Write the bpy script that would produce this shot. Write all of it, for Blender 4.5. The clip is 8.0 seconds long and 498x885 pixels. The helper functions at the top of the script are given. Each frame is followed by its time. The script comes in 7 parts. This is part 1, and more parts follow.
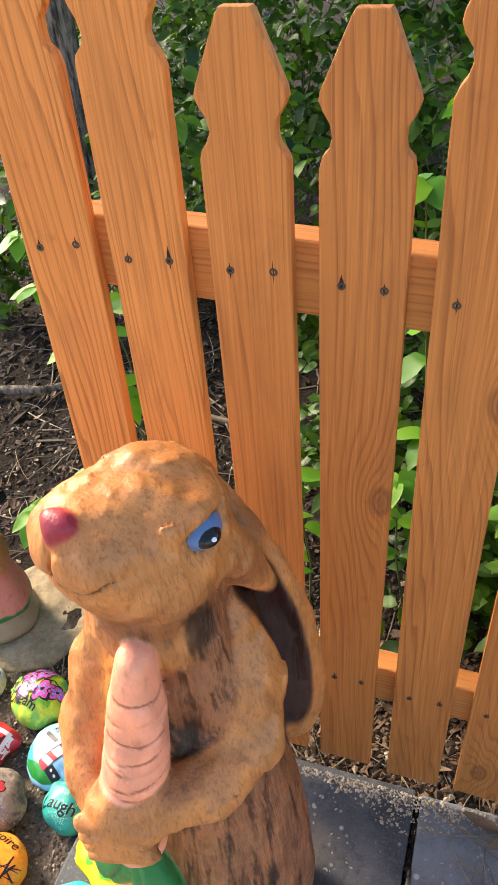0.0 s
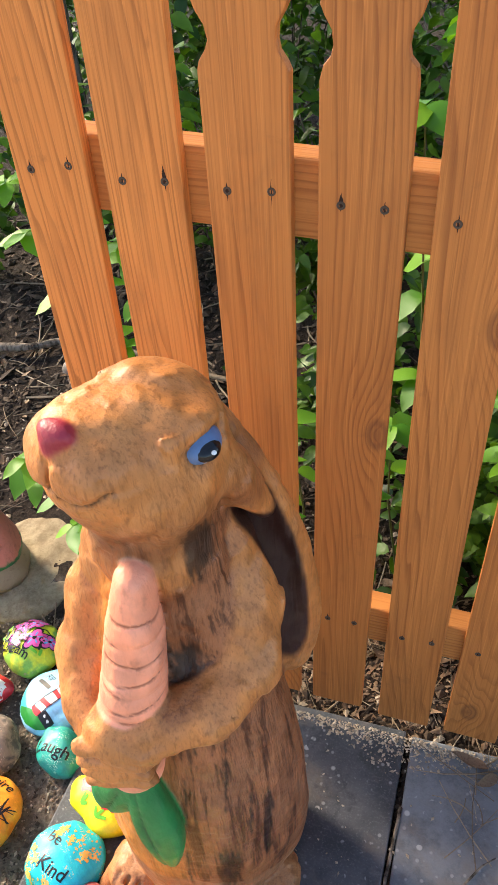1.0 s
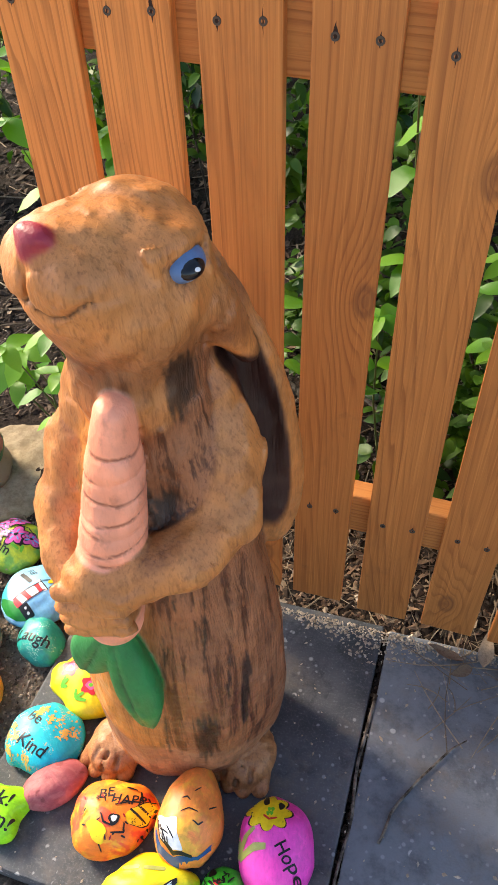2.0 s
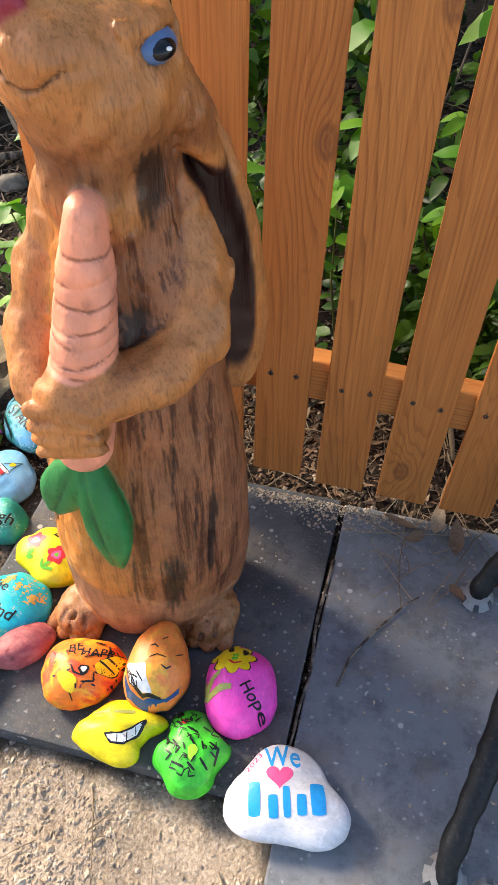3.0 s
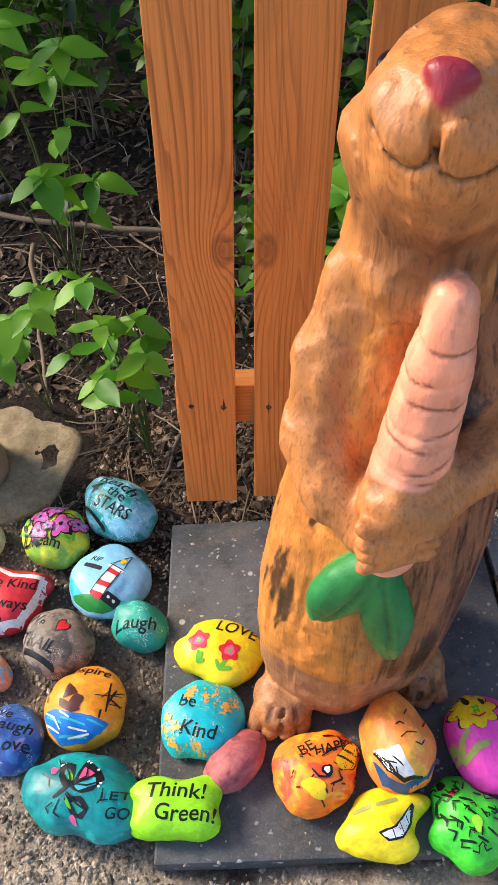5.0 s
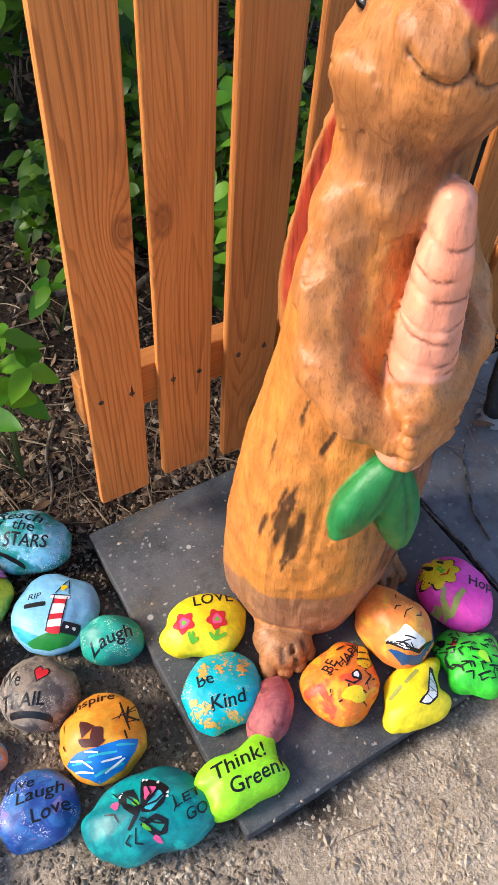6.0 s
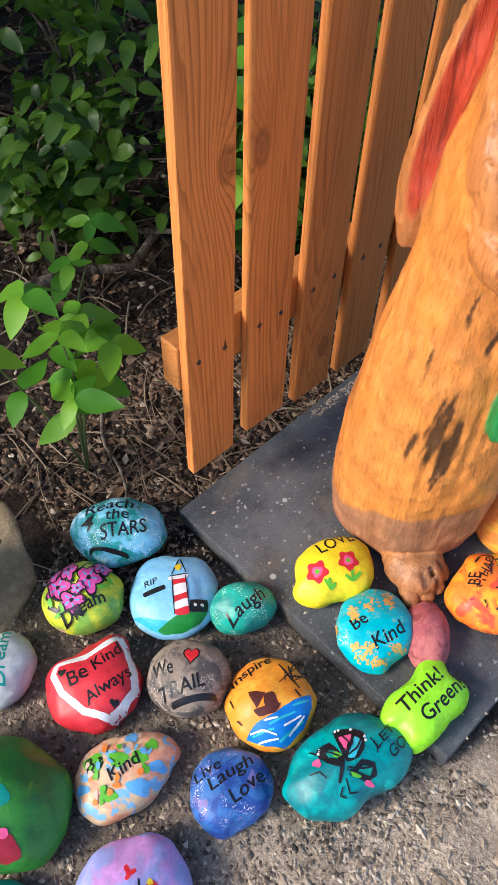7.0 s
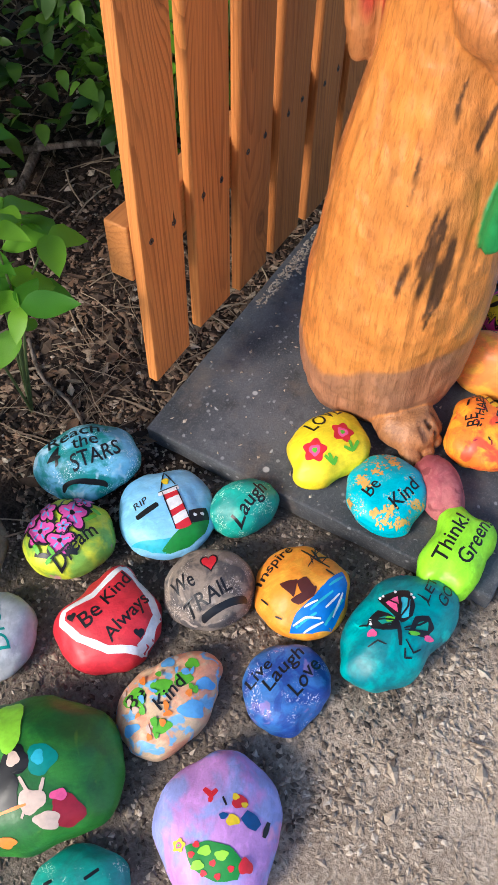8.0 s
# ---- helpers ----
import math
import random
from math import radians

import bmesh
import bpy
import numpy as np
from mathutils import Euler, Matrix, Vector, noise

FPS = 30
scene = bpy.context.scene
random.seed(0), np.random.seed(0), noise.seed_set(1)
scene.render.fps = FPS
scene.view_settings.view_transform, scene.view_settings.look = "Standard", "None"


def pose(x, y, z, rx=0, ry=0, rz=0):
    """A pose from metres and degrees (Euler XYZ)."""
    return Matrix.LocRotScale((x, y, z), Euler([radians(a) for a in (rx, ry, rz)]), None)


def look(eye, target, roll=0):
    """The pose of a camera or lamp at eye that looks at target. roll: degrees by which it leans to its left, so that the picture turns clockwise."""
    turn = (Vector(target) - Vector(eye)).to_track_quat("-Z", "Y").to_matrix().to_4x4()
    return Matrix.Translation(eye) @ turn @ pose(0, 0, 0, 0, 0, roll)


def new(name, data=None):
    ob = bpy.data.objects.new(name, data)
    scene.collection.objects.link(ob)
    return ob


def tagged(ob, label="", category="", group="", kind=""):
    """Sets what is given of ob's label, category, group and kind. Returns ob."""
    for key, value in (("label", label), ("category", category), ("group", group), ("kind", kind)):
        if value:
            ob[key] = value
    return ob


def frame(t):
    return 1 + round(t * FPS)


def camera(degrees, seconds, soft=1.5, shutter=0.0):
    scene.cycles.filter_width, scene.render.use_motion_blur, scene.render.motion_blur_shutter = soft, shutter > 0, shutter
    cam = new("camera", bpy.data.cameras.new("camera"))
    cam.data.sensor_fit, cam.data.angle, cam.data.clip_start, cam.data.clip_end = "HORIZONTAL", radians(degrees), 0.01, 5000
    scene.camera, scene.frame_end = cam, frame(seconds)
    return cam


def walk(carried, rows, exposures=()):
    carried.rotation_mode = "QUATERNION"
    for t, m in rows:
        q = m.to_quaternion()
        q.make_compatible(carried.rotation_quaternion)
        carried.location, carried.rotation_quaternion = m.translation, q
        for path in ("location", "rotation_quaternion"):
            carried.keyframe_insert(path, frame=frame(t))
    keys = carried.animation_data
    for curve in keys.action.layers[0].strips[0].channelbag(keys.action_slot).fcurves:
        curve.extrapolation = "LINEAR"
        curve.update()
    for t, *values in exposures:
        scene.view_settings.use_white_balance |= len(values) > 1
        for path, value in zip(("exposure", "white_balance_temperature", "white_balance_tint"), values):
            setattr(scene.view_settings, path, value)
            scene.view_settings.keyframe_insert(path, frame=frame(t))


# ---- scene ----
cam = camera(37.17, 8.0)
PATH = [
    (0, (0.6315, -0.7345, 1.3881), (0.1799, 0.3731, 0.4830), -6.13),
    (0.5, (0.6290, -0.7469, 1.3725), (0.1880, 0.3514, 0.4509), -6.25),
    (1, (0.6250, -0.7631, 1.3433), (0.2060, 0.3195, 0.3933), -5.50),
    (1.5, (0.6249, -0.7880, 1.3028), (0.2277, 0.2726, 0.3193), -4.27),
    (2, (0.6410, -0.8237, 1.2517), (0.2640, 0.2058, 0.2280), -3.59),
    (2.2, (0.6565, -0.8406, 1.2330), (0.2893, 0.1710, 0.1881), -3.37),
    (3.3, (0.6523, -0.9677, 1.1575), (0.4114, 0.0183, 0.0530), 0.37),
    (3.5, (0.6061, -0.9725, 1.1630), (0.3695, 0.0081, 0.0528), 0.32),
    (4, (0.4632, -0.9836, 1.1995), (0.2642, 0.0050, 0.0890), -1.39),
    (4.5, (0.3169, -0.9624, 1.1973), (0.1417, 0.0304, 0.0866), -2.37),
    (4.7, (0.2578, -0.9162, 1.1765), (0.1458, 0.0839, 0.0642), -2.20),
    (5.8, (-0.0421, -0.7876, 1.1918), (0.3120, 0.1172, 0.0491), -2.87),
    (6, (-0.1255, -0.7945, 1.1866), (0.3681, 0.0260, 0.0319), 0.86),
    (6.5, (-0.3065, -0.7331, 1.2007), (0.2450, 0.0318, 0.0341), -0.29),
    (7, (-0.3725, -0.6245, 1.1241), (0.2338, 0.0641, -0.0626), -2.96),
    (7.5, (-0.4102, -0.5488, 1.0858), (0.2532, 0.0442, -0.1218), -4.38),
    (8, (-0.5024, -0.5317, 0.9846), (0.2082, -0.0614, -0.2498), -2.99),
]
walk(cam, [(t, look(eye, target, roll)) for t, eye, target, roll in PATH],
     exposures=((0, 2.04, 6850, 9), (2, 1.87, 6750, 9), (3.5, 1.72, 6700, 10), (4.0, 1.76, 6650, 10), (4.5, 1.48, 6500, 10), (6.0, 1.26, 6080, 10), (8, 1.03, 5700, 10)))

# ---- world, sun, exposure ----
world = bpy.data.worlds.new("world")
scene.world = world
world.use_nodes = True
wn = world.node_tree
sky = wn.nodes.new("ShaderNodeTexSky")
sky.sky_type = "NISHITA"
sky.sun_disc = False
SUN_DIR = Vector((-0.76, 0.30, 0.56)).normalized()
sky.sun_elevation = math.asin(SUN_DIR.z)
sky.sun_rotation = math.atan2(SUN_DIR.x, SUN_DIR.y)
sky.altitude = 200
sky.dust_density = 2.0
wn.links.new(sky.outputs[0], wn.nodes["Background"].inputs[0])
wn.nodes["Background"].inputs[1].default_value = 0.122
sun_data = bpy.data.lights.new("sun", "SUN")
sun_data.energy = 2.1
sun_data.angle = radians(16)
sun_data.color = (1.0, 0.86, 0.66)
sun = new("sun", sun_data)
sun.matrix_world = look(SUN_DIR * 20, (0, 0, 0))


# ---- materials ----
class Mat:
    """A node material with short ways to add nodes."""

    def __init__(self, name, rough=0.6, metal=0.0, spec=0.4):
        self.m = bpy.data.materials.new(name)
        self.m.use_nodes = True
        self.t = self.m.node_tree
        self.b = self.t.nodes["Principled BSDF"]
        self.b.inputs["Roughness"].default_value = rough
        self.b.inputs["Metallic"].default_value = metal
        self.b.inputs["Specular IOR Level"].default_value = spec

    def n(self, kind, **sets):
        nd = self.t.nodes.new("ShaderNode" + kind)
        for k, v in sets.items():
            if isinstance(k, str) and k.startswith("i_"):
                self.put(nd.inputs[k[2:].replace("_", " ")], v)
        return nd

    def put(self, socket, v):
        if isinstance(v, bpy.types.NodeSocket):
            self.t.links.new(v, socket)
        else:
            if socket.type == "RGBA" and len(v) == 3:
                v = (*v, 1)
            socket.default_value = v

    def math(self, op, a, b=0.0, c=None, clamp=False):
        nd = self.t.nodes.new("ShaderNodeMath")
        nd.operation = op
        nd.use_clamp = clamp
        self.put(nd.inputs[0], a)
        self.put(nd.inputs[1], b)
        if c is not None:
            self.put(nd.inputs[2], c)
        return nd.outputs[0]

    def vmath(self, op, a, b=(0, 0, 0)):
        nd = self.t.nodes.new("ShaderNodeVectorMath")
        nd.operation = op
        self.put(nd.inputs[0], a)
        self.put(nd.inputs[1], b)
        return nd.outputs[0]

    def mix(self, fac, a, b, mode="MIX"):
        nd = self.t.nodes.new("ShaderNodeMix")
        nd.data_type = "RGBA"
        nd.blend_type = mode
        nd.clamp_factor = True
        self.put(nd.inputs["Factor"], fac)
        self.put(nd.inputs[6], a)
        self.put(nd.inputs[7], b)
        return nd.outputs[2]

    def coords(self, scale=(1, 1, 1), which="Object", shift=None):
        out = self.t.nodes.new("ShaderNodeTexCoord").outputs[which]
        out = self.vmath("MULTIPLY", out, scale)
        return self.vmath("ADD", out, shift) if shift is not None else out

    def noise(self, vec, scale, detail=4, rough=0.55, distortion=0.0):
        nd = self.t.nodes.new("ShaderNodeTexNoise")
        self.put(nd.inputs["Vector"], vec)
        nd.inputs["Scale"].default_value = scale
        nd.inputs["Detail"].default_value = detail
        nd.inputs["Roughness"].default_value = rough
        nd.inputs["Distortion"].default_value = distortion
        return nd.outputs["Fac"]

    def voronoi(self, vec, scale, feature="F1", out="Distance"):
        nd = self.t.nodes.new("ShaderNodeTexVoronoi")
        nd.feature = feature
        self.put(nd.inputs["Vector"], vec)
        nd.inputs["Scale"].default_value = scale
        return nd.outputs[out]

    def step(self, v, lo, hi):
        nd = self.t.nodes.new("ShaderNodeMapRange")
        nd.interpolation_type = "SMOOTHSTEP"
        self.put(nd.inputs["Value"], v)
        nd.inputs["From Min"].default_value = lo
        nd.inputs["From Max"].default_value = hi
        return nd.outputs[0]

    def rand(self):
        return self.t.nodes.new("ShaderNodeObjectInfo").outputs["Random"]

    def island(self):
        return self.t.nodes.new("ShaderNodeNewGeometry").outputs["Random Per Island"]

    def bump(self, height, strength=0.3, dist=0.002):
        nd = self.t.nodes.new("ShaderNodeBump")
        nd.inputs["Strength"].default_value = strength
        nd.inputs["Distance"].default_value = dist
        self.put(nd.inputs["Height"], height)
        self.t.links.new(nd.outputs[0], self.b.inputs["Normal"])

    def color(self, c):
        self.put(self.b.inputs["Base Color"], c)
        return self

    def rough(self, r):
        self.put(self.b.inputs["Roughness"], r)
        return self

    def attr(self, name, kind="GEOMETRY", out="Color"):
        nd = self.t.nodes.new("ShaderNodeAttribute")
        nd.attribute_type = kind
        nd.attribute_name = name
        return nd.outputs[out]


def wood_material(name, pale, mid, dark, rings=125.0, along="z"):
    """Stained softwood with ring figure, one knot a board, fine fibres and dirt."""
    m = Mat(name, 0.62, spec=0.3)
    r = m.rand()
    off = m.t.nodes.new("ShaderNodeCombineXYZ")
    m.put(off.inputs[0], m.math("MULTIPLY_ADD", r, 3.1, -1.5))
    m.put(off.inputs[1], m.math("MULTIPLY", r, 17.0))
    m.put(off.inputs[2], m.math("MULTIPLY", r, 41.0))
    base = m.t.nodes.new("ShaderNodeTexCoord").outputs["Object"]
    if along == "x":
        nd = m.t.nodes.new("ShaderNodeMapping")
        nd.inputs["Rotation"].default_value = (0, radians(90), 0)
        m.put(nd.inputs["Vector"], base)
        base = nd.outputs[0]
    sep = m.t.nodes.new("ShaderNodeSeparateXYZ")
    m.put(sep.inputs[0], base)
    # the knot bends the rings round itself
    kx = m.math("SUBTRACT", sep.outputs[0], m.attr("knot_x", "OBJECT", "Fac"))
    kz = m.math("SUBTRACT", sep.outputs[2], m.attr("knot_z", "OBJECT", "Fac"))
    d2 = m.math("ADD", m.math("MULTIPLY", kx, kx), m.math("MULTIPLY", m.math("MULTIPLY", kz, kz), 0.30))
    d = m.math("SQRT", d2)
    bend = m.math("EXPONENT", m.math("MULTIPLY", d, -26.0))
    slow = m.noise(m.vmath("MULTIPLY", m.vmath("ADD", base, off.outputs[0]), (7, 7, 1.3)), 1.0, 2)
    # tilted ring axis gives the long cathedral figure
    x = m.math("MULTIPLY_ADD", sep.outputs[2], 0.035, sep.outputs[0])
    x = m.math("ADD", x, m.math("MULTIPLY_ADD", r, 0.10, -0.05))
    x = m.math("MULTIPLY_ADD", slow, 0.035, x)
    y = m.math("MULTIPLY_ADD", sep.outputs[2], m.math("MULTIPLY_ADD", r, 0.10, -0.05), m.math("ADD", sep.outputs[1], 0.035))
    dist = m.math("SQRT", m.math("ADD", m.math("MULTIPLY", x, x), m.math("MULTIPLY", y, y)))
    dist = m.math("MULTIPLY_ADD", bend, 0.050, dist)
    dist = m.math("MULTIPLY_ADD", m.noise(m.vmath("MULTIPLY", m.vmath("ADD", base, off.outputs[0]), (24, 24, 1.4)), 1.0, 2), 0.034, dist)
    ring = m.math("FRACT", m.math("MULTIPLY", dist, rings))
    late = m.math("MULTIPLY", m.step(ring, 0.48, 0.92), m.math("SUBTRACT", 1.0, m.step(ring, 0.94, 1.0)))
    patchy = m.step(m.noise(m.vmath("MULTIPLY", m.vmath("ADD", base, off.outputs[0]), (22, 22, 2.2)), 1.0, 2), 0.35, 0.65)
    fib = m.noise(m.vmath("MULTIPLY", m.vmath("ADD", base, off.outputs[0]), (260, 260, 5)), 1.0, 3)
    blot = m.noise(m.vmath("MULTIPLY", m.vmath("ADD", base, off.outputs[0]), (9, 9, 3)), 1.0, 3)
    c = m.mix(blot, pale, mid)
    c = m.mix(m.math("MULTIPLY", m.math("MULTIPLY", late, m.math("MULTIPLY_ADD", patchy, 0.80, 0.20)), 0.52), c, dark)
    c = m.mix(m.math("MULTIPLY", m.step(fib, 0.48, 0.72), 0.28), c, dark)
    c = m.mix(m.attr("tone", "OBJECT", "Fac"), c, dark)
    hair = m.noise(m.vmath("MULTIPLY", m.vmath("ADD", base, off.outputs[0]), (430, 430, 3.0)), 1.0, 4, 0.6)
    c = m.mix(m.math("MULTIPLY", m.step(hair, 0.55, 0.66), 0.26), c, dark)
    c = m.mix(m.math("MULTIPLY", m.step(hair, 0.44, 0.36), 0.30), c, pale)
    pin = m.voronoi(m.vmath("MULTIPLY", m.vmath("ADD", base, off.outputs[0]), (1, 1, 0.55)), 21.0)
    gate = m.noise(m.vmath("ADD", base, off.outputs[0]), 13.0, 1)
    pins = m.math("MULTIPLY", m.math("SUBTRACT", 1.0, m.step(pin, 0.06, 0.13)), m.step(gate, 0.66, 0.70))
    c = m.mix(m.math("MULTIPLY", pins, 0.6), c, (0.10, 0.035, 0.015))
    weather = m.noise(m.vmath("MULTIPLY", m.vmath("ADD", base, off.outputs[0]), (16, 16, 5)), 1.0, 4, 0.6, 0.6)
    c = m.mix(m.math("MULTIPLY", m.step(weather, 0.48, 0.68), 0.22), c, m.mix(0.5, dark, (0.20, 0.095, 0.04)))
    core = m.math("SUBTRACT", 1.0, m.step(d, 0.004, 0.011))
    rim = m.math("MULTIPLY", m.step(d, 0.006, 0.010), m.math("SUBTRACT", 1.0, m.step(d, 0.011, 0.018)))
    c = m.mix(m.math("MULTIPLY", core, 0.55), c, (0.16, 0.055, 0.02))
    c = m.mix(m.math("MULTIPLY", rim, 0.5), c, (0.10, 0.035, 0.015))
    grime = m.noise(m.vmath("ADD", base, off.outputs[0]), 23.0, 5, 0.65)
    c = m.mix(m.math("MULTIPLY", m.step(grime, 0.62, 0.8), 0.35), c, (0.14, 0.06, 0.025))
    m.color(c)
    m.rough(m.math("MULTIPLY_ADD", fib, 0.25, 0.48))
    h = m.math("ADD", m.math("MULTIPLY", fib, 0.5), m.math("MULTIPLY", late, -0.4))
    m.bump(m.math("ADD", h, m.math("MULTIPLY", hair, -0.5)), 0.5, 0.0014)
    return m.m


def paint_material(name, c1, c2=None, c3=None, scale=30.0, rough=0.42, cut=(0.42, 0.58), cut3=(0.6, 0.68), speck=None, contrast=1.0):
    """Brushed craft paint on stone, up to three colours in blotches, with chips and grit."""
    m = Mat(name, rough, spec=0.45)
    p = m.coords()
    f = m.noise(p, scale, 4, 0.6, 0.6)
    c = c1
    if c2 is not None:
        c = m.mix(m.step(f, *cut), c1, c2)
    if c3 is not None:
        g = m.noise(m.vmath("ADD", p, (3.3, 1.7, 0.4)), scale * 1.2, 3, 0.55, 0.5)
        c = m.mix(m.step(g, *cut3), c, c3)
    brush = m.noise(m.vmath("MULTIPLY", p, (1, 2.6, 1)), 95.0, 4, 0.6)
    dark = m.mix(1.0, c, (0.72, 0.72, 0.72), "MULTIPLY")
    c = m.mix(m.math("MULTIPLY", m.step(brush, 0.42, 0.75), 0.55 * contrast), c, dark)
    dabs = m.noise(m.vmath("ADD", p, (5.2, 0.7, 3.1)), 46.0, 5, 0.65, 0.8)
    c = m.mix(m.math("MULTIPLY", m.step(dabs, 0.52, 0.64), 0.45 * contrast), c, m.mix(1.0, c, (1.40, 1.34, 1.34), "MULTIPLY"))
    c = m.mix(m.math("MULTIPLY", m.step(dabs, 0.46, 0.34), 0.40 * contrast), c, dark)
    if speck is not None:
        v = m.noise(p, 420.0, 2, 0.5)
        w = m.noise(m.vmath("ADD", p, (7.1, 2.2, 5.0)), 32.0, 3)
        c = m.mix(m.math("MULTIPLY", m.step(v, 0.56, 0.62), m.step(w, 0.50, 0.62)), c, speck)
    m.color(c)
    fine = m.noise(p, 330.0, 3)
    mid = m.noise(p, 60.0, 3)
    m.bump(m.math("ADD", m.math("MULTIPLY", fine, 0.35), mid), 0.30, 0.0025)
    m.rough(m.math("MULTIPLY_ADD", brush, 0.25, rough - 0.1))
    return m.m


def flat_paint(name, c, rough=0.5):
    m = Mat(name, rough, spec=0.4)
    f = m.noise(m.coords(), 140.0, 3)
    m.color(m.mix(m.math("MULTIPLY", m.step(f, 0.35, 0.75), 0.45), c, tuple(v * 0.66 for v in c)))
    return m.m


def soil_material():
    m = Mat("ground_soil", 0.95, spec=0.15)
    p = m.coords()
    sep = m.t.nodes.new("ShaderNodeSeparateXYZ")
    m.put(sep.inputs[0], p)
    wob = m.math("MULTIPLY_ADD", m.noise(p, 7.0, 4), 0.30, -0.15)
    fine = m.noise(p, 160.0, 5, 0.7)
    mid = m.noise(p, 22.0, 5, 0.6)
    soil = m.mix(m.step(fine, 0.35, 0.68), (0.009, 0.006, 0.005), (0.042, 0.029, 0.022))
    soil = m.mix(m.math("MULTIPLY", m.step(mid, 0.5, 0.72), 0.4), soil, (0.085, 0.060, 0.045))
    sand = m.mix(m.step(fine, 0.34, 0.66), (0.37, 0.285, 0.205), (0.65, 0.52, 0.40))
    sand = m.mix(m.math("MULTIPLY", m.step(mid, 0.45, 0.75), 0.55), sand, (0.27, 0.21, 0.15))
    damp = m.noise(m.vmath("ADD", p, (2.7, 6.1, 0.0)), 5.0, 4, 0.62)
    sand = m.mix(m.math("MULTIPLY", m.step(damp, 0.47, 0.64), 0.65), sand, m.mix(m.step(fine, 0.36, 0.66), (0.17, 0.122, 0.088), (0.36, 0.28, 0.205)))
    dust = m.mix(m.step(fine, 0.3, 0.7), (0.155, 0.125, 0.10), (0.26, 0.215, 0.17))
    y = m.math("ADD", sep.outputs[1], wob)
    x = m.math("ADD", sep.outputs[0], wob)
    c = soil
    # trodden grey dust beside the bed
    k = m.math("MULTIPLY", m.math("SUBTRACT", 1.0, m.step(x, -0.36, -0.20)), m.math("SUBTRACT", 1.0, m.step(y, 0.12, 0.26)))
    k2 = m.math("MULTIPLY", m.math("SUBTRACT", 1.0, m.step(x, -0.06, 0.04)), m.math("SUBTRACT", 1.0, m.step(y, -0.25, 0.0)))
    c = m.mix(m.math("MULTIPLY", m.math("MAXIMUM", k, k2), 0.9), c, dust)
    # sandy path along the front
    s = m.math("MULTIPLY_ADD", m.math("MINIMUM", sep.outputs[0], 0.0), 0.40, y)
    s = m.math("MULTIPLY_ADD", m.math("MAXIMUM", sep.outputs[0], 0.0), 0.10, s)
    c = m.mix(m.math("SUBTRACT", 1.0, m.step(s, -0.65, -0.51)), c, sand)
    m.color(c)
    m.bump(m.math("ADD", fine, m.math("MULTIPLY", mid, 1.5)), 0.8, 0.008)
    return m.m


def slab_material():
    m = Mat("paving_slate", 0.72, spec=0.35)
    p = m.coords()
    big = m.noise(p, 5.0, 5, 0.6)
    fine = m.noise(p, 240.0, 4, 0.65)
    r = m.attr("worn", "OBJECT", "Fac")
    mot = m.noise(m.vmath("ADD", p, (2.0, 5.0, 1.0)), 21.0, 5, 0.7)
    c = m.mix(m.step(big, 0.35, 0.65), (0.034, 0.036, 0.042), (0.100, 0.102, 0.112))
    c = m.mix(m.math("MULTIPLY", m.step(mot, 0.5, 0.68), 0.65), c, (0.030, 0.031, 0.035))
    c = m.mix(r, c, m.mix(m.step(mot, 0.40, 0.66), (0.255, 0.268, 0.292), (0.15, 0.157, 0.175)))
    smear = m.noise(m.vmath("MULTIPLY", p, (1, 2.2, 1)), 38.0, 5, 0.72, 0.8)
    c = m.mix(m.math("MULTIPLY", m.step(smear, 0.54, 0.74), 0.32), c, (0.21, 0.207, 0.21))
    c = m.mix(m.math("MULTIPLY", m.step(fine, 0.5, 0.75), 0.5), c, (0.20, 0.20, 0.205))
    v = m.voronoi(p, 62.0)
    gate = m.noise(m.vmath("ADD", p, (4.0, 9.0, 2.0)), 55.0, 1)
    spot = m.math("MULTIPLY", m.math("SUBTRACT", 1.0, m.step(v, 0.12, 0.26)), m.step(gate, 0.52, 0.55))
    c = m.mix(m.math("MULTIPLY", spot, 0.6), c, (0.36, 0.36, 0.37))
    v2 = m.voronoi(m.vmath("ADD", p, (0.37, 0.81, 0.0)), 24.0)
    gate2 = m.noise(m.vmath("ADD", p, (8.0, 3.0, 1.0)), 31.0, 1)
    chip = m.math("MULTIPLY", m.math("SUBTRACT", 1.0, m.step(v2, 0.10, 0.16)), m.step(gate2, 0.54, 0.56))
    c = m.mix(m.math("MULTIPLY", chip, 0.8), c, (0.48, 0.47, 0.46))
    # sandy dust trodden into the surface
    d = m.noise(m.vmath("ADD", p, (1.0, 2.0, 0)), 9.0, 6, 0.7)
    c = m.mix(m.math("MULTIPLY", m.step(d, 0.49, 0.70), 0.50), c, (0.20, 0.155, 0.12))
    m.color(c)
    m.rough(m.math("MULTIPLY_ADD", big, 0.3, 0.52))
    m.bump(m.math("ADD", fine, m.math("MULTIPLY", big, 2.0)), 0.5, 0.0018)
    return m.m


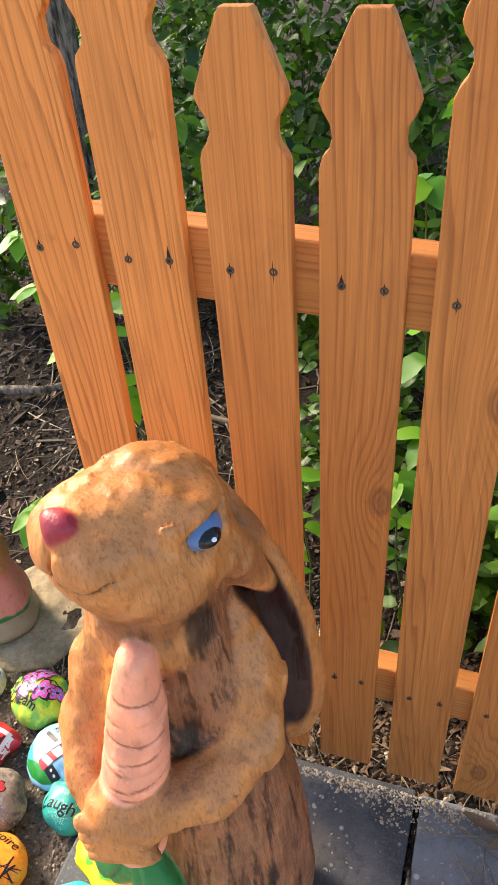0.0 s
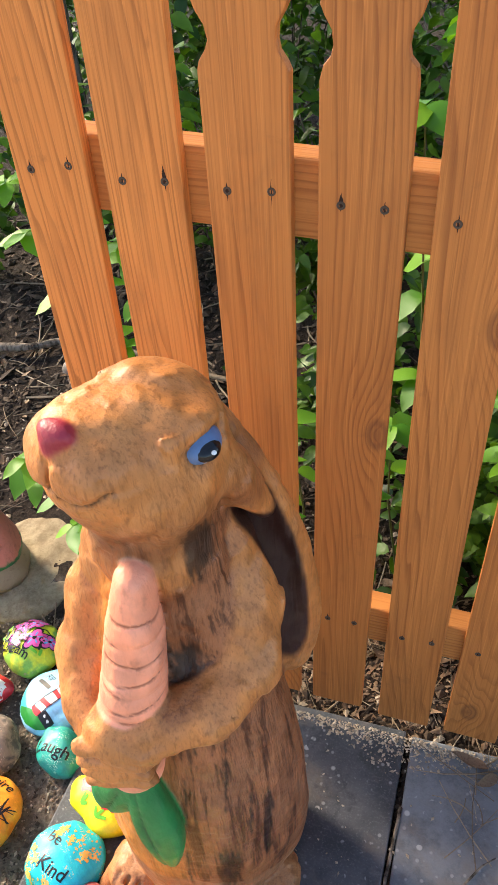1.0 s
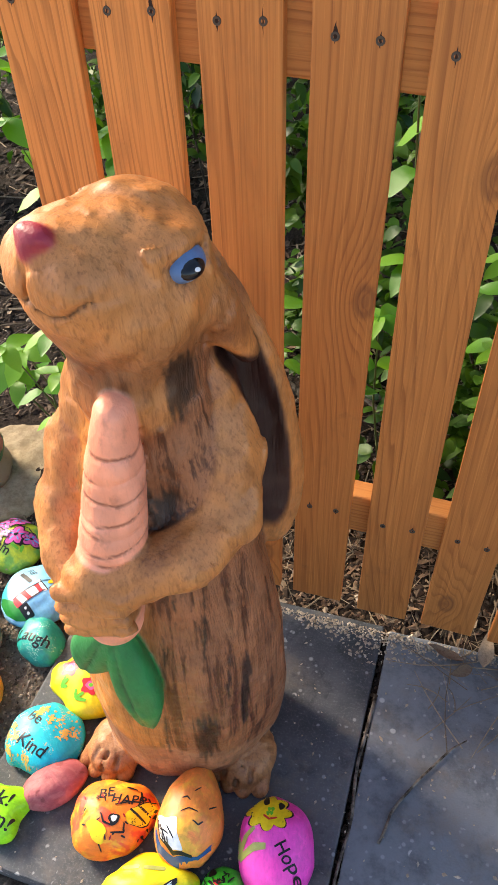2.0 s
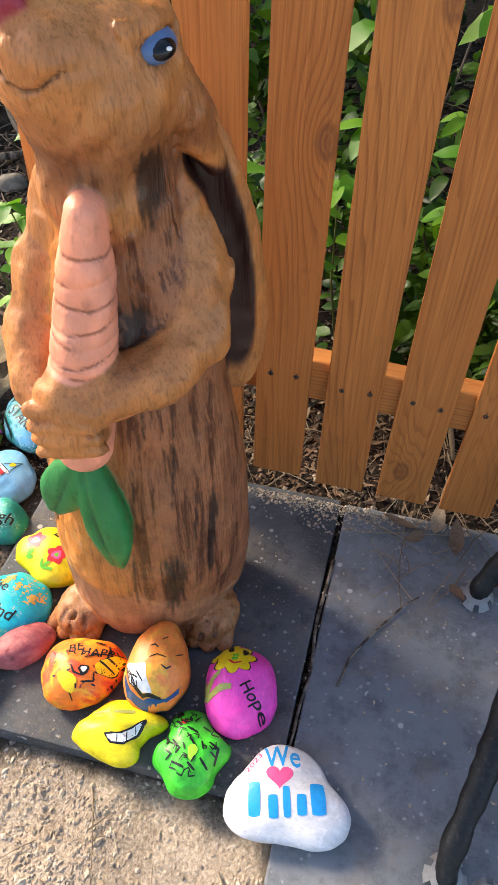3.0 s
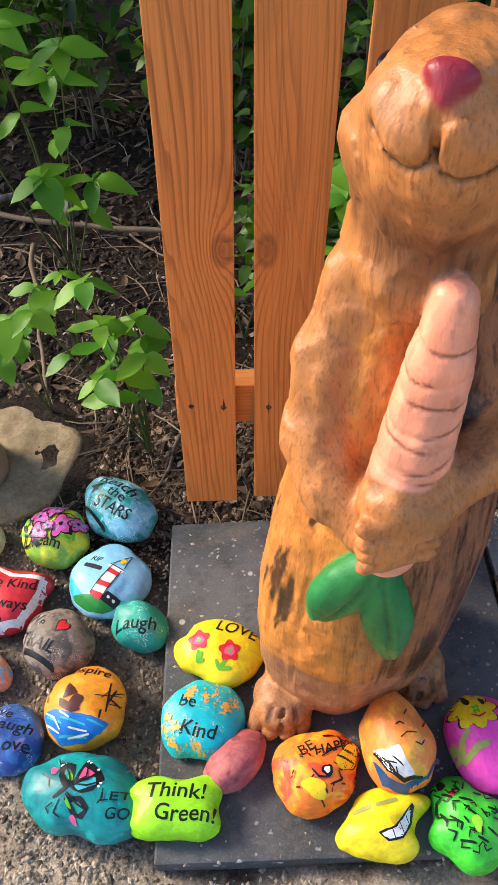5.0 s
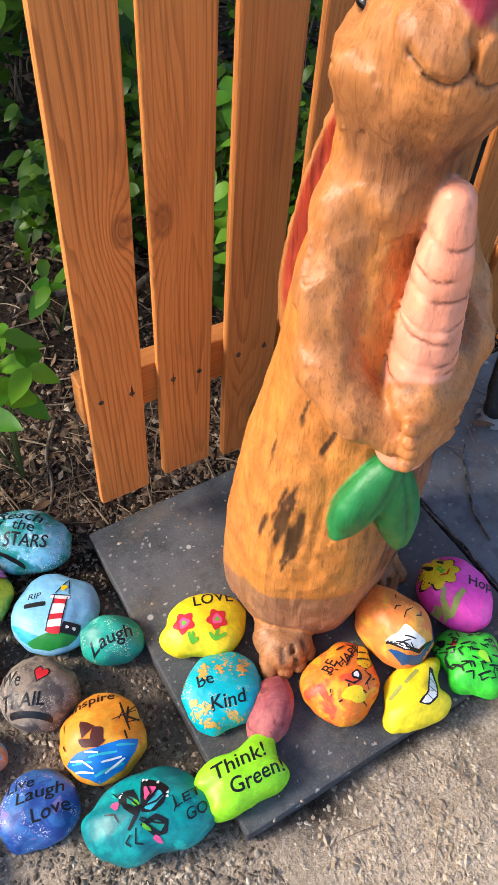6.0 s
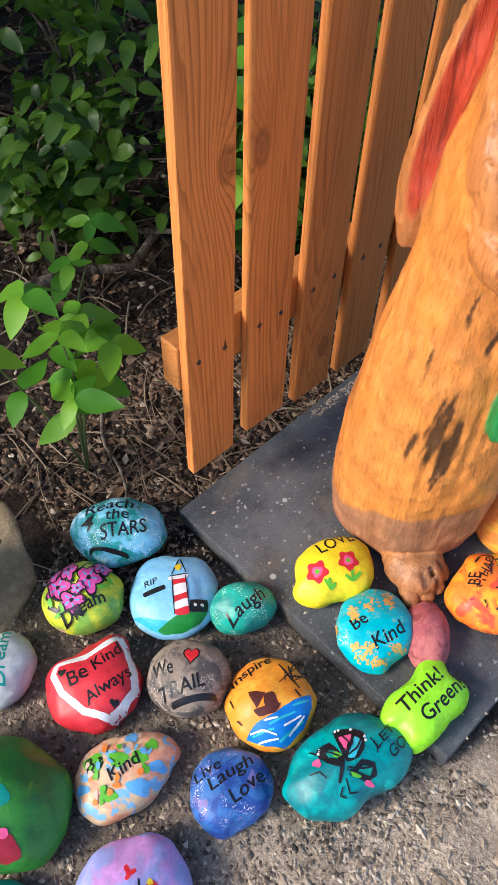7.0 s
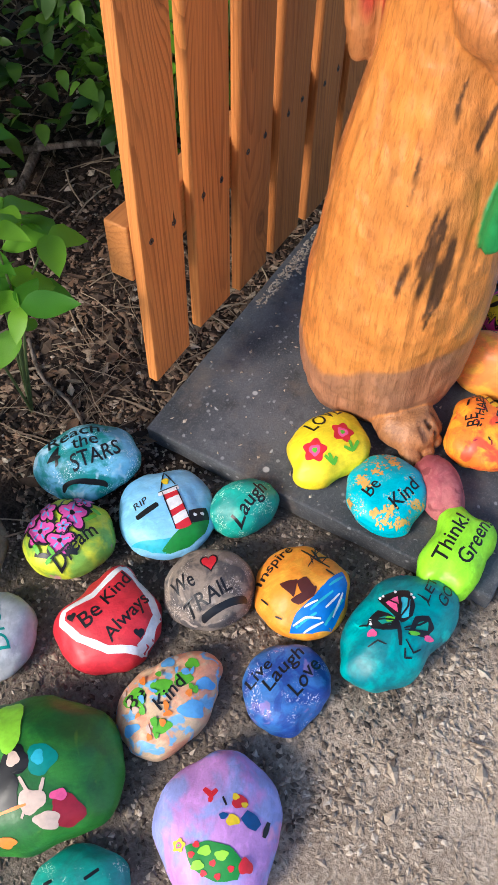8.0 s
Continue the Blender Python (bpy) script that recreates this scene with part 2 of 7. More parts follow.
def island_material(name, cols, rough=0.85, bump=0.3, scale=200.0):
    """Loose bits, each of its own tint."""
    m = Mat(name, rough, spec=0.25)
    r = m.island()
    ramp = m.t.nodes.new("ShaderNodeValToRGB")
    ramp.color_ramp.interpolation = "LINEAR"
    els = ramp.color_ramp.elements
    while len(els) < len(cols):
        els.new(0.5)
    for k, cc in enumerate(cols):
        els[k].position = k / max(1, len(cols) - 1)
        els[k].color = (*cc, 1)
    m.put(ramp.inputs[0], r)
    f = m.noise(m.coords(), scale, 4, 0.65)
    c = m.mix(m.math("MULTIPLY", m.step(f, 0.4, 0.75), 0.45), ramp.outputs[0], (0.03, 0.022, 0.016))
    m.color(c)
    m.bump(f, bump, 0.001)
    return m.m


def leaf_material(name, pale, deep, per_island=True):
    m = Mat(name, 0.42, spec=0.35)
    r = m.island() if per_island else m.rand()
    p = m.coords()
    f = m.noise(p, 60.0, 3)
    c = m.mix(r, pale, deep)
    c = m.mix(m.math("MULTIPLY", f, 0.35), c, tuple(v * 0.55 for v in deep))
    m.color(c)
    tr = m.t.nodes.new("ShaderNodeBsdfTranslucent")
    m.put(tr.inputs[0], m.mix(1.0, c, (1.0, 1.15, 0.45), "MULTIPLY"))
    mx = m.t.nodes.new("ShaderNodeMixShader")
    mx.inputs[0].default_value = 0.38
    m.t.links.new(m.b.outputs[0], mx.inputs[1])
    m.t.links.new(tr.outputs[0], mx.inputs[2])
    m.t.links.new(mx.outputs[0], m.t.nodes["Material Output"].inputs[0])
    m.bump(f, 0.25, 0.001)
    return m.m


def statue_material():
    """Carved, varnished log: painted areas come from the paint attribute, bare areas are grained wood."""
    m = Mat("carved_wood", 0.46, spec=0.42)
    p = m.coords()
    # paint also carries the log's sunny and shaded tones
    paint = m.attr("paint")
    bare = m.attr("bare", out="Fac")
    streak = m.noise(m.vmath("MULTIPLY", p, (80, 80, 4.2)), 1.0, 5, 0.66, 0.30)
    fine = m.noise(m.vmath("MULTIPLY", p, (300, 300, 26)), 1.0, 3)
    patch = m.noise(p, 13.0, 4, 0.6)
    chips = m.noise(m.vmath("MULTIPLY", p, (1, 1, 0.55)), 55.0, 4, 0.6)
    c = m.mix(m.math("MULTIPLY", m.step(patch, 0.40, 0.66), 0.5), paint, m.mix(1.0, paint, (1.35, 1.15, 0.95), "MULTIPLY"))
    dk = m.mix(1.0, paint, (0.26, 0.19, 0.15), "MULTIPLY")
    w = m.attr("grain", out="Fac")
    c = m.mix(m.math("MULTIPLY", m.step(streak, 0.50, 0.62), w), c, dk)
    c = m.mix(m.math("MULTIPLY", m.math("MULTIPLY", m.step(fine, 0.50, 0.70), bare), 0.42), c, dk)
    c = m.mix(m.math("MULTIPLY", m.step(chips, 0.54, 0.70), 0.30), c, dk)
    rub = m.noise(m.vmath("ADD", p, (1.7, 0.4, 2.9)), 34.0, 4, 0.62)
    c = m.mix(m.math("MULTIPLY", m.step(rub, 0.58, 0.72), 0.22), c, m.mix(1.0, paint, (1.55, 1.50, 1.50), "MULTIPLY"))
    facet = m.voronoi(m.vmath("ADD", m.vmath("MULTIPLY", p, (1, 1, 0.7)), m.vmath("MULTIPLY", (0.02, 0.02, 0.02), (1, 1, 1))), 36.0, "SMOOTH_F1")
    c = m.mix(m.math("MULTIPLY", m.step(facet, 0.30, 0.62), 0.20), c, dk)
    brush = m.noise(m.vmath("MULTIPLY", p, (150, 150, 60)), 1.0, 5, 0.7, 0.5)
    c = m.mix(m.math("MULTIPLY", m.step(brush, 0.52, 0.66), m.math("MULTIPLY", bare, 0.24)), c, dk)
    c = m.mix(m.math("MULTIPLY", m.step(brush, 0.46, 0.34), m.math("MULTIPLY", bare, 0.16)), c, m.mix(1.0, paint, (1.35, 1.30, 1.25), "MULTIPLY"))
    m.color(c)
    m.rough(m.math("MULTIPLY_ADD", chips, 0.30, 0.30))
    h = m.math("ADD", m.math("MULTIPLY", m.math("MULTIPLY", streak, w), -1.6), m.math("ADD", m.math("MULTIPLY", fine, 0.15), m.math("ADD", m.math("MULTIPLY", chips, 0.5), m.math("MULTIPLY", facet, -2.4))))
    m.bump(h, 0.7, 0.005)
    return m.m


M_WOOD = wood_material("picket_wood", (0.74, 0.288, 0.074), (0.56, 0.186, 0.041), (0.19, 0.050, 0.011))
M_RAIL = wood_material("rail_wood", (0.58, 0.245, 0.065), (0.48, 0.17, 0.042), (0.26, 0.075, 0.018), along="x")
M_SLAB = slab_material()
M_SOIL = soil_material()
M_STATUE = statue_material()
M_STEEL = Mat("screw_steel", 0.5, 0.8)
M_STEEL.color((0.09, 0.075, 0.065))
M_STEEL = M_STEEL.m
M_HOLE = Mat("crack_dark", 0.95)
M_HOLE.color((0.03, 0.014, 0.008))
M_HOLE = M_HOLE.m
M_IRON = Mat("cast_iron_black", 0.55, 0.0, 0.35)
M_IRON.color(M_IRON.mix(M_IRON.step(M_IRON.noise(M_IRON.coords(), 130.0, 4), 0.5, 0.75), (0.008, 0.008, 0.009), (0.03, 0.028, 0.026)))
M_IRON.bump(M_IRON.noise(M_IRON.coords(), 170.0, 3), 0.5, 0.002)
M_IRON = M_IRON.m
M_GRAVEL = island_material("gravel_bits", [(0.30, 0.225, 0.16), (0.47, 0.375, 0.28), (0.38, 0.295, 0.215), (0.56, 0.47, 0.37), (0.25, 0.19, 0.145)])
M_MULCH = island_material("mulch_bits", [(0.018, 0.012, 0.009), (0.055, 0.035, 0.024), (0.011, 0.008, 0.006), (0.125, 0.082, 0.055), (0.025, 0.018, 0.014)])
M_GRIT = island_material("bed_grit_bits", [(0.10, 0.075, 0.055), (0.20, 0.155, 0.12), (0.05, 0.037, 0.028), (0.28, 0.225, 0.175), (0.14, 0.105, 0.08)])
M_STRAW = island_material("dry_stalks", [(0.20, 0.14, 0.09), (0.32, 0.24, 0.16), (0.12, 0.085, 0.06), (0.40, 0.32, 0.23)])
M_DEAD = island_material("dead_leaves", [(0.16, 0.088, 0.050), (0.25, 0.160, 0.105), (0.09, 0.050, 0.030), (0.33, 0.24, 0.165)])
M_BARK = Mat("bark", 0.9, spec=0.2)
_b = M_BARK.noise(M_BARK.coords((14, 14, 3)), 3.0, 6, 0.65)
M_BARK.color(M_BARK.mix(M_BARK.step(_b, 0.35, 0.65), (0.030, 0.023, 0.018), (0.25, 0.20, 0.16)))
M_BARK.bump(_b, 0.9, 0.012)
M_BARK = M_BARK.m
M_LEAF = leaf_material("leaf_bright", (0.22, 0.45, 0.028), (0.07, 0.24, 0.018), False)
M_LEAF2 = leaf_material("leaf_mixed", (0.14, 0.28, 0.026), (0.010, 0.042, 0.008))
M_STEM = Mat("green_stem", 0.6)
M_STEM.color((0.07, 0.10, 0.03))
M_STEM = M_STEM.m


# ---- mesh helpers ----
def mesh_of(name, bm, material, smooth=False):
    me = bpy.data.meshes.new(name)
    bm.to_mesh(me)
    bm.free()
    if material is not None:
        me.materials.append(material)
    if smooth:
        me.polygons.foreach_set("use_smooth", [True] * len(me.polygons))
    return me


def part(name, bm, material, parent, label="", smooth=False):
    ob = new(name, mesh_of(name, bm, material, smooth))
    ob.parent = parent
    if label:
        ob["label"] = label
    return ob


def thing(name, bm, material, label, category, group="", kind="", smooth=False):
    ob = new(name, mesh_of(name, bm, material, smooth) if bm is not None else None)
    return tagged(ob, label, category, group, kind)


def from_arrays(name, verts, faces, material, smooth=True):
    me = bpy.data.meshes.new(name)
    me.from_pydata([tuple(v) for v in verts], [], [tuple(int(i) for i in f) for f in faces])
    if material is not None:
        me.materials.append(material)
    if smooth:
        me.polygons.foreach_set("use_smooth", [True] * len(me.polygons))
    return me


def box_bm(sx, sy, sz, bevel=0.002, segs=2):
    bm = bmesh.new()
    bmesh.ops.create_cube(bm, size=1.0)
    bmesh.ops.scale(bm, vec=(sx, sy, sz), verts=bm.verts)
    bmesh.ops.bevel(bm, geom=bm.edges[:], offset=bevel, segments=segs, affect="EDGES", profile=0.6)
    return bm


def tube_bm(points, radii, sides=7, bm=None):
    """A tapered tube along a line of points."""
    bm = bm or bmesh.new()
    pts = [Vector(p) for p in points]
    rings = []
    side = Vector((0.31, 0.17, 0.93))
    for k, p in enumerate(pts):
        d = (pts[min(k + 1, len(pts) - 1)] - pts[max(k - 1, 0)]).normalized()
        a = d.cross(side)
        a = a.normalized() if a.length > 1e-4 else d.orthogonal().normalized()
        b = d.cross(a)
        rings.append([bm.verts.new(p + radii[k] * (math.cos(2 * math.pi * j / sides) * a + math.sin(2 * math.pi * j / sides) * b)) for j in range(sides)])
    for r0, r1 in zip(rings, rings[1:]):
        for j in range(sides):
            bm.faces.new((r0[j], r0[(j + 1) % sides], r1[(j + 1) % sides], r1[j]))
    bm.faces.new(rings[0][::-1])
    bm.faces.new(rings[-1])
    return bm


# ---- ground ----
def ground_height(x, y):
    n = noise.noise(Vector((x * 3.1, y * 3.1, 0.3))) * 0.010 + noise.noise(Vector((x * 11, y * 11, 4.0))) * 0.006
    n += noise.noise(Vector((x * 34, y * 34, 7.0))) * 0.0035
    back = min(1.0, max(0.0, (y - 0.0) / 0.25))
    right = min(1.0, max(0.0, (x + 0.05) / 0.15))
    base = -0.033 + back * (0.008 + 0.032 * right)
    base += 0.05 * min(1.0, max(0.0, (y - 0.3) / 1.2))
    if y > 2.0:
        base += 0.04 * (y - 2.0) * min(1.0, 12.0 / (y + 0.1))
    if -0.58 < y < 0.0 and 0.012 < x < 1.2 or (0.61 < x < 1.2 and -1.2 < y < 0):
        return -0.055
    return base + n


def make_ground():
    near = [-1.6 + 0.022 * k for k in range(155)]
    far_l = [-60, -30, -16, -9, -6, -4.2, -3.2, -2.5, -2.0]
    far_r = [2.1, 2.5, 3.2, 4.5, 7, 12, 20, 35, 60]
    xs = far_l + near + far_r
    near_y = [-1.4 + 0.022 * k for k in range(140)]
    ys = [-60, -30, -16, -9, -6, -4, -2.8, -2.0] + near_y + [1.8, 2.0, 2.3, 2.7, 3.2, 3.8, 4.6, 5.6, 7, 9, 12, 18, 30, 60]
    verts = [(x, y, ground_height(x, y)) for y in ys for x in xs]
    w = len(xs)
    faces = [(j * w + i, j * w + i + 1, (j + 1) * w + i + 1, (j + 1) * w + i) for j in range(len(ys) - 1) for i in range(w - 1)]
    ob = new("ground", from_arrays("ground", verts, faces, M_SOIL))
    return tagged(ob, "bare dark soil with a sandy gravel path in front", "ground", kind="structure")


make_ground()


# ---- paving slabs ----
def paving_slab(x0, x1, y0, y1, top, worn, label):
    bm = box_bm(x1 - x0, y1 - y0, 0.05, 0.004)
    ob = thing("paving_slab", bm, M_SLAB, label, "paving slab", "paving slabs under the statue", "structure")
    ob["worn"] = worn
    ob.location = ((x0 + x1) / 2, (y0 + y1) / 2, top - 0.025)
    return ob


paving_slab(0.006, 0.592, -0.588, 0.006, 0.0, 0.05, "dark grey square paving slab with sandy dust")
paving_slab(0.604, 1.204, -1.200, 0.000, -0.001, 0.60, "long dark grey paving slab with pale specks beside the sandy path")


from mathutils import kdtree

# ---- picket fence ----
fence = thing("picket_fence", None, None, "orange-stained wooden picket fence with notched tops", "fence")
THICK, WIDE = 0.017, 0.0925
# lower centre, upper centre (at the two rails), foot height, knot, extra height
PICKETS = [
    (0.0850, 0.0800, 0.086, 0.030, 0.640, 0.066),
    (0.2070, 0.1940, 0.096, -0.030, 0.640, 0.068),
    (0.3300, 0.3150, 0.082, 0.020, 0.185, -0.014),
    (0.4490, 0.4360, 0.084, 0.034, 0.765, -0.014),
    (0.5730, 0.5560, 0.078, 0.036, 0.945, 0.052),
    (0.6945, 0.6780, 0.080, -0.012, 0.165, 0.08),
    (0.8165, 0.8000, 0.084, 0.010, 0.350, 0.08),
    (0.9385, 0.9220, 0.082, -0.02, 0.700, 0.08),
    (1.0605, 1.0440, 0.084, 0.02, 0.450, 0.08),
]
LOW = 0.343
# each board's own tone, with shade on the third onward put into it
TONES = (0.0, 0.0, 0.25, 0.38, 0.33, 0.40, 0.38, 0.38, 0.38)
# the slabs have settled: the fence stands a little askew to them
FENCE_SET = Matrix(((0.99866, 0.0, 0.05185), (0.00175, 0.99943, -0.03378), (-0.05182, 0.03383, 0.99808))).to_4x4()
fence.matrix_basis = FENCE_SET


def upper_rail(x):
    return 1.0765 - 0.028 * (x - 0.08)


def picket_bm(foot, seed, taller):
    rng = random.Random(seed)
    h = WIDE / 2

    def j(s=0.0012):
        return rng.uniform(-s, s)

    side = [(h, foot), (h, 0.35), (h, 0.8), (h, 1.228 + j(0.003)), (h - 0.003, 1.238 + j()), (h - 0.010, 1.246), (h - 0.0125, 1.256 + j()),
            (h - 0.0105, 1.268), (h - 0.004, 1.279), (h - 0.0005, 1.288 + j()), (h - 0.002, 1.296), (0.018 + j(), 1.355), (0.0145, 1.361)]
    side = [(x, z + (taller - 0.026 if z > 1 else 0)) for x, z in side]
    right = [(x + j(0.0008), z) for x, z in side]
    left = [(-x + j(0.0008), z) for x, z in side]
    left[0] = (left[0][0], foot + j(0.003))
    outline = right + left[::-1]
    bm = bmesh.new()
    front = [bm.verts.new((x, -0.0, z)) for x, z in outline]
    f = bm.faces.new(front)
    ext = bmesh.ops.extrude_face_region(bm, geom=[f])
    bmesh.ops.translate(bm, vec=(0, THICK, 0), verts=[v for v in ext["geom"] if isinstance(v, bmesh.types.BMVert)])
    bmesh.ops.recalc_face_normals(bm, faces=bm.faces)
    sharp = [e for e in bm.edges if len(e.link_faces) == 2 and e.calc_face_angle(0) > 1.2]
    bmesh.ops.bevel(bm, geom=sharp, offset=0.0022, segments=2, affect="EDGES", profile=0.6)
    return bm


def screw_mesh():
    bm = bmesh.new()
    for r0, r1, z0, z1 in ((0.0, 0.0018, -0.0016, -0.0016), (0.0018, 0.0023, -0.0016, 0.0005), (0.0023, 0.0044, 0.0005, 0.0006), (0.0044, 0.0050, 0.0006, -0.0006)):
        a = [bm.verts.new((r0 * math.cos(k * math.pi / 6), -z0, r0 * math.sin(k * math.pi / 6))) for k in range(12)]
        b = [bm.verts.new((r1 * math.cos(k * math.pi / 6), -z1, r1 * math.sin(k * math.pi / 6))) for k in range(12)]
        for k in range(12):
            if r0 == 0:
                bm.faces.new((a[0], b[k], b[(k + 1) % 12]))
            else:
                bm.faces.new((a[k], b[k], b[(k + 1) % 12], a[(k + 1) % 12]))
    bmesh.ops.remove_doubles(bm, verts=bm.verts, dist=1e-6)
    loose = [v for v in bm.verts if not v.link_faces]
    bmesh.ops.delete(bm, geom=loose, context="VERTS")
    bmesh.ops.recalc_face_normals(bm, faces=bm.faces)
    return mesh_of("screw", bm, M_STEEL)


def crack_mesh(length, wide, seed):
    """A thin split that runs up and down the grain from a screw."""
    rng = random.Random(seed)
    bm = bmesh.new()
    rows = []
    for k in range(7):
        f = k / 6
        w = wide * math.sin(math.pi * (f * 0.96 + 0.02)) ** 1.6 * rng.uniform(0.6, 1.1) + 0.0001
        x = rng.uniform(-0.0005, 0.0005)
        rows.append((bm.verts.new((x - w, -0.0002, f * length)), bm.verts.new((x + w, -0.0002, f * length))))
    for a, b in zip(rows, rows[1:]):
        bm.faces.new((a[0], a[1], b[1], b[0]))
    return mesh_of("crack", bm, M_HOLE)


SCREW = screw_mesh()
for k, (xl, xh, foot, knx, knz, taller) in enumerate(PICKETS):
    pk = part("picket", picket_bm(foot, 40 + k, taller), M_WOOD, fence)
    slope = (xh - xl) / (upper_rail(xh) - LOW)
    x0 = xl - slope * LOW
    pk.matrix_basis = pose(x0, 0, 0, 0, math.degrees(math.atan(slope)), 0)
    pk["knot_x"], pk["knot_z"] = knx, knz
    pk["tone"] = TONES[k]
    rng = random.Random(90 + k)
    for zz in (upper_rail(xh), LOW):
        for sx in (-0.0235, 0.0245):
            sc = new("screw", SCREW)
            sc.parent = pk
            sc.location = (sx + rng.uniform(-0.002, 0.002), -0.0003, zz + rng.uniform(-0.005, 0.005))
            long_c = rng.choice((0.012, 0.016, 0.02, 0.03))
            cr = new("crack", crack_mesh(long_c, rng.uniform(0.0006, 0.0026), 300 + k * 7 + int(sx > 0)))
            cr.parent = pk
            cr.location = (sc.location.x, 0, sc.location.z - long_c * rng.uniform(0.3, 0.55))
for zz, x0, dip in ((1.0515, 0.03, 0.028), (0.330, 0.034, 0.0)):
    bm = box_bm(1.35 - x0, 0.038, 0.089, 0.004, 3)
    rl = part("rail", bm, M_RAIL, fence, "horizontal fence rail behind the pickets")
    rl.location = ((1.35 + x0) / 2, THICK + 0.0195, zz)
    rl.rotation_euler.y = dip
    rl["knot_x"], rl["knot_z"], rl["tone"] = 5.0, 5.0, 0.0
post = part("fence_post", box_bm(0.089, 0.089, 1.25, 0.004), M_WOOD, fence)
post.location = (1.27, THICK + 0.04 + 0.050, 0.60)
post["knot_x"], post["knot_z"], post["tone"] = 3.0, 3.0, 0.1


# ---- carved rabbit ----
def ell(P, c, r, rot=None):
    q = P - np.array(c, dtype=np.float32)
    if rot is not None:
        q = q @ np.array(rot.to_3x3(), dtype=np.float32)
    k = q / np.array(r, dtype=np.float32)
    k0 = np.sqrt((k * k).sum(-1))
    k1 = np.sqrt(((k / np.array(r, dtype=np.float32)) ** 2).sum(-1)) + 1e-9
    return k0 * (k0 - 1) / k1


def cone(P, a, b, ra, rb):
    """A capsule from a to b whose radius goes from ra to rb."""
    a, b = np.array(a, dtype=np.float32), np.array(b, dtype=np.float32)
    d = b - a
    t = np.clip(((P - a) @ d) / (d @ d), 0, 1)
    q = P - a - t[..., None] * d
    return np.sqrt((q * q).sum(-1)) - (ra + (rb - ra) * t)


def smin(a, b, k):
    h = np.clip(0.5 + 0.5 * (b - a) / k, 0, 1)
    return b + (a - b) * h - k * h * (1 - h)


def smax(a, b, k):
    return -smin(-a, -b, k)


def chain(P, pts, k=0.012):
    """Limb through points (x, y, z, radius)."""
    out = None
    for p, q in zip(pts, pts[1:]):
        c = cone(P, p[:3], q[:3], p[3], q[3])
        out = c if out is None else np.minimum(out, c) if k == 0 else smin(out, c, k)
    return out


HEAD_F = Vector((-0.36, -0.93, 0)).normalized()
HEAD_R = Vector((0.93, -0.36, 0)).normalized()
NOSE = Vector((0.310, -0.363, 1.079))


def head_at(f, r, z):
    """A point of the head: forward of the nose, to its far side, and height over the nose."""
    p = NOSE + HEAD_F * f + HEAD_R * r
    return (p.x, p.y, NOSE.z + z)


def mouth(P, s):
    """Distance from the smile line, seen from the front, on one side of the muzzle."""
    q = P - np.array(NOSE, dtype=np.float32)
    f = q @ np.array(HEAD_F, dtype=np.float32)
    r = s * (q @ np.array(HEAD_R, dtype=np.float32))
    line = np.interp(r, [-0.002, 0.006, 0.017, 0.030, 0.046], [-0.047, -0.060, -0.066, -0.062, -0.046])
    return np.where((r > -0.002) & (r < 0.046) & (f > -0.070), np.abs(q[..., 2] - line), 1.0)


FEET = ((0.224, -0.386, -0.10, -0.99), (0.442, -0.330, 0.12, -0.99))


def toe_gap(P, fx, fy, dx, dy, k):
    """The carved line between two toes."""
    a, b, c = (fx + 0.018 * k, fy - 0.030, 0.066), (fx + 0.0255 * k + 0.02 * dx, fy + 0.052 * dy, 0.046), (fx + 0.0262 * k + 0.03 * dx, fy + 0.074 * dy + 0.004 * k * k, 0.010)
    return np.minimum(cone(P, a, b, 0.0022, 0.0042), cone(P, b, c, 0.0042, 0.0042))


def blade(P, a, b, wide, thick):
    """A flat pointed leaf from a to b with a groove along its middle."""
    a, b = Vector(a), Vector(b)
    d = (b - a)
    half = d.length / 2
    d.normalize()
    n = Vector((0, -1, 0))
    n = (n - d * n.dot(d)).normalized()
    u = d.cross(n)
    q = (P - np.array((a + b) / 2, dtype=np.float32)) @ np.array(Matrix((u, n, d)).transposed(), dtype=np.float32)
    v = q[..., 2] / half
    w = wide * (1 - 0.55 * np.clip(v, 0, 1) ** 2) * (0.75 + 0.25 * np.clip(v + 0.8, 0, 1))
    k = np.sqrt((q[..., 0] / w) ** 2 + (q[..., 1] / thick) ** 2 + v ** 2)
    groove = np.exp(-(q[..., 0] / 0.0035) ** 2) * (q[..., 1] > 0) * np.clip(1 - np.abs(v), 0, 1) ** 0.5
    return (k - 1) * thick * 0.8 + 0.0040 * groove, groove


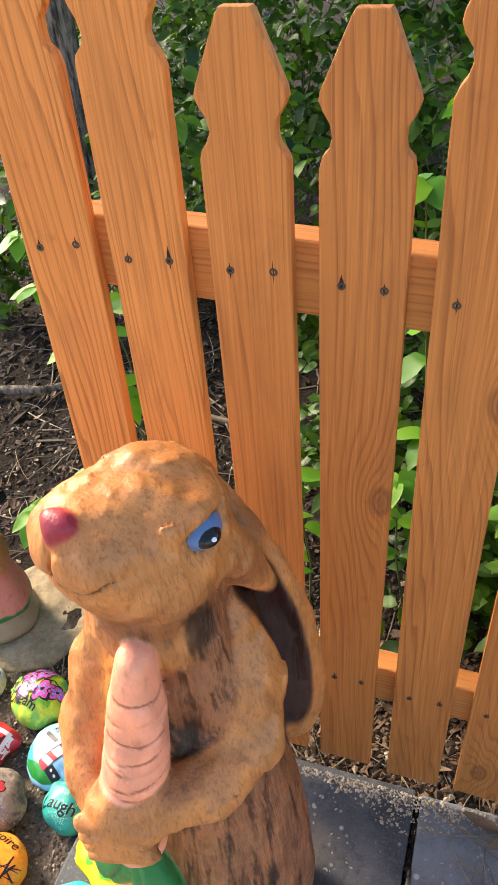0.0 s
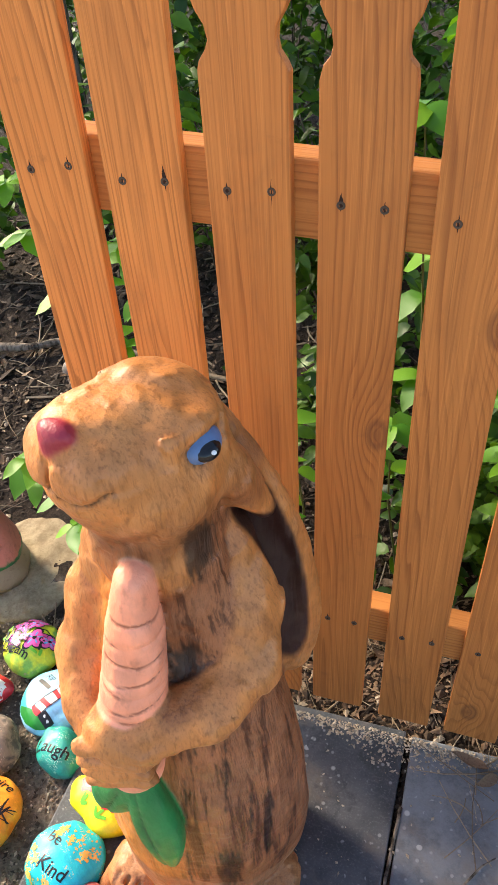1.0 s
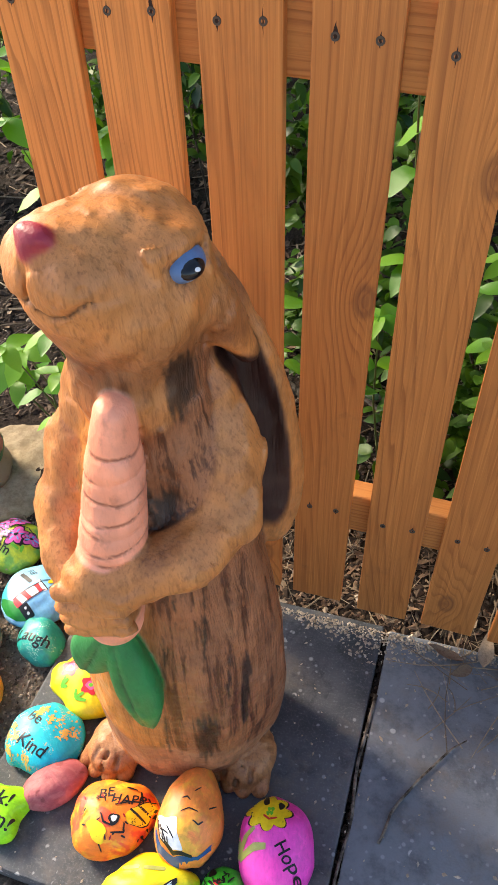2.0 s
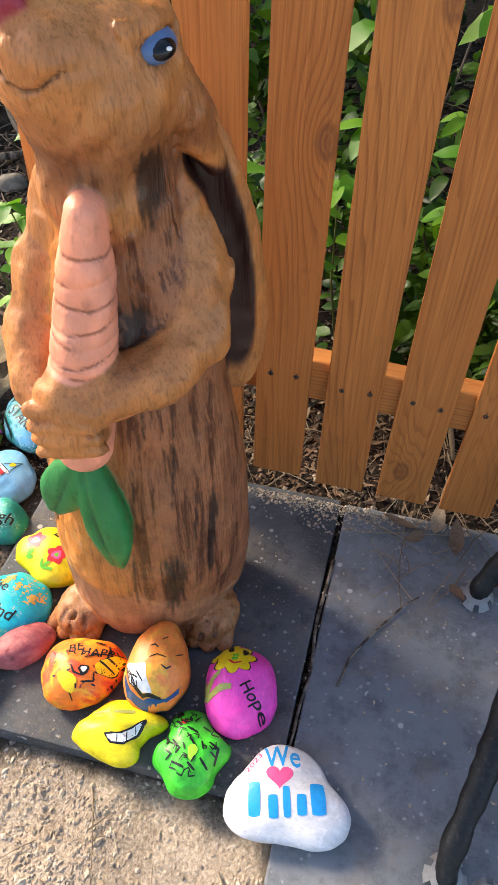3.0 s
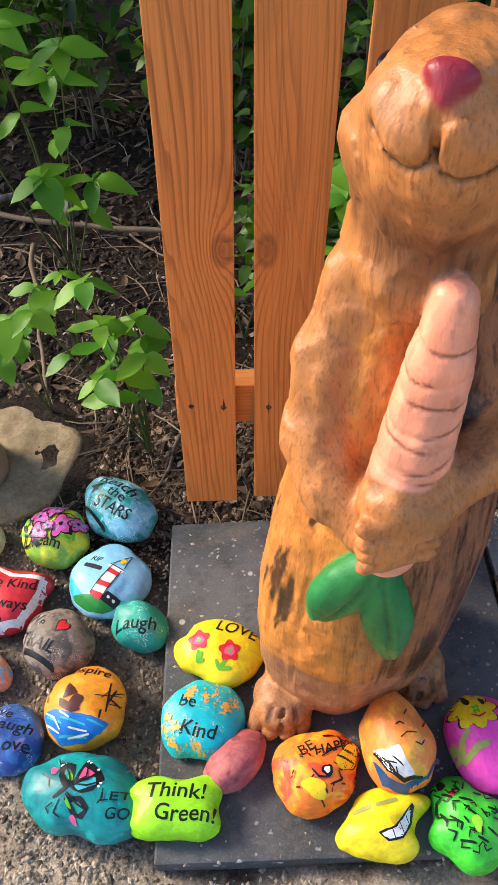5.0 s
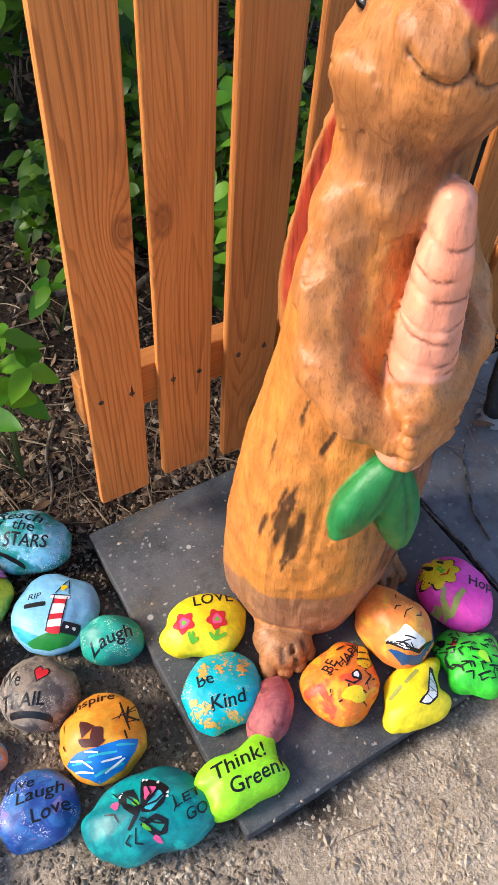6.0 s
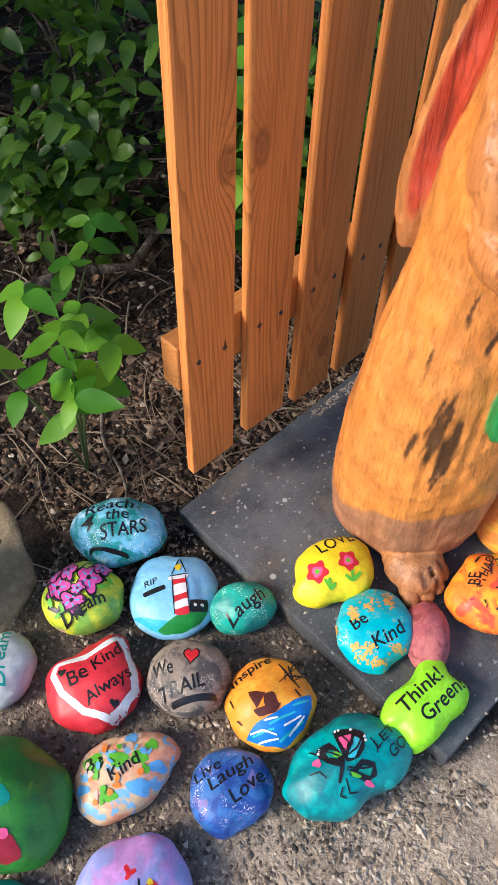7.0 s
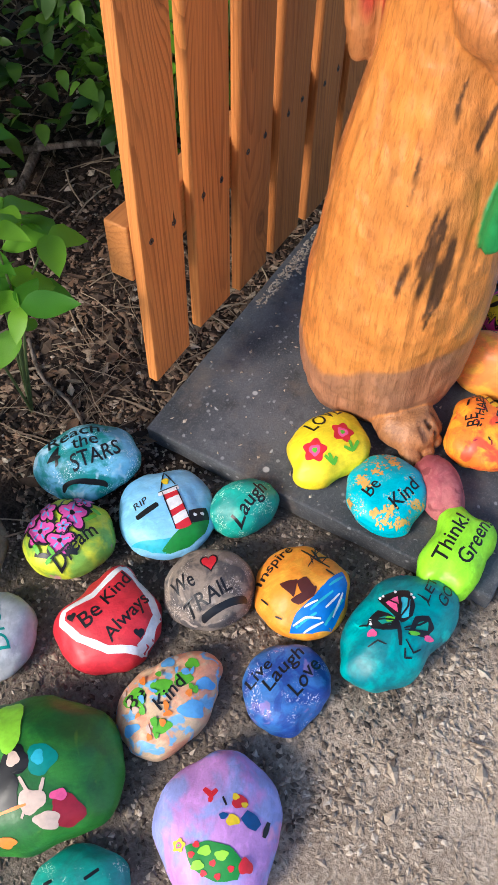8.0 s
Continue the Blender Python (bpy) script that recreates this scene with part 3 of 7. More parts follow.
def lobes(P):
    """The carving's parts as distance fields."""
    x, y, z = P[..., 0], P[..., 1], P[..., 2]
    # trunk: a round log that narrows upwards
    prof = np.interp(z, [0.0, 0.04, 0.10, 0.25, 0.45, 0.62, 0.75, 0.85, 0.93, 1.0], [0.120, 0.139, 0.149, 0.152, 0.139, 0.113, 0.098, 0.071, 0.062, 0.062]).astype(np.float32)
    cx = np.interp(z, [0, 0.3, 0.6, 0.9, 1.0], [0.315, 0.315, 0.325, 0.338, 0.340]).astype(np.float32)
    cy = np.interp(z, [0, 0.3, 0.6, 0.9, 1.0], [-0.278, -0.284, -0.280, -0.266, -0.262]).astype(np.float32)
    ang = np.arctan2(y - cy, x - cx)
    prof = prof + 0.004 * np.sin(3 * ang + 1.0 + 3 * z) + 0.003 * np.sin(7 * ang + 5 * z)
    rad = np.sqrt((x - cx) ** 2 + ((y - cy) * np.where(y > cy, np.interp(z, [0.25, 0.45, 0.62], [1.13, 1.20, 1.28]), 1.06)) ** 2)
    body = np.maximum((rad - prof) * 0.9, np.maximum(0.004 - z, z - 1.0))
    # head
    tilt = Matrix.Rotation(math.atan2(HEAD_R.y, HEAD_R.x), 3, "Z") @ Matrix.Rotation(radians(-16), 3, "X")
    level = Matrix.Rotation(math.atan2(HEAD_R.y, HEAD_R.x), 3, "Z") @ Matrix.Rotation(radians(3), 3, "X")
    head = ell(P, head_at(-0.084, 0.0, -0.071), (0.067, 0.086, 0.074), level)
    head = smin(head, ell(P, head_at(-0.046, 0.0, -0.046), (0.047, 0.050, 0.040), tilt), 0.030)
    head = smin(head, cone(P, head_at(-0.022, 0, -0.025), head_at(-0.085, 0, -0.044), 0.024, 0.040), 0.006)
    for s in (1, -1):
        head = smin(head, ell(P, head_at(-0.024, s * 0.020, -0.042), (0.026, 0.031, 0.029)), 0.010)
        head = smin(head, ell(P, head_at(-0.078, s * (0.036 if s > 0 else 0.044), -0.092), (0.038, 0.044, 0.036)), 0.022)
        head = head if s < 0 else smin(head, ell(P, head_at(-0.100, s * 0.047, -0.026), (0.012, 0.030, 0.007), tilt), 0.022)
        head = smax(head, -ell(P, head_at(EYE_BACK[s], s * 0.082, EYE_UP), (0.022, 0.021, 0.014), tilt), 0.006)
    head = smin(head, ell(P, head_at(-0.036, 0.0, -0.080), (0.033, 0.036, 0.025)), 0.008)
    head = smin(head, cone(P, head_at(-0.080, 0.0, -0.080), (0.330, -0.285, 0.890), 0.048, 0.060), 0.030)
    head = smax(head, -cone(P, head_at(0.006, 0, -0.014), head_at(0.003, 0, -0.052), 0.0030, 0.0030), 0.005)
    nose = ell(P, head_at(-0.013, 0.0, -0.004), (0.0170, 0.0115, 0.0100), tilt)
    nose = smin(nose, ell(P, head_at(-0.009, 0.0, -0.013), (0.009, 0.0110, 0.0120), tilt), 0.010)
    # the back of the head runs on into the ear roots
    head = smin(head, chain(P, [(*head_at(-0.108, 0.030, -0.078), 0.035), (*head_at(-0.140, 0.050, -0.122), 0.024), (*head_at(-0.170, 0.056, -0.195), 0.013)], 0), 0.012)
    head = smin(head, cone(P, head_at(-0.110, -0.022, -0.080), head_at(-0.145, -0.030, -0.140), 0.034, 0.028), 0.012)
    # arms
    arm_r = chain(P, [(0.362, -0.250, 0.905, 0.026), (0.384, -0.252, 0.850, 0.035), (0.412, -0.275, 0.785, 0.038), (0.421, -0.312, 0.730, 0.037), (0.394, -0.366, 0.712, 0.035), (0.345, -0.402, 0.704, 0.034)], 0.006)
    arm_l = chain(P, [(0.312, -0.272, 0.930, 0.034), (0.285, -0.280, 0.850, 0.034), (0.256, -0.300, 0.775, 0.034), (0.240, -0.338, 0.702, 0.034), (0.258, -0.376, 0.664, 0.033), (0.288, -0.402, 0.650, 0.035)], 0.020)
    hand = smin(ell(P, (0.318, -0.412, 0.698), (0.044, 0.036, 0.034)), ell(P, (0.305, -0.416, 0.650), (0.042, 0.037, 0.036)), 0.012)
    for k in range(4):
        hand = smin(hand, cone(P, (0.282, -0.446 + 0.002 * k, 0.630 + 0.022 * k), (0.345, -0.432, 0.640 + 0.022 * k), 0.0105, 0.0095), 0.005)
    # feet with toes
    feet = None
    for fx, fy, dx, dy in FEET:
        f = ell(P, (fx, fy, 0.036), (0.050, 0.056, 0.042))
        for k in (-1.5, -0.5, 0.5, 1.5):
            f = smin(f, cone(P, (fx + 0.021 * k, fy - 0.004, 0.040), (fx + 0.0262 * k + 0.03 * dx, fy + 0.052 * dy + 0.005 * k * k, 0.016), 0.0155, 0.0145), 0.002)
        for k in (-1, 0, 1):
            f = smax(f, -toe_gap(P, fx, fy, dx, dy, k), 0.003)
        feet = f if feet is None else np.minimum(feet, f)
    # long hanging ears, hollowed on the outer side
    def flap(c, u, w, t, h, lean, curl):
        # a flat drooping lobe: width along u, narrow at the top
        q = P - np.array(c, dtype=np.float32)
        zz = q[..., 2]
        s = 0.62 + 0.38 * np.clip((0.16 - zz) / 0.30, 0, 1)
        m = Matrix.Rotation(math.atan2(u[1], u[0]), 3, "Z")
        up = np.maximum(zz, 0) ** 2
        q = q - zz[..., None] * np.array(lean, dtype=np.float32) - up[..., None] * np.array(curl, dtype=np.float32)
        q = q @ np.array(m, dtype=np.float32)
        k = np.sqrt((q[..., 0] / (w * s)) ** 2 + (q[..., 1] / t) ** 2 + (zz / h) ** 2)
        k1 = np.sqrt((q[..., 0] / (w * s) ** 2) ** 2 + (q[..., 1] / t ** 2) ** 2 + (zz / h ** 2) ** 2) + 1e-6
        return k * (k - 1) / k1
    ur, ul = (0.80, 0.60), (-0.20, 0.98)
    ear_r = flap((0.415, -0.200, 0.775), ur, 0.054, 0.026, 0.255, (-0.05, 0.0, 0), (-0.75, -0.2, 0))
    hol_r = flap((0.427, -0.226, 0.778), ur, 0.038, 0.018, 0.222, (-0.05, 0.0, 0), (-0.75, -0.2, 0))
    ear_l = flap((0.312, -0.198, 0.800), ul, 0.046, 0.026, 0.235, (0.13, -0.10, 0), (0.3, -0.3, 0))
    hol_l = flap((0.285, -0.206, 0.795), ul, 0.028, 0.014, 0.190, (0.13, -0.10, 0), (0.3, -0.3, 0))
    carrot = chain(P, [(0.345, -0.354, 0.905, 0.0185), (0.339, -0.364, 0.845, 0.0285), (0.329, -0.378, 0.770, 0.0335), (0.320, -0.392, 0.710, 0.0365), (0.309, -0.408, 0.602, 0.0330)], 0)
    leaf, rib = blade(P, (0.304, -0.414, 0.590), (0.238, -0.408, 0.420), 0.036, 0.026)
    leaf2, rib2 = blade(P, (0.304, -0.410, 0.585), (0.342, -0.436, 0.350), 0.032, 0.026)
    rib = np.where(leaf < leaf2, rib, rib2)
    leaf = np.minimum(leaf, leaf2)
    # hollows between the arms and the chest
    chest = np.minimum(ell(P, (0.288, -0.398, 0.800), (0.024, 0.046, 0.085)), ell(P, (0.376, -0.388, 0.786), (0.030, 0.050, 0.060)))
    return dict(body=body, head=head, nose=nose, arm_r=arm_r, arm_l=arm_l, hand=hand, feet=feet, ear_r=ear_r, hol_r=hol_r, ear_l=ear_l, hol_l=hol_l, carrot=carrot, leaf=leaf, rib=rib, chest=chest)


def whole(P):
    d = lobes(P)
    out = smax(d["body"], -d["chest"], 0.012)
    out = smin(out, d["head"], 0.020)
    er = smax(d["ear_r"], -d["hol_r"], 0.006)
    el = smax(d["ear_l"], -d["hol_l"], 0.006)
    k = np.interp(P[..., 2], [0.80, 0.93, 1.0], [0.008, 0.016, 0.014]).astype(np.float32)
    out = smin(out, er, k)
    out = smin(out, el, k)
    out = smin(out, smin(d["arm_r"], d["arm_l"], 0.01), 0.008)
    out = smin(out, d["feet"], 0.007)
    out = smin(out, d["carrot"], 0.004)
    out = smin(out, d["hand"], 0.008)
    out = smin(out, d["leaf"], 0.004)
    out = smin(out, d["nose"], 0.003)
    return out, d


def surface_nets(f, origin, step):
    """Quads through the zero level of a sampled field."""
    nx, ny, nz = f.shape
    inside = f < 0
    count = np.zeros((nx - 1, ny - 1, nz - 1), np.int8)
    pos = np.zeros((nx - 1, ny - 1, nz - 1, 3), np.float32)
    corners = [(i, j, k) for i in (0, 1) for j in (0, 1) for k in (0, 1)]

    def cut(c):
        return tuple(slice(c[d], (nx, ny, nz)[d] - 1 + c[d]) for d in range(3))

    for c in corners:
        for d in range(3):
            if c[d] == 0:
                e = tuple(v + (1 if q == d else 0) for q, v in enumerate(c))
                fa, fb = f[cut(c)], f[cut(e)]
                m = inside[cut(c)] != inside[cut(e)]
                t = np.where(m, fa / np.where(m, fa - fb, 1), 0)
                for q in range(3):
                    pos[..., q] += np.where(m, c[q] + (t if q == d else 0), 0)
                count += m
    live = count > 0
    index = -np.ones(live.shape, np.int64)
    index[live] = np.arange(live.sum())
    cells = np.argwhere(live)
    verts = (cells + pos[live] / count[live][:, None]) * step + np.array(origin)
    faces = []
    for d in range(3):
        u, v = (d + 1) % 3, (d + 2) % 3
        sl0 = [slice(1, -1)] * 3
        sl0[d] = slice(0, -1)
        sl1 = [slice(1, -1)] * 3
        sl1[d] = slice(1, None)
        a, b = inside[tuple(sl0)], inside[tuple(sl1)]
        for flip in (False, True):
            w = np.argwhere((a & ~b) if not flip else (~a & b))
            w = w + np.array([0 if q == d else 1 for q in range(3)])
            du, dv = np.zeros(3, int), np.zeros(3, int)
            du[u], dv[v] = 1, 1
            q = [index[tuple((w - du - dv).T)], index[tuple((w - dv).T)], index[tuple(w.T)], index[tuple((w - du).T)]]
            faces.append(np.stack(q if not flip else q[::-1], 1))
    return verts, np.concatenate(faces)


def noise_field(P, scale, seed):
    """Cheap smooth noise: sums of crossed sines."""
    rs = np.random.RandomState(seed)
    out = 0
    for k in range(7):
        w = rs.normal(size=3) * scale
        out = out + np.sin(P @ w.astype(np.float32) + rs.uniform(0, 6.28))
    return out / 7


EYE_OUT = {1: 0.0525, -1: 0.040}
EYE_BACK = {1: -0.101, -1: -0.100}
EYE_UP = -0.046


def settled(p):
    """Stands the carving on the slab: a slight twist and a lean to the front."""
    x, y, z = p
    return Vector((0.9602 * x + 0.1043 * y + 0.0578 * z + 0.0226 + z * (0.1078 * x - 0.0678 * y - 0.1414 * z + 0.0585 * z * z),
                   -0.0646 * x + 0.9825 * y - 0.0551 * z + 0.0222 + z * (0.0494 * x + 0.0078 * y - 0.0286 * z + 0.021 * z * z),
                   -0.0031 * x + 0.0065 * y + 0.9018 * z + 0.0046 + z * (-0.0479 * x + 0.1797 * y + 0.1074 * z - 0.0346 * z * z)))


def make_rabbit():
    step = 0.0036
    lo, hi = np.array([0.135, -0.490, -0.012]), np.array([0.520, -0.090, 1.150])
    n = np.ceil((hi - lo) / step).astype(int)
    g = np.stack(np.meshgrid(*[lo[d] + step * np.arange(n[d]) for d in range(3)], indexing="ij"), -1).astype(np.float32)
    f = np.empty(g.shape[:3], np.float32)
    # coarse look first, then only the cells near the surface
    b = 6
    mid = g[b // 2::b, b // 2::b, b // 2::b]
    rough_f, _ = whole(mid)
    big = np.repeat(np.repeat(np.repeat(rough_f, b, 0), b, 1), b, 2)
    big = np.pad(big, [(0, max(0, n[q] - big.shape[q])) for q in range(3)], mode="edge")[:n[0], :n[1], :n[2]]
    f[:] = big
    todo = np.abs(big) < 0.045
    f[todo], _ = whole(g[todo])
    # chisel facets and splits in the log
    flat = g.reshape(-1, 3)
    near = np.abs(f.reshape(-1)) < 0.02
    pts = flat[near]
    d = lobes(pts)
    log = np.clip((0.86 - pts[:, 2]) / 0.10, 0, 1) * (d["body"] < np.minimum(np.minimum(d["arm_l"], d["arm_r"]), np.minimum(d["carrot"], d["leaf"])) - 0.002)
    add = 0.0007 * noise_field(pts, 60, 3) + 0.0014 * np.abs(noise_field(pts, 130, 5))
    add *= np.where(d["carrot"] < 0.008, 0.15, 1.0) * np.where(np.minimum(np.minimum(d["feet"], d["leaf"]), np.minimum(d["nose"], np.minimum(d["hol_r"], d["hol_l"]))) < 0.007, 0.3, 1.0)
    # chisel cuts: small flat facets that meet in edges
    rs = np.random.RandomState(17)
    seeds = rs.uniform(lo, hi, (6500, 3))
    lean = rs.normal(0, 0.080, (6500, 3)).astype(np.float32)
    tree = kdtree.KDTree(len(seeds))
    for i, q in enumerate(seeds):
        tree.insert(q, i)
    tree.balance()
    home = np.array([tree.find(q)[1] for q in pts])
    cut = (lean[home] * (pts - seeds[home].astype(np.float32))).sum(1)
    plain = np.minimum(np.minimum(np.minimum(d["carrot"], d["leaf"]), d["nose"]), np.minimum(np.minimum(d["hol_r"], d["hol_l"]), np.minimum(mouth(pts, 1), mouth(pts, -1)))) < 0.006
    add += np.where(plain, 0.0, np.clip(cut, -0.0016, 0.0016)) * (1 - 0.75 * log)
    for s in (1, -1):
        add += 0.0042 * np.clip(1.25 - mouth(pts, s) / 0.0032, 0, 1)
    ridges = noise_field(pts * np.array([1, 1, 0.10], np.float32), 130, 8)
    add += log * 0.006 * np.clip(ridges - 0.12, 0, 0.5)
    for k, zz in enumerate((0.872, 0.842, 0.820, 0.790, 0.775, 0.752, 0.738, 0.722)):
        near_c = d["carrot"] < 0.006
        add += near_c * 0.0022 * np.clip(1.2 - np.abs(pts[:, 2] - zz - 0.10 * (pts[:, 0] - 0.33) * (1 if k % 2 else -1)) / 0.003, 0, 1)
    ff = f.reshape(-1)
    ff[near] += add.astype(np.float32)
    verts, faces = surface_nets(f, lo, step)
    P = verts.astype(np.float32)
    d = lobes(P)
    col = np.tile(np.array([0.57, 0.225, 0.066], np.float32), (len(P), 1))
    grain = np.full(len(P), 0.10, np.float32)
    bare = np.ones(len(P), np.float32)

    def soft(dist, width=0.004):
        return np.clip(0.5 - dist / width, 0, 1)

    def lay(k, c, g=None, b=None):
        c = np.asarray(c, dtype=np.float32)
        k = np.asarray(k, dtype=np.float32)
        col[:] = col * (1 - k[:, None]) + c * k[:, None]
        if g is not None:
            grain[:] = grain * (1 - k) + g * k
        if b is not None:
            bare[:] = bare * (1 - k) + b * k

    arms = np.minimum(np.minimum(d["arm_l"], d["arm_r"]), d["hand"])
    ears = np.minimum(d["ear_r"], d["ear_l"])
    blot = noise_field(P, 34, 14)
    # heads and limbs: warm tan with browner blotches
    lay(np.clip(0.45 * blot + 0.25, 0, 1), (0.30, 0.115, 0.036))
    # browner band below the muzzle, fading out at the neck
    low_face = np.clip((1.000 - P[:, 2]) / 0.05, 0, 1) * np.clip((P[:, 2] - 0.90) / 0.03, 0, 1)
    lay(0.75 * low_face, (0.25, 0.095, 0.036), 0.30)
    # the log: its sunny side orange, its shaded side brown, light put into the colour
    is_body = soft(d["body"] - np.minimum(np.minimum(arms, d["feet"]), np.minimum(ears, d["head"] - 0.004)), 0.008) * np.clip((0.955 - P[:, 2]) / 0.03, 0, 1)
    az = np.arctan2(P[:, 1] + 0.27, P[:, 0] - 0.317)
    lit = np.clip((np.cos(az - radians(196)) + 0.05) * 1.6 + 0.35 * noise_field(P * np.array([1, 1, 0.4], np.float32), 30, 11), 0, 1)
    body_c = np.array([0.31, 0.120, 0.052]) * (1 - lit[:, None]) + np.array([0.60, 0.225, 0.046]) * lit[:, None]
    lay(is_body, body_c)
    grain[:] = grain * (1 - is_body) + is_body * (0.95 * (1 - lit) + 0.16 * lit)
    base = is_body * np.clip((0.115 + 0.11 * np.clip(np.cos(az - radians(262)), 0, 1) + 0.03 * noise_field(P, 30, 12) - P[:, 2]) / 0.012, 0, 1) * np.clip((d["feet"] - 0.002) / 0.004, 0, 1)
    lay(base, (0.36, 0.165, 0.085), 0.3)
    lay(soft(d["feet"] - 0.003) * soft(d["feet"] - d["body"]), (0.40, 0.175, 0.068), 0.35)
    for fx, fy, dx, dy in FEET:
        for k in (-1, 0, 1):
            lay(0.75 * np.clip(1.2 - toe_gap(P, fx, fy, dx, dy, k) / 0.0025, 0, 1) * (d["feet"] < 0.006), (0.07, 0.026, 0.012))
    lay(soft(d["nose"] - 0.0015, 0.003), (0.30, 0.022, 0.040), 0.0, 0.2)
    # right ear hollow near black, its shade put into the colour; left one red
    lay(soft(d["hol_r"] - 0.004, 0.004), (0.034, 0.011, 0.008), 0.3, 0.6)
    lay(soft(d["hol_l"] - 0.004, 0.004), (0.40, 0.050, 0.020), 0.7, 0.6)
    oncf = soft(d["carrot"] - 0.002) * soft(d["carrot"] - d["hand"] + 0.002) * soft(d["carrot"] - d["body"] - 0.002) * soft(d["carrot"] - np.minimum(d["arm_l"], d["arm_r"]) + 0.002)
    onc = oncf > 0.5
    lay(oncf, (0.86, 0.335, 0.205), 0.0, 0.2)
    lay(soft(d["leaf"] - 0.004) * soft(d["leaf"] - d["body"] - 0.003), (0.018, 0.20, 0.050), 0.05, 0.3)
    lay(0.8 * soft(d["leaf"] - 0.003) * np.clip(d["rib"] * 1.6 - 0.5, 0, 1), (0.008, 0.075, 0.022))
    for s in (1, -1):
        lay(0.80 * np.clip(1.5 - mouth(P, s) / 0.0020, 0, 1) * (P[:, 2] > 0.95), (0.045, 0.020, 0.010))
    # shade put into the colour under the chin and inside the arms
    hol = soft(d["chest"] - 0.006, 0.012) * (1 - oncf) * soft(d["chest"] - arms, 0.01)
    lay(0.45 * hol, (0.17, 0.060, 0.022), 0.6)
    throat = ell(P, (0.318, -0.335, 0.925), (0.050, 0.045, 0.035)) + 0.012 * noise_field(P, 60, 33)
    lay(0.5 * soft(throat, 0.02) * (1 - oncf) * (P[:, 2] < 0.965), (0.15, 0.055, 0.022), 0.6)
    for s in (1, -1):
        eye = ((P - np.array(head_at(EYE_BACK[s], s * EYE_OUT[s], EYE_UP)).astype(np.float32)) / np.array([1, 1, 0.68], np.float32))
        ring = np.sqrt((eye * eye).sum(1)) - 0.0228
        lay(0.85 * np.clip(1.3 - np.abs(ring) / 0.0022, 0, 1), (0.045, 0.018, 0.010))
        lay(0.85 * np.clip(1.2 - cone(P, head_at(EYE_BACK[s] + 0.032, s * 0.070, EYE_UP + 0.010), head_at(EYE_BACK[s] + 0.050, s * 0.062, EYE_UP + 0.008), 0.002, 0.0005) / 0.0025, 0, 1), (0.05, 0.02, 0.01))
    # scorched and rotted spots with their own outlines
    for c, r in (((0.390, -0.300, 0.920), (0.013, 0.034, 0.055)), ((0.370, -0.33, 0.60), (0.003, 0.06, 0.10)), ((0.400, -0.33, 0.53), (0.0025, 0.06, 0.13)), ((0.352, -0.36, 0.50), (0.002, 0.06, 0.10)), ((0.424, -0.32, 0.44), (0.003, 0.06, 0.12)), ((0.385, -0.34, 0.36), (0.0025, 0.06, 0.14)), ((0.330, -0.36, 0.47), (0.0022, 0.06, 0.08)), ((0.372, -0.360, 0.748), (0.024, 0.03, 0.050)), ((0.186, -0.352, 0.425), (0.03, 0.010, 0.095)), ((0.196, -0.372, 0.385), (0.03, 0.010, 0.090)), ((0.178, -0.330, 0.370), (0.03, 0.006, 0.05)), ((0.200, -0.330, 0.62), (0.03, 0.004, 0.055)), ((0.235, -0.360, 0.585), (0.03, 0.004, 0.035)), ((0.200, -0.310, 0.52), (0.03, 0.003, 0.045)), ((0.190, -0.300, 0.66), (0.03, 0.003, 0.04)), ((0.400, -0.395, 0.250), (0.014, 0.03, 0.12)), ((0.345, -0.42, 0.28), (0.004, 0.03, 0.08)), ((0.440, -0.345, 0.34), (0.006, 0.03, 0.14))):
        e = (((P - np.array(c)) / np.array(r)) ** 2).sum(1) + 1.1 * noise_field(P * np.array([1, 1, 0.05], np.float32), 560, 21)
        k = np.clip((1.0 - e) * 2.0, 0, 1) * np.maximum(is_body, P[:, 2] > 0.86) * (1 - oncf)
        lay(0.88 * k, (0.018, 0.011, 0.008))
    # scratches round the carrot
    for k, zz in enumerate((0.872, 0.842, 0.820, 0.790, 0.775, 0.752, 0.738, 0.722)):
        wob = zz + 0.10 * (P[:, 0] - 0.33) * (1 if k % 2 else -1) + 0.0030 * noise_field(P, 90, 40 + k)
        half = np.clip((P[:, 0] - 0.322) / 0.006, 0, 1) if k % 3 == 0 else np.clip((0.333 - P[:, 0]) / 0.006, 0, 1) if k % 3 == 1 else np.clip((P[:, 0] - 0.308) / 0.006, 0, 1)
        lay(0.85 * oncf * half * np.clip(1.4 - np.abs(P[:, 2] - wob) / 0.0016, 0, 1), (0.20, 0.055, 0.030))
    me = from_arrays("rabbit_statue", verts, faces, M_STATUE)
    for nm, arr in (("grain", grain), ("bare", bare)):
        a = me.attributes.new(nm, "FLOAT", "POINT")
        a.data.foreach_set("value", arr.astype(np.float32))
    # own colours, with lit and shaded tones of the log put in
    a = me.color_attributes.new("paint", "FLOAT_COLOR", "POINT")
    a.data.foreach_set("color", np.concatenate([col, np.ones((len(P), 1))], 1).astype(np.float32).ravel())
    # eyes, set into the same mesh
    bm = bmesh.new()
    bm.from_mesh(me)
    me.materials.append(flat_paint("eye_blue", (0.095, 0.165, 0.31), 0.3))
    me.materials.append(flat_paint("eye_black", (0.006, 0.006, 0.008), 0.15))
    # white bead modelled as the glint on the near pupil
    me.materials.append(flat_paint("eye_highlight", (0.8, 0.8, 0.8), 0.3))
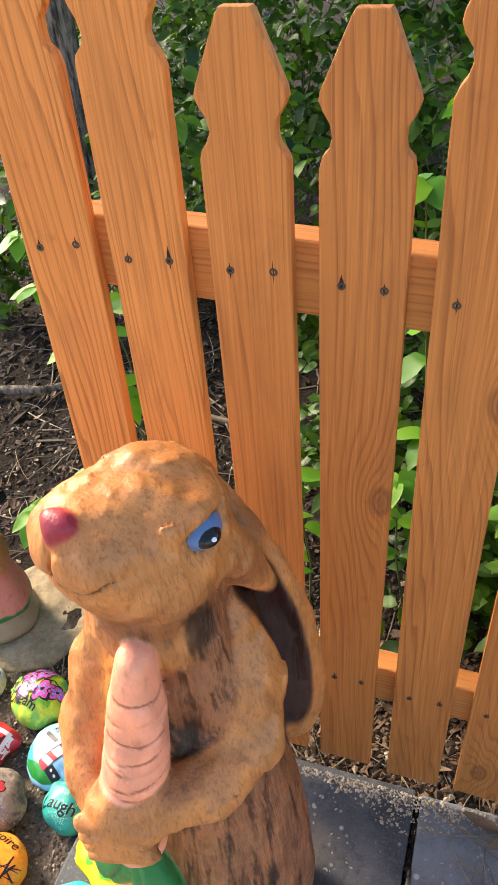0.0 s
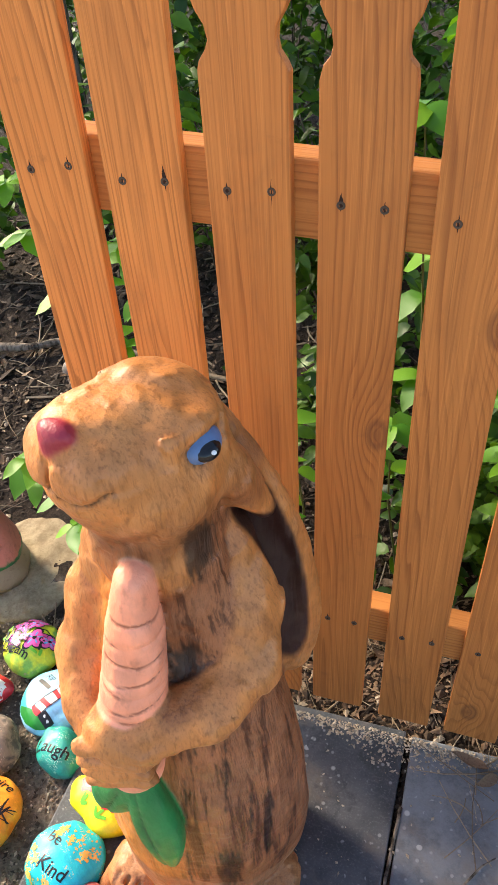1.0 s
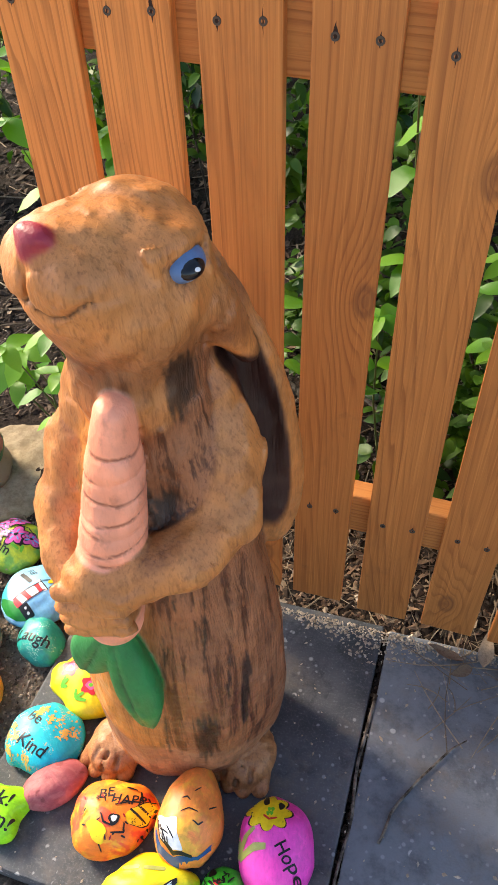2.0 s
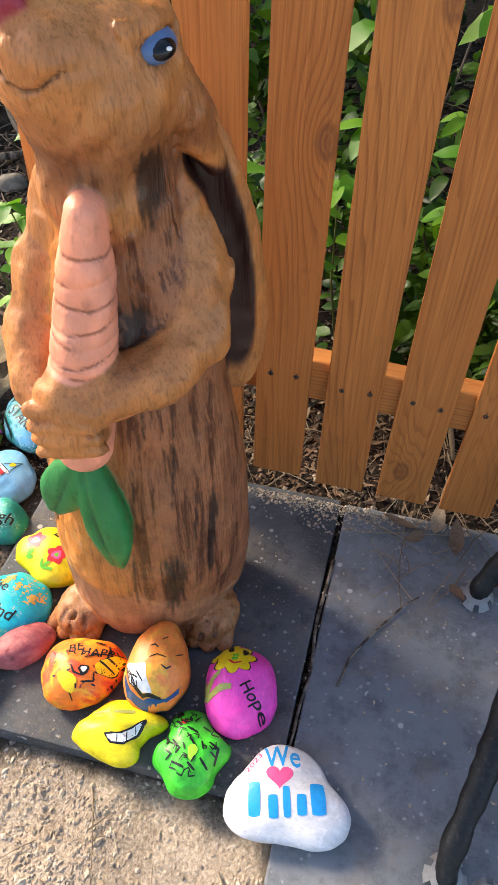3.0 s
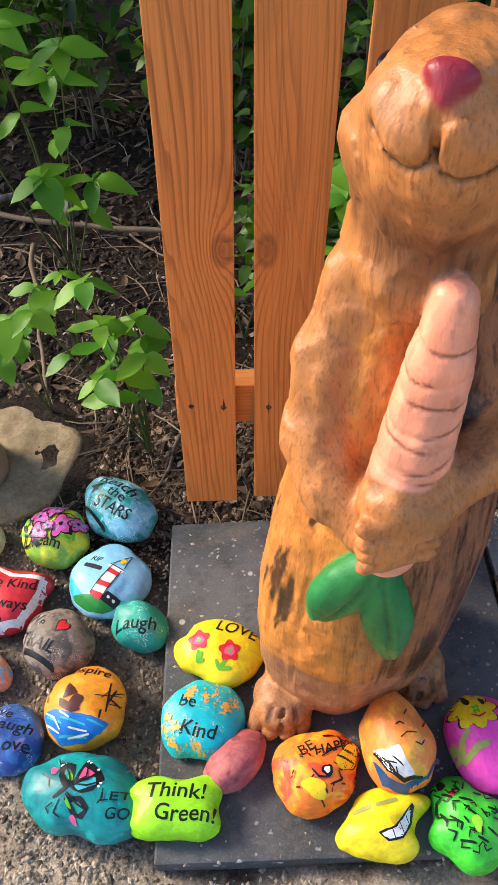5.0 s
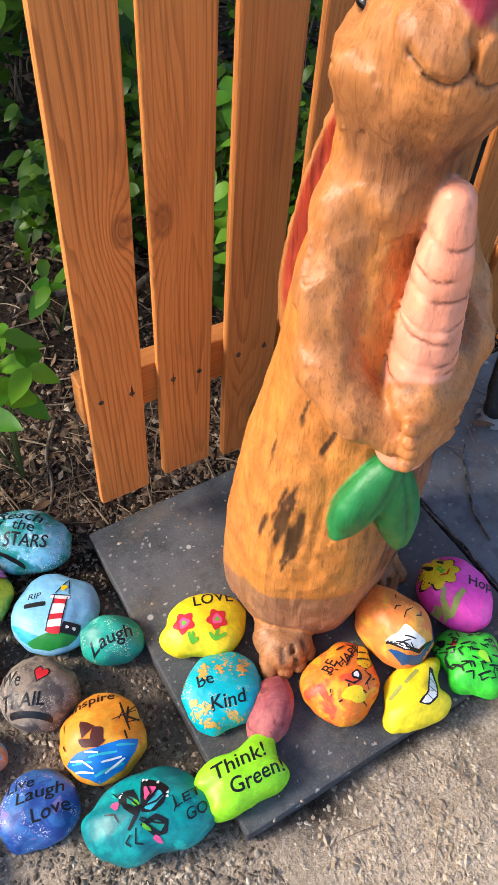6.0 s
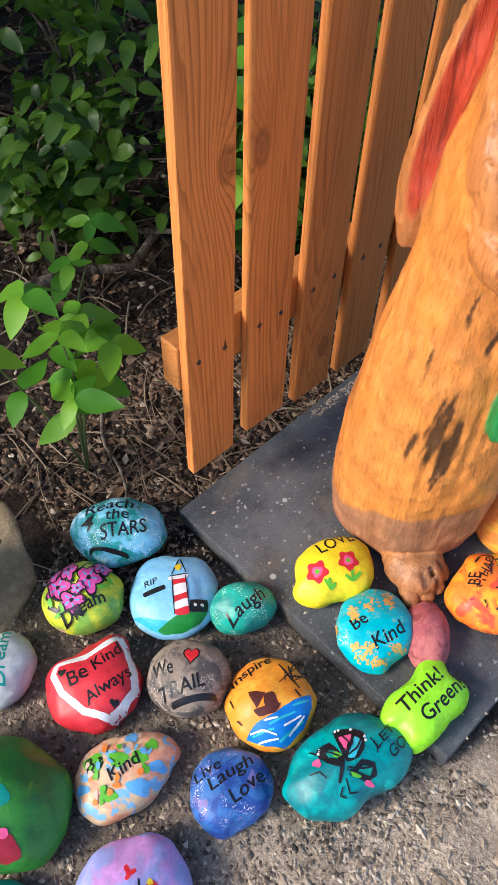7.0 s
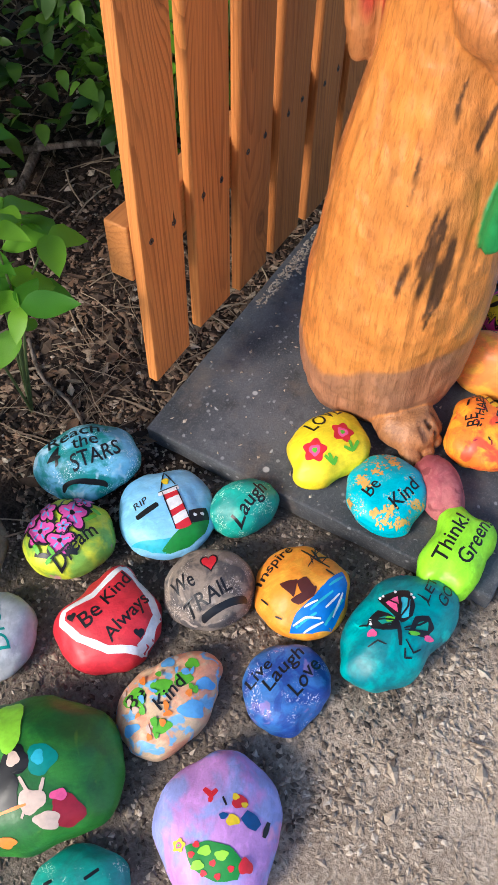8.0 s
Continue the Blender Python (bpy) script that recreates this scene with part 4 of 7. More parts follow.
    for s in (1, -1):
        for rad, off, slot, up in ((0.0225, 0.0, 1, 0.0), (0.0138, 0.0118, 2, 0.0015), (0.0024, 0.0242, 3, 0.0055)):
            if slot == 3 and s < 0:
                continue
            c = Vector(head_at(EYE_BACK[s] + 0.15 * off, s * (EYE_OUT[s] + off), EYE_UP + up))
            made = bmesh.ops.create_icosphere(bm, subdivisions=3, radius=rad, matrix=Matrix.Translation(c) @ Matrix.Diagonal((1, 1, 0.68, 1)))
            for v in made["verts"]:
                for fc in v.link_faces:
                    fc.material_index = slot
                    fc.smooth = True
    for v in bm.verts:
        f = (v.co - NOSE).dot(HEAD_F)
        up = min(1.0, max(0.0, (v.co.z - 0.925) / 0.06))
        k = min(1.0, max(0.0, (f + 0.085) / 0.085))
        k = k * k * (3 - 2 * k) * up
        low = min(1.0, max(0.0, (0.95 - v.co.z) / 0.35))
        v.co = settled(v.co + HEAD_F * 0.002 * k + Vector((0, 0, 0.017 * k)) + Vector((-0.009 + 0.010 * low, 0.008 + 0.011 * max(0.0, v.co.z) + 0.002 * low, 0)))
    bm.to_mesh(me)
    bm.free()
    ob = new("rabbit_statue", me)
    return tagged(ob, "tall carved wooden rabbit statue holding an orange carrot", "statue")


make_rabbit()


# ---- painted rocks ----
def rock_bm(L, W, H, seed, square=2.0, flat=0.55, lumps=0.06, shape=None):
    """A rounded stone, L by W by H, resting on z = 0."""
    bm = bmesh.new()
    bmesh.ops.create_icosphere(bm, subdivisions=5, radius=1.0)
    off = Vector((seed * 3.7, seed * 1.3, seed * 7.1))
    for v in bm.verts:
        n = v.co.normalized()
        p = 1.0 / (abs(n.x) ** square + abs(n.y) ** square + abs(n.z) ** 2.2) ** (1.0 / square)
        k = 1.0 + lumps * noise.noise(n * 1.4 + off) * 1.6 + lumps * 0.35 * noise.noise(n * 4.0 + off)
        q = n * p * k
        x, y, z = q.x, q.y, q.z
        if shape is not None:
            s = shape(math.atan2(y, x))
            x, y = x * s, y * s
        z = z if z > 0 else z * flat
        v.co = (x * L / 2, y * W / 2, z * H / (1 + flat))
    lo = min(v.co.z for v in bm.verts)
    for v in bm.verts:
        v.co.z -= lo
    return bm


def painted_rock(x, y, z, L, W, H, ang, size, material, label, seed, **kw):
    bm = rock_bm(L, W, H / size, seed, **kw)
    ob = thing("painted_rock", bm, material, label, "painted rock", "painted rocks round the statue", smooth=True)
    ob.matrix_basis = pose(x, y, z, 0, 0, ang) @ Matrix.Scale(size, 4)
    return ob


G = -0.032
P_STARS = paint_material("rock_aqua", (0.20, 0.52, 0.72), (0.015, 0.25, 0.24), (0.45, 0.68, 0.80), 22, speck=(0.7, 0.85, 0.9))
P_SKY = paint_material("rock_sky", (0.22, 0.52, 0.80), (0.28, 0.58, 0.84), None, 14)
P_TEAL = paint_material("rock_teal", (0.02, 0.36, 0.28), (0.03, 0.28, 0.24), None, 20, speck=(0.55, 0.75, 0.6))
P_DREAM = paint_material("rock_yellow_pink", (0.62, 0.66, 0.03), (0.22, 0.45, 0.06), (0.70, 0.22, 0.34), 16)
P_RED = paint_material("rock_red", (0.66, 0.030, 0.045), (0.58, 0.022, 0.035), None, 20)
P_STONE = paint_material("rock_bare", (0.27, 0.21, 0.165), (0.10, 0.085, 0.08), (0.42, 0.34, 0.28), 30, 0.8, speck=(0.5, 0.42, 0.36))
P_ORANGE = paint_material("rock_orange", (0.85, 0.28, 0.02), (0.90, 0.40, 0.04), None, 14)
P_BLUE = paint_material("rock_deep_blue", (0.02, 0.065, 0.30), (0.05, 0.17, 0.48), (0.20, 0.16, 0.42), 26, speck=(0.65, 0.6, 0.75))
P_PASTEL = paint_material("rock_pastel", (0.78, 0.34, 0.20), (0.72, 0.50, 0.30), (0.22, 0.48, 0.72), 30, cut3=(0.55, 0.60))
P_BFLY = paint_material("rock_turquoise", (0.004, 0.32, 0.32), (0.002, 0.17, 0.20), (0.02, 0.50, 0.45), 18)
P_LIME = paint_material("rock_lime", (0.33, 0.80, 0.015), (0.28, 0.72, 0.012), None, 12)
P_YELLOW = paint_material("rock_yellow", (0.86, 0.68, 0.012), (0.80, 0.60, 0.01), None, 12)
P_GOLD = paint_material("rock_cyan_gold", (0.003, 0.42, 0.52), (0.006, 0.48, 0.58), None, 20, speck=(0.75, 0.45, 0.12))
P_PINKST = paint_material("rock_dull_pink", (0.34, 0.075, 0.085), (0.42, 0.12, 0.12), (0.24, 0.05, 0.055), 34, 0.65)
P_BEE = paint_material("rock_fire", (0.88, 0.20, 0.02), (0.88, 0.38, 0.02), (0.75, 0.08, 0.03), 24, cut=(0.50, 0.62), cut3=(0.52, 0.62))
P_HOUSE = paint_material("rock_sunset", (0.88, 0.24, 0.05), (0.90, 0.42, 0.05), None, 16, cut=(0.48, 0.62))
P_PINK = paint_material("rock_magenta", (0.92, 0.075, 0.50), (0.88, 0.055, 0.44), None, 14)
P_FROG = paint_material("rock_green", (0.06, 0.62, 0.035), (0.04, 0.45, 0.03), None, 26)
P_WHITE = paint_material("rock_white", (0.72, 0.70, 0.71), (0.66, 0.64, 0.66), None, 12)
P_GREY = paint_material("rock_pale_grey", (0.52, 0.53, 0.54), (0.45, 0.46, 0.47), None, 12)
P_LEAFY = paint_material("rock_leaf_green", (0.018, 0.13, 0.022), (0.04, 0.22, 0.025), (0.22, 0.40, 0.03), 11, cut3=(0.58, 0.66))
P_PURPLE = paint_material("rock_lilac", (0.55, 0.27, 0.62), (0.30, 0.33, 0.68), (0.72, 0.32, 0.55), 15)
SEED = 3


def outline(*lobes_at):
    """Uneven outline: how far the stone reaches out towards a few headings (degrees, share)."""
    def reach(a):
        top = low = 0.0
        for deg, k in lobes_at:
            w = math.exp(15.0 * (math.cos(a - radians(deg)) - 1.0)) + 1e-6
            top += w * k
            low += w
        return top / low
    return reach


def apex_shape(a):
    return 1.0 + 0.13 * math.cos(3 * (a - radians(98))) + 0.05 * math.cos(a + radians(25))


ROCKS = {}
ROCK_ROWS = (
    ("stars", -0.099, 0.042, G, 0.175, 0.125, 0.100, -40, 0.959, P_STARS, "aqua and teal painted rock with black lettering", {}),
    ("lighthouse", -0.106, -0.112, G, 0.150, 0.150, 0.065, -48, 0.955, P_SKY, "sky-blue painted rock with a red lighthouse", {"square": 2.5}),
    ("laugh", -0.040, -0.210, G, 0.118, 0.090, 0.075, -28, 0.942, P_TEAL, "small teal rock with the word Laugh", {}),
    ("dream", -0.219, -0.014, G, 0.140, 0.130, 0.085, -44, 0.959, P_DREAM, "yellow and pink rock with painted flowers", {}),
    ("heart", -0.283, -0.147, G, 0.160, 0.155, 0.072, -50, 0.950, P_RED, "red painted rock with a white border stripe", {"shape": outline((-166, 1.12), (-135, 1.12), (-76, 1.04), (-37, 0.90), (-8, 0.86), (46, 0.76), (82, 1.12), (115, 0.82), (148, 0.72), (173, 1.20))}),
    ("trail", -0.180, -0.240, G, 0.142, 0.125, 0.088, -40, 0.934, P_STONE, "bare speckled grey stone with black lettering", {}),
    ("inspire", -0.120, -0.353, G, 0.150, 0.135, 0.080, -35, 0.928, P_ORANGE, "orange sunset rock with a ship and blue sea", {"shape": outline((-127, 1.00), (-89, 1.14), (-50, 1.02), (0, 1.04), (21, 0.90), (68, 1.06), (105, 1.06), (165, 0.94))}),
    ("livelove", -0.242, -0.400, G, 0.125, 0.120, 0.060, -45, 0.933, P_BLUE, "deep blue glittered rock with black lettering", {"shape": outline((-147, 1.08), (-114, 1.10), (-63, 0.92), (-7, 1.00), (54, 1.04), (108, 1.07), (159, 1.02))}),
    ("pastel", -0.338, -0.274, G, 0.160, 0.120, 0.065, -25, 0.943, P_PASTEL, "rock dabbed in pastel orange, blue and green", {"shape": outline((-131, 1.12), (-85, 1.03), (-40, 0.95), (17, 1.16), (50, 0.96), (100, 0.88), (145, 0.97), (177, 0.98))}),
    ("butterfly", -0.101, -0.495, G, 0.205, 0.145, 0.095, -22, 0.912, P_BFLY, "large turquoise rock with a black butterfly", {"shape": outline((-161, 1.10), (-119, 0.99), (-76, 0.76), (-45, 0.92), (-12, 1.01), (23, 1.02), (62, 1.00), (109, 0.92), (140, 0.90))}),
    ("think", 0.025, -0.516, 0.0, 0.148, 0.108, 0.058, 2, 0.928, P_LIME, "flat lime-green rock with black lettering", {"shape": outline((-171, 0.78), (-135, 1.00), (-80, 0.92), (-42, 1.32), (-5, 1.10), (26, 1.32), (70, 0.76), (111, 0.86), (138, 1.02))}),
    ("love", 0.098, -0.275, 0.0, 0.135, 0.120, 0.065, -31, 0.945, P_YELLOW, "yellow painted rock with two red flowers", {"shape": outline((-132, 1.16), (-88, 0.92), (-56, 1.08), (-5, 1.12), (42, 1.28), (75, 1.10), (110, 0.95), (157, 0.94))}),
    ("gold", 0.069, -0.390, 0.0, 0.135, 0.130, 0.060, -40, 0.937, P_GOLD, "cyan painted rock with gold flakes", {"shape": outline((-133, 0.98), (-100, 1.10), (-55, 0.95), (-26, 1.04), (32, 1.16), (70, 1.20), (110, 1.00), (166, 0.92))}),
    ("pink", 0.126, -0.454, 0.0, 0.122, 0.076, 0.052, 44, 0.937, P_PINKST, "unpainted dusty pink oval stone", {}),
    ("bee", 0.245, -0.478, 0.0, 0.135, 0.115, 0.075, 20, 0.939, P_BEE, "orange and yellow rock with a painted bee", {"shape": outline((-172, 1.02), (-134, 1.12), (-91, 1.08), (-36, 1.00), (26, 1.16), (82, 1.02), (118, 1.12))}),
    ("house", 0.369, -0.448, 0.0, 0.150, 0.108, 0.115, 95, 0.922, P_HOUSE, "pointed orange rock with a blue foot", {"shape": outline((-115, 1.10), (-69, 1.00), (-30, 0.98), (-3, 1.34), (32, 1.02), (70, 1.08), (125, 1.08), (172, 1.00))}),
    ("hope", 0.505, -0.447, 0.0, 0.155, 0.125, 0.090, 105, 0.930, P_PINK, "magenta rock with a yellow flower and lettering", {}),
    ("lemon", 0.335, -0.551, 0.0, 0.145, 0.095, 0.055, 20, 0.939, P_YELLOW, "yellow lemon-shaped rock with a white grin", {"shape": outline((-144, 0.90), (-115, 0.98), (-85, 1.26), (-36, 0.78), (12, 1.12), (44, 0.82), (88, 1.10), (130, 0.86), (170, 1.08))}),
    ("frog", 0.454, -0.557, 0.0, 0.125, 0.118, 0.055, 100, 0.936, P_FROG, "bright green lumpy rock with black scribbles", {"shape": outline((-140, 1.08), (-112, 0.86), (-82, 1.18), (-45, 0.88), (-9, 1.14), (25, 1.22), (55, 0.78), (100, 1.06), (135, 0.85), (168, 1.08))}),
    ("white", 0.607, -0.582, 0.0, 0.190, 0.150, 0.060, 2, 0.926, P_WHITE, "white painted rock with a pink heart", {"shape": apex_shape}),
    ("dreamw", -0.385, -0.017, G, 0.130, 0.110, 0.060, 34, 0.971, P_GREY, "pale grey rock with green lettering", {}),
    ("green", -0.494, -0.188, G, 0.215, 0.205, 0.110, -40, 0.932, P_LEAFY, "large dark green rock with painted blobs", {"shape": outline((-150, 0.98), (-90, 0.92), (-40, 1.02), (10, 1.04), (50, 0.94), (95, 0.92), (130, 1.26), (165, 1.0))}),
    ("purple", -0.431, -0.413, G, 0.190, 0.165, 0.080, 30, 0.923, P_PURPLE, "lilac rock with a small painted tree", {"shape": outline((-160, 1.05), (-110, 0.96), (-60, 1.00), (-15, 1.04), (30, 0.98), (75, 1.06), (120, 0.92), (160, 1.06))}),
    ("teal", -0.565, -0.304, G, 0.120, 0.090, 0.060, -50, 0.949, P_TEAL, "teal painted rock with black marks", {}),
)
for key, x, y, z, L, W, H, ang, size, material, label, kw in ROCK_ROWS:
    SEED += 1
    ROCKS[key] = painted_rock(x, y, z - 0.004, L, W, H, ang, size, material, label, SEED, **kw)


# ---- painting on the rocks ----
from mathutils.bvhtree import BVHTree
from mathutils.geometry import tessellate_polygon

PAINTS = {
    "ink": (0.008, 0.008, 0.011), "white": (0.80, 0.79, 0.80), "red": (0.62, 0.022, 0.035), "yellow": (0.85, 0.60, 0.015), "green": (0.018, 0.23, 0.035),
    "leafgreen": (0.13, 0.48, 0.03), "aqua": (0.05, 0.46, 0.58), "sea": (0.012, 0.18, 0.60), "brown": (0.085, 0.020, 0.016), "hotpink": (0.78, 0.10, 0.40), "pink": (0.80, 0.10, 0.28),
    "sky": (0.14, 0.42, 0.78), "teal": (0.01, 0.26, 0.22), "gold": (0.72, 0.40, 0.09), "deepblue": (0.010, 0.075, 0.24), "olive": (0.36, 0.36, 0.09), "lime": (0.32, 0.72, 0.04),
    "azure": (0.015, 0.32, 0.75), "cream": (0.68, 0.50, 0.40), "maroon": (0.32, 0.012, 0.03), "orange": (0.85, 0.24, 0.03),
}
PAINT_MATS = {k: flat_paint("paint_" + k, c, 0.42) for k, c in PAINTS.items()}
SKINS, LAYER = {}, {}


def skin(key):
    if key not in SKINS:
        bm = bmesh.new()
        bm.from_mesh(ROCKS[key].data)
        SKINS[key] = BVHTree.FromBMesh(bm)
        bm.free()
    LAYER[key] = LAYER.get(key, 0) + 1
    return SKINS[key]


def drape(key, colour, bm, name="painted_mark", limit=0.005):
    """Lay a flat shape onto a rock as a thin skin of paint."""
    tree = skin(key)
    off = 0.00035 + 0.00007 * LAYER[key]
    for _ in range(4):
        long = [e for e in bm.edges if e.calc_length() > limit]
        if not long:
            break
        bmesh.ops.subdivide_edges(bm, edges=long, cuts=1)
        bmesh.ops.triangulate(bm, faces=[f for f in bm.faces if len(f.verts) > 3])
    for v in bm.verts:
        x, y = v.co.x, v.co.y
        hit = tree.ray_cast(Vector((x, y, 0.5)), Vector((0, 0, -1)))
        if hit[0] is None or hit[1].z < 0.12:
            near = tree.find_nearest(Vector((x, y, 0.03)))
            hit = (near[0], near[1])
        v.co = hit[0] + hit[1] * off
    bmesh.ops.recalc_face_normals(bm, faces=bm.faces)
    up = sum((f.normal.z for f in bm.faces), 0.0)
    if up < 0:
        bmesh.ops.reverse_faces(bm, faces=bm.faces)
    return part(name, bm, PAINT_MATS[colour], ROCKS[key], "", True)


def poly_bm(points, bm=None):
    bm = bm or bmesh.new()
    pts = [Vector((p[0], p[1], 0)) for p in points]
    vs = [bm.verts.new(p) for p in pts]
    for tri in tessellate_polygon([pts]):
        if len(set(tri)) == 3:
            bm.faces.new([vs[i] for i in tri])
    return bm


def rounded(points, n=5):
    """A closed smooth outline through a few corners."""
    vs = [Vector((p[0], p[1])) for p in points]
    out = []
    for k in range(len(vs)):
        p0, p1, p2, p3 = vs[k - 1], vs[k], vs[(k + 1) % len(vs)], vs[(k + 2) % len(vs)]
        for j in range(n):
            t = j / n
            b = p1.lerp(p2, t)
            s = 0.5 * ((2 * p1) + (p2 - p0) * t + (2 * p0 - 5 * p1 + 4 * p2 - p3) * t * t + (3 * p1 - p0 - 3 * p2 + p3) * t ** 3)
            out.append(b.lerp(s, 0.35))
    return out


def patch(key, colour, *points):
    pts = rounded(points, 4)
    wob = [Vector((p.x + 0.0010 * noise.noise(Vector((p.x * 300, p.y * 300, 1))), p.y + 0.0010 * noise.noise(Vector((p.x * 300, p.y * 300, 9))))) for p in pts]
    return drape(key, colour, poly_bm(wob))


def stroke(key, colour, width, *points):
    """A brush stroke through a few points."""
    vs = [Vector((p[0], p[1], 0)) for p in points]
    line = []
    for k in range(len(vs) - 1):
        for j in range(5):
            line.append(vs[k].lerp(vs[k + 1], j / 5))
    line.append(vs[-1])
    bm = bmesh.new()
    rows = []
    closed = (vs[0] - vs[-1]).length < 0.003
    for k, p in enumerate(line):
        d = (line[min(k + 1, len(line) - 1)] - line[max(k - 1, 0)])
        d = d.normalized() if d.length > 1e-7 else Vector((1, 0, 0))
        f = k / (len(line) - 1)
        w = width * 0.5 * (1.0 if closed else 0.55 + 0.45 * math.sin(math.pi * (0.12 + 0.80 * f))) * (1 + 0.2 * noise.noise(Vector((p.x * 200, p.y * 200, 3))))
        s = Vector((-d.y, d.x, 0)) * w
        rows.append((bm.verts.new(p - s), bm.verts.new(p + s)))
    for a, b in zip(rows, rows[1:]):
        bm.faces.new((a[0], a[1], b[1], b[0]))
    return drape(key, colour, bm, "brush_stroke")


def ring_points(x, y, rx, ry, ang, radius, n=30):
    a = radians(ang)
    out = []
    for k in range(n):
        t = 2 * math.pi * k / n
        r = radius(t)
        u, v = rx * r * math.cos(t), ry * r * math.sin(t)
        out.append((x + u * math.cos(a) - v * math.sin(a), y + u * math.sin(a) + v * math.cos(a)))
    return out


def dab(key, colour, x, y, rx, ry, ang):
    return drape(key, colour, poly_bm(ring_points(x, y, rx, ry, ang, lambda t: 1 + 0.12 * math.sin(3 * t + x * 900) + 0.06 * math.sin(5 * t + y * 700), 22)))


def heart(key, colour, x, y, rx, ry, ang):
    a = radians(ang)
    pts = []
    for k in range(32):
        t = 2 * math.pi * k / 32
        u, v = rx * math.sin(t) ** 3, ry * (13 * math.cos(t) - 5 * math.cos(2 * t) - 2 * math.cos(3 * t) - math.cos(4 * t)) / 15
        pts.append((x + u * math.cos(a) - v * math.sin(a), y + u * math.sin(a) + v * math.cos(a)))
    return drape(key, colour, poly_bm(pts), "painted_heart")


def flower(key, colour, x, y, rx, ry, ang):
    """Pointed petals with a dark outline and a pale blue heart."""
    for c, k in (("ink", 1.12), (colour, 0.95)):
        drape(key, c, poly_bm(ring_points(x, y, rx * k, ry * k, ang, lambda t: 0.62 + 0.38 * abs(math.cos(2.5 * t)), 50)), "painted_flower")
    for j in range(5):
        t = 2 * math.pi * j / 5
        stroke(key, "sky", 0.0030, (x + rx * 0.2 * math.cos(t), y + ry * 0.2 * math.sin(t)), (x + rx * 0.62 * math.cos(t), y + ry * 0.62 * math.sin(t)))
    dab(key, "ink", x, y, rx * 0.16, ry * 0.16, ang)


def blossom(key, colour, x, y, rx, ry, ang):
    drape(key, colour, poly_bm(ring_points(x, y, rx, ry, ang, lambda t: 0.86 + 0.14 * math.cos(5 * t), 40)), "painted_flower")
    dab(key, "pink", x, y, rx * 0.45, ry * 0.45, ang)
    dab(key, "leafgreen", x, y, rx * 0.2, ry * 0.2, ang)


def petals(key, colour, x, y, rx, ry, ang):
    drape(key, colour, poly_bm(ring_points(x, y, rx, ry, ang, lambda t: 0.72 + 0.28 * abs(math.cos(4 * t)), 64)), "painted_flower")


def flecks(key, colour, x, y, rx, ry, ang):
    """Loose flakes of gold leaf, a cluster joined into one part."""
    rg = random.Random(int(abs(x) * 1e5) + 7)
    bm = bmesh.new()
    for k in range(26):
        u, v, s = rg.gauss(0, 0.5) * rx, rg.gauss(0, 0.5) * ry, rg.uniform(0.0012, 0.0032)
        poly_bm(ring_points(x + u, y + v, s, s * rg.uniform(0.5, 1), rg.uniform(0, 180), lambda t: 1 + 0.3 * math.sin(3 * t), 8), bm)
    ob = drape(key, colour, bm, "gold_leaf")
    ob["kind"] = "stuff"
    return ob


def bar(key, colour, x, y, ang, length, height):
    """Writing that cannot be read, or is a name: a plain stroke of its size."""
    a = radians(ang)
    c, s = math.cos(a), math.sin(a)
    box = [(0, 0), (length, 0), (length, height), (0, height)]
    return drape(key, colour, poly_bm(rounded([(x + u * c - v * s, y + u * s + v * c) for u, v in box], 4)), "plain_bar")


def lettering(key, colour, words, x, y, ang, length, height):
    """Hand-painted words from the built-in font, laid on the stone."""
    cu = bpy.data.curves.new("lettering", "FONT")
    cu.body = words
    cu.resolution_u = 3
    cu.offset = 0.010
    cu.shear = 0.12
    tmp = bpy.data.objects.new("lettering", cu)
    me = bpy.data.meshes.new_from_object(tmp)
    bpy.data.objects.remove(tmp)
    bm = bmesh.new()
    bm.from_mesh(me)
    bpy.data.meshes.remove(me)
    x0, x1 = min(v.co.x for v in bm.verts), max(v.co.x for v in bm.verts)
    height = max(min(height, 1.45 * length / max(1, len(words))), 0.55 * length / max(1, len(words)))
    a = radians(ang)
    c, s = math.cos(a), math.sin(a)
    for v in bm.verts:
        u, w = (v.co.x - x0) / (x1 - x0) * length, v.co.y / 0.70 * height
        w += 0.05 * height * math.sin(u / length * 9 + x * 300)
        v.co = (x + u * c - w * s, y + u * s + w * c, 0)
    return drape(key, colour, bm, "lettering", 0.004)


lettering("stars", "ink", "Reach", -0.0533, 0.0073, 5, 0.0875, 0.0539)
lettering("stars", "ink", "4", -0.0611, -0.0211, -7, 0.0235, 0.028)
lettering("stars", "ink", "the", -0.014, -0.0101, 4, 0.0408, 0.025)
lettering("stars", "ink", "STARS", -0.0228, -0.0415, 8, 0.0812, 0.0271)
bar("stars", "ink", -0.0475, -0.0489, -10, 0.0665, 0.0039)

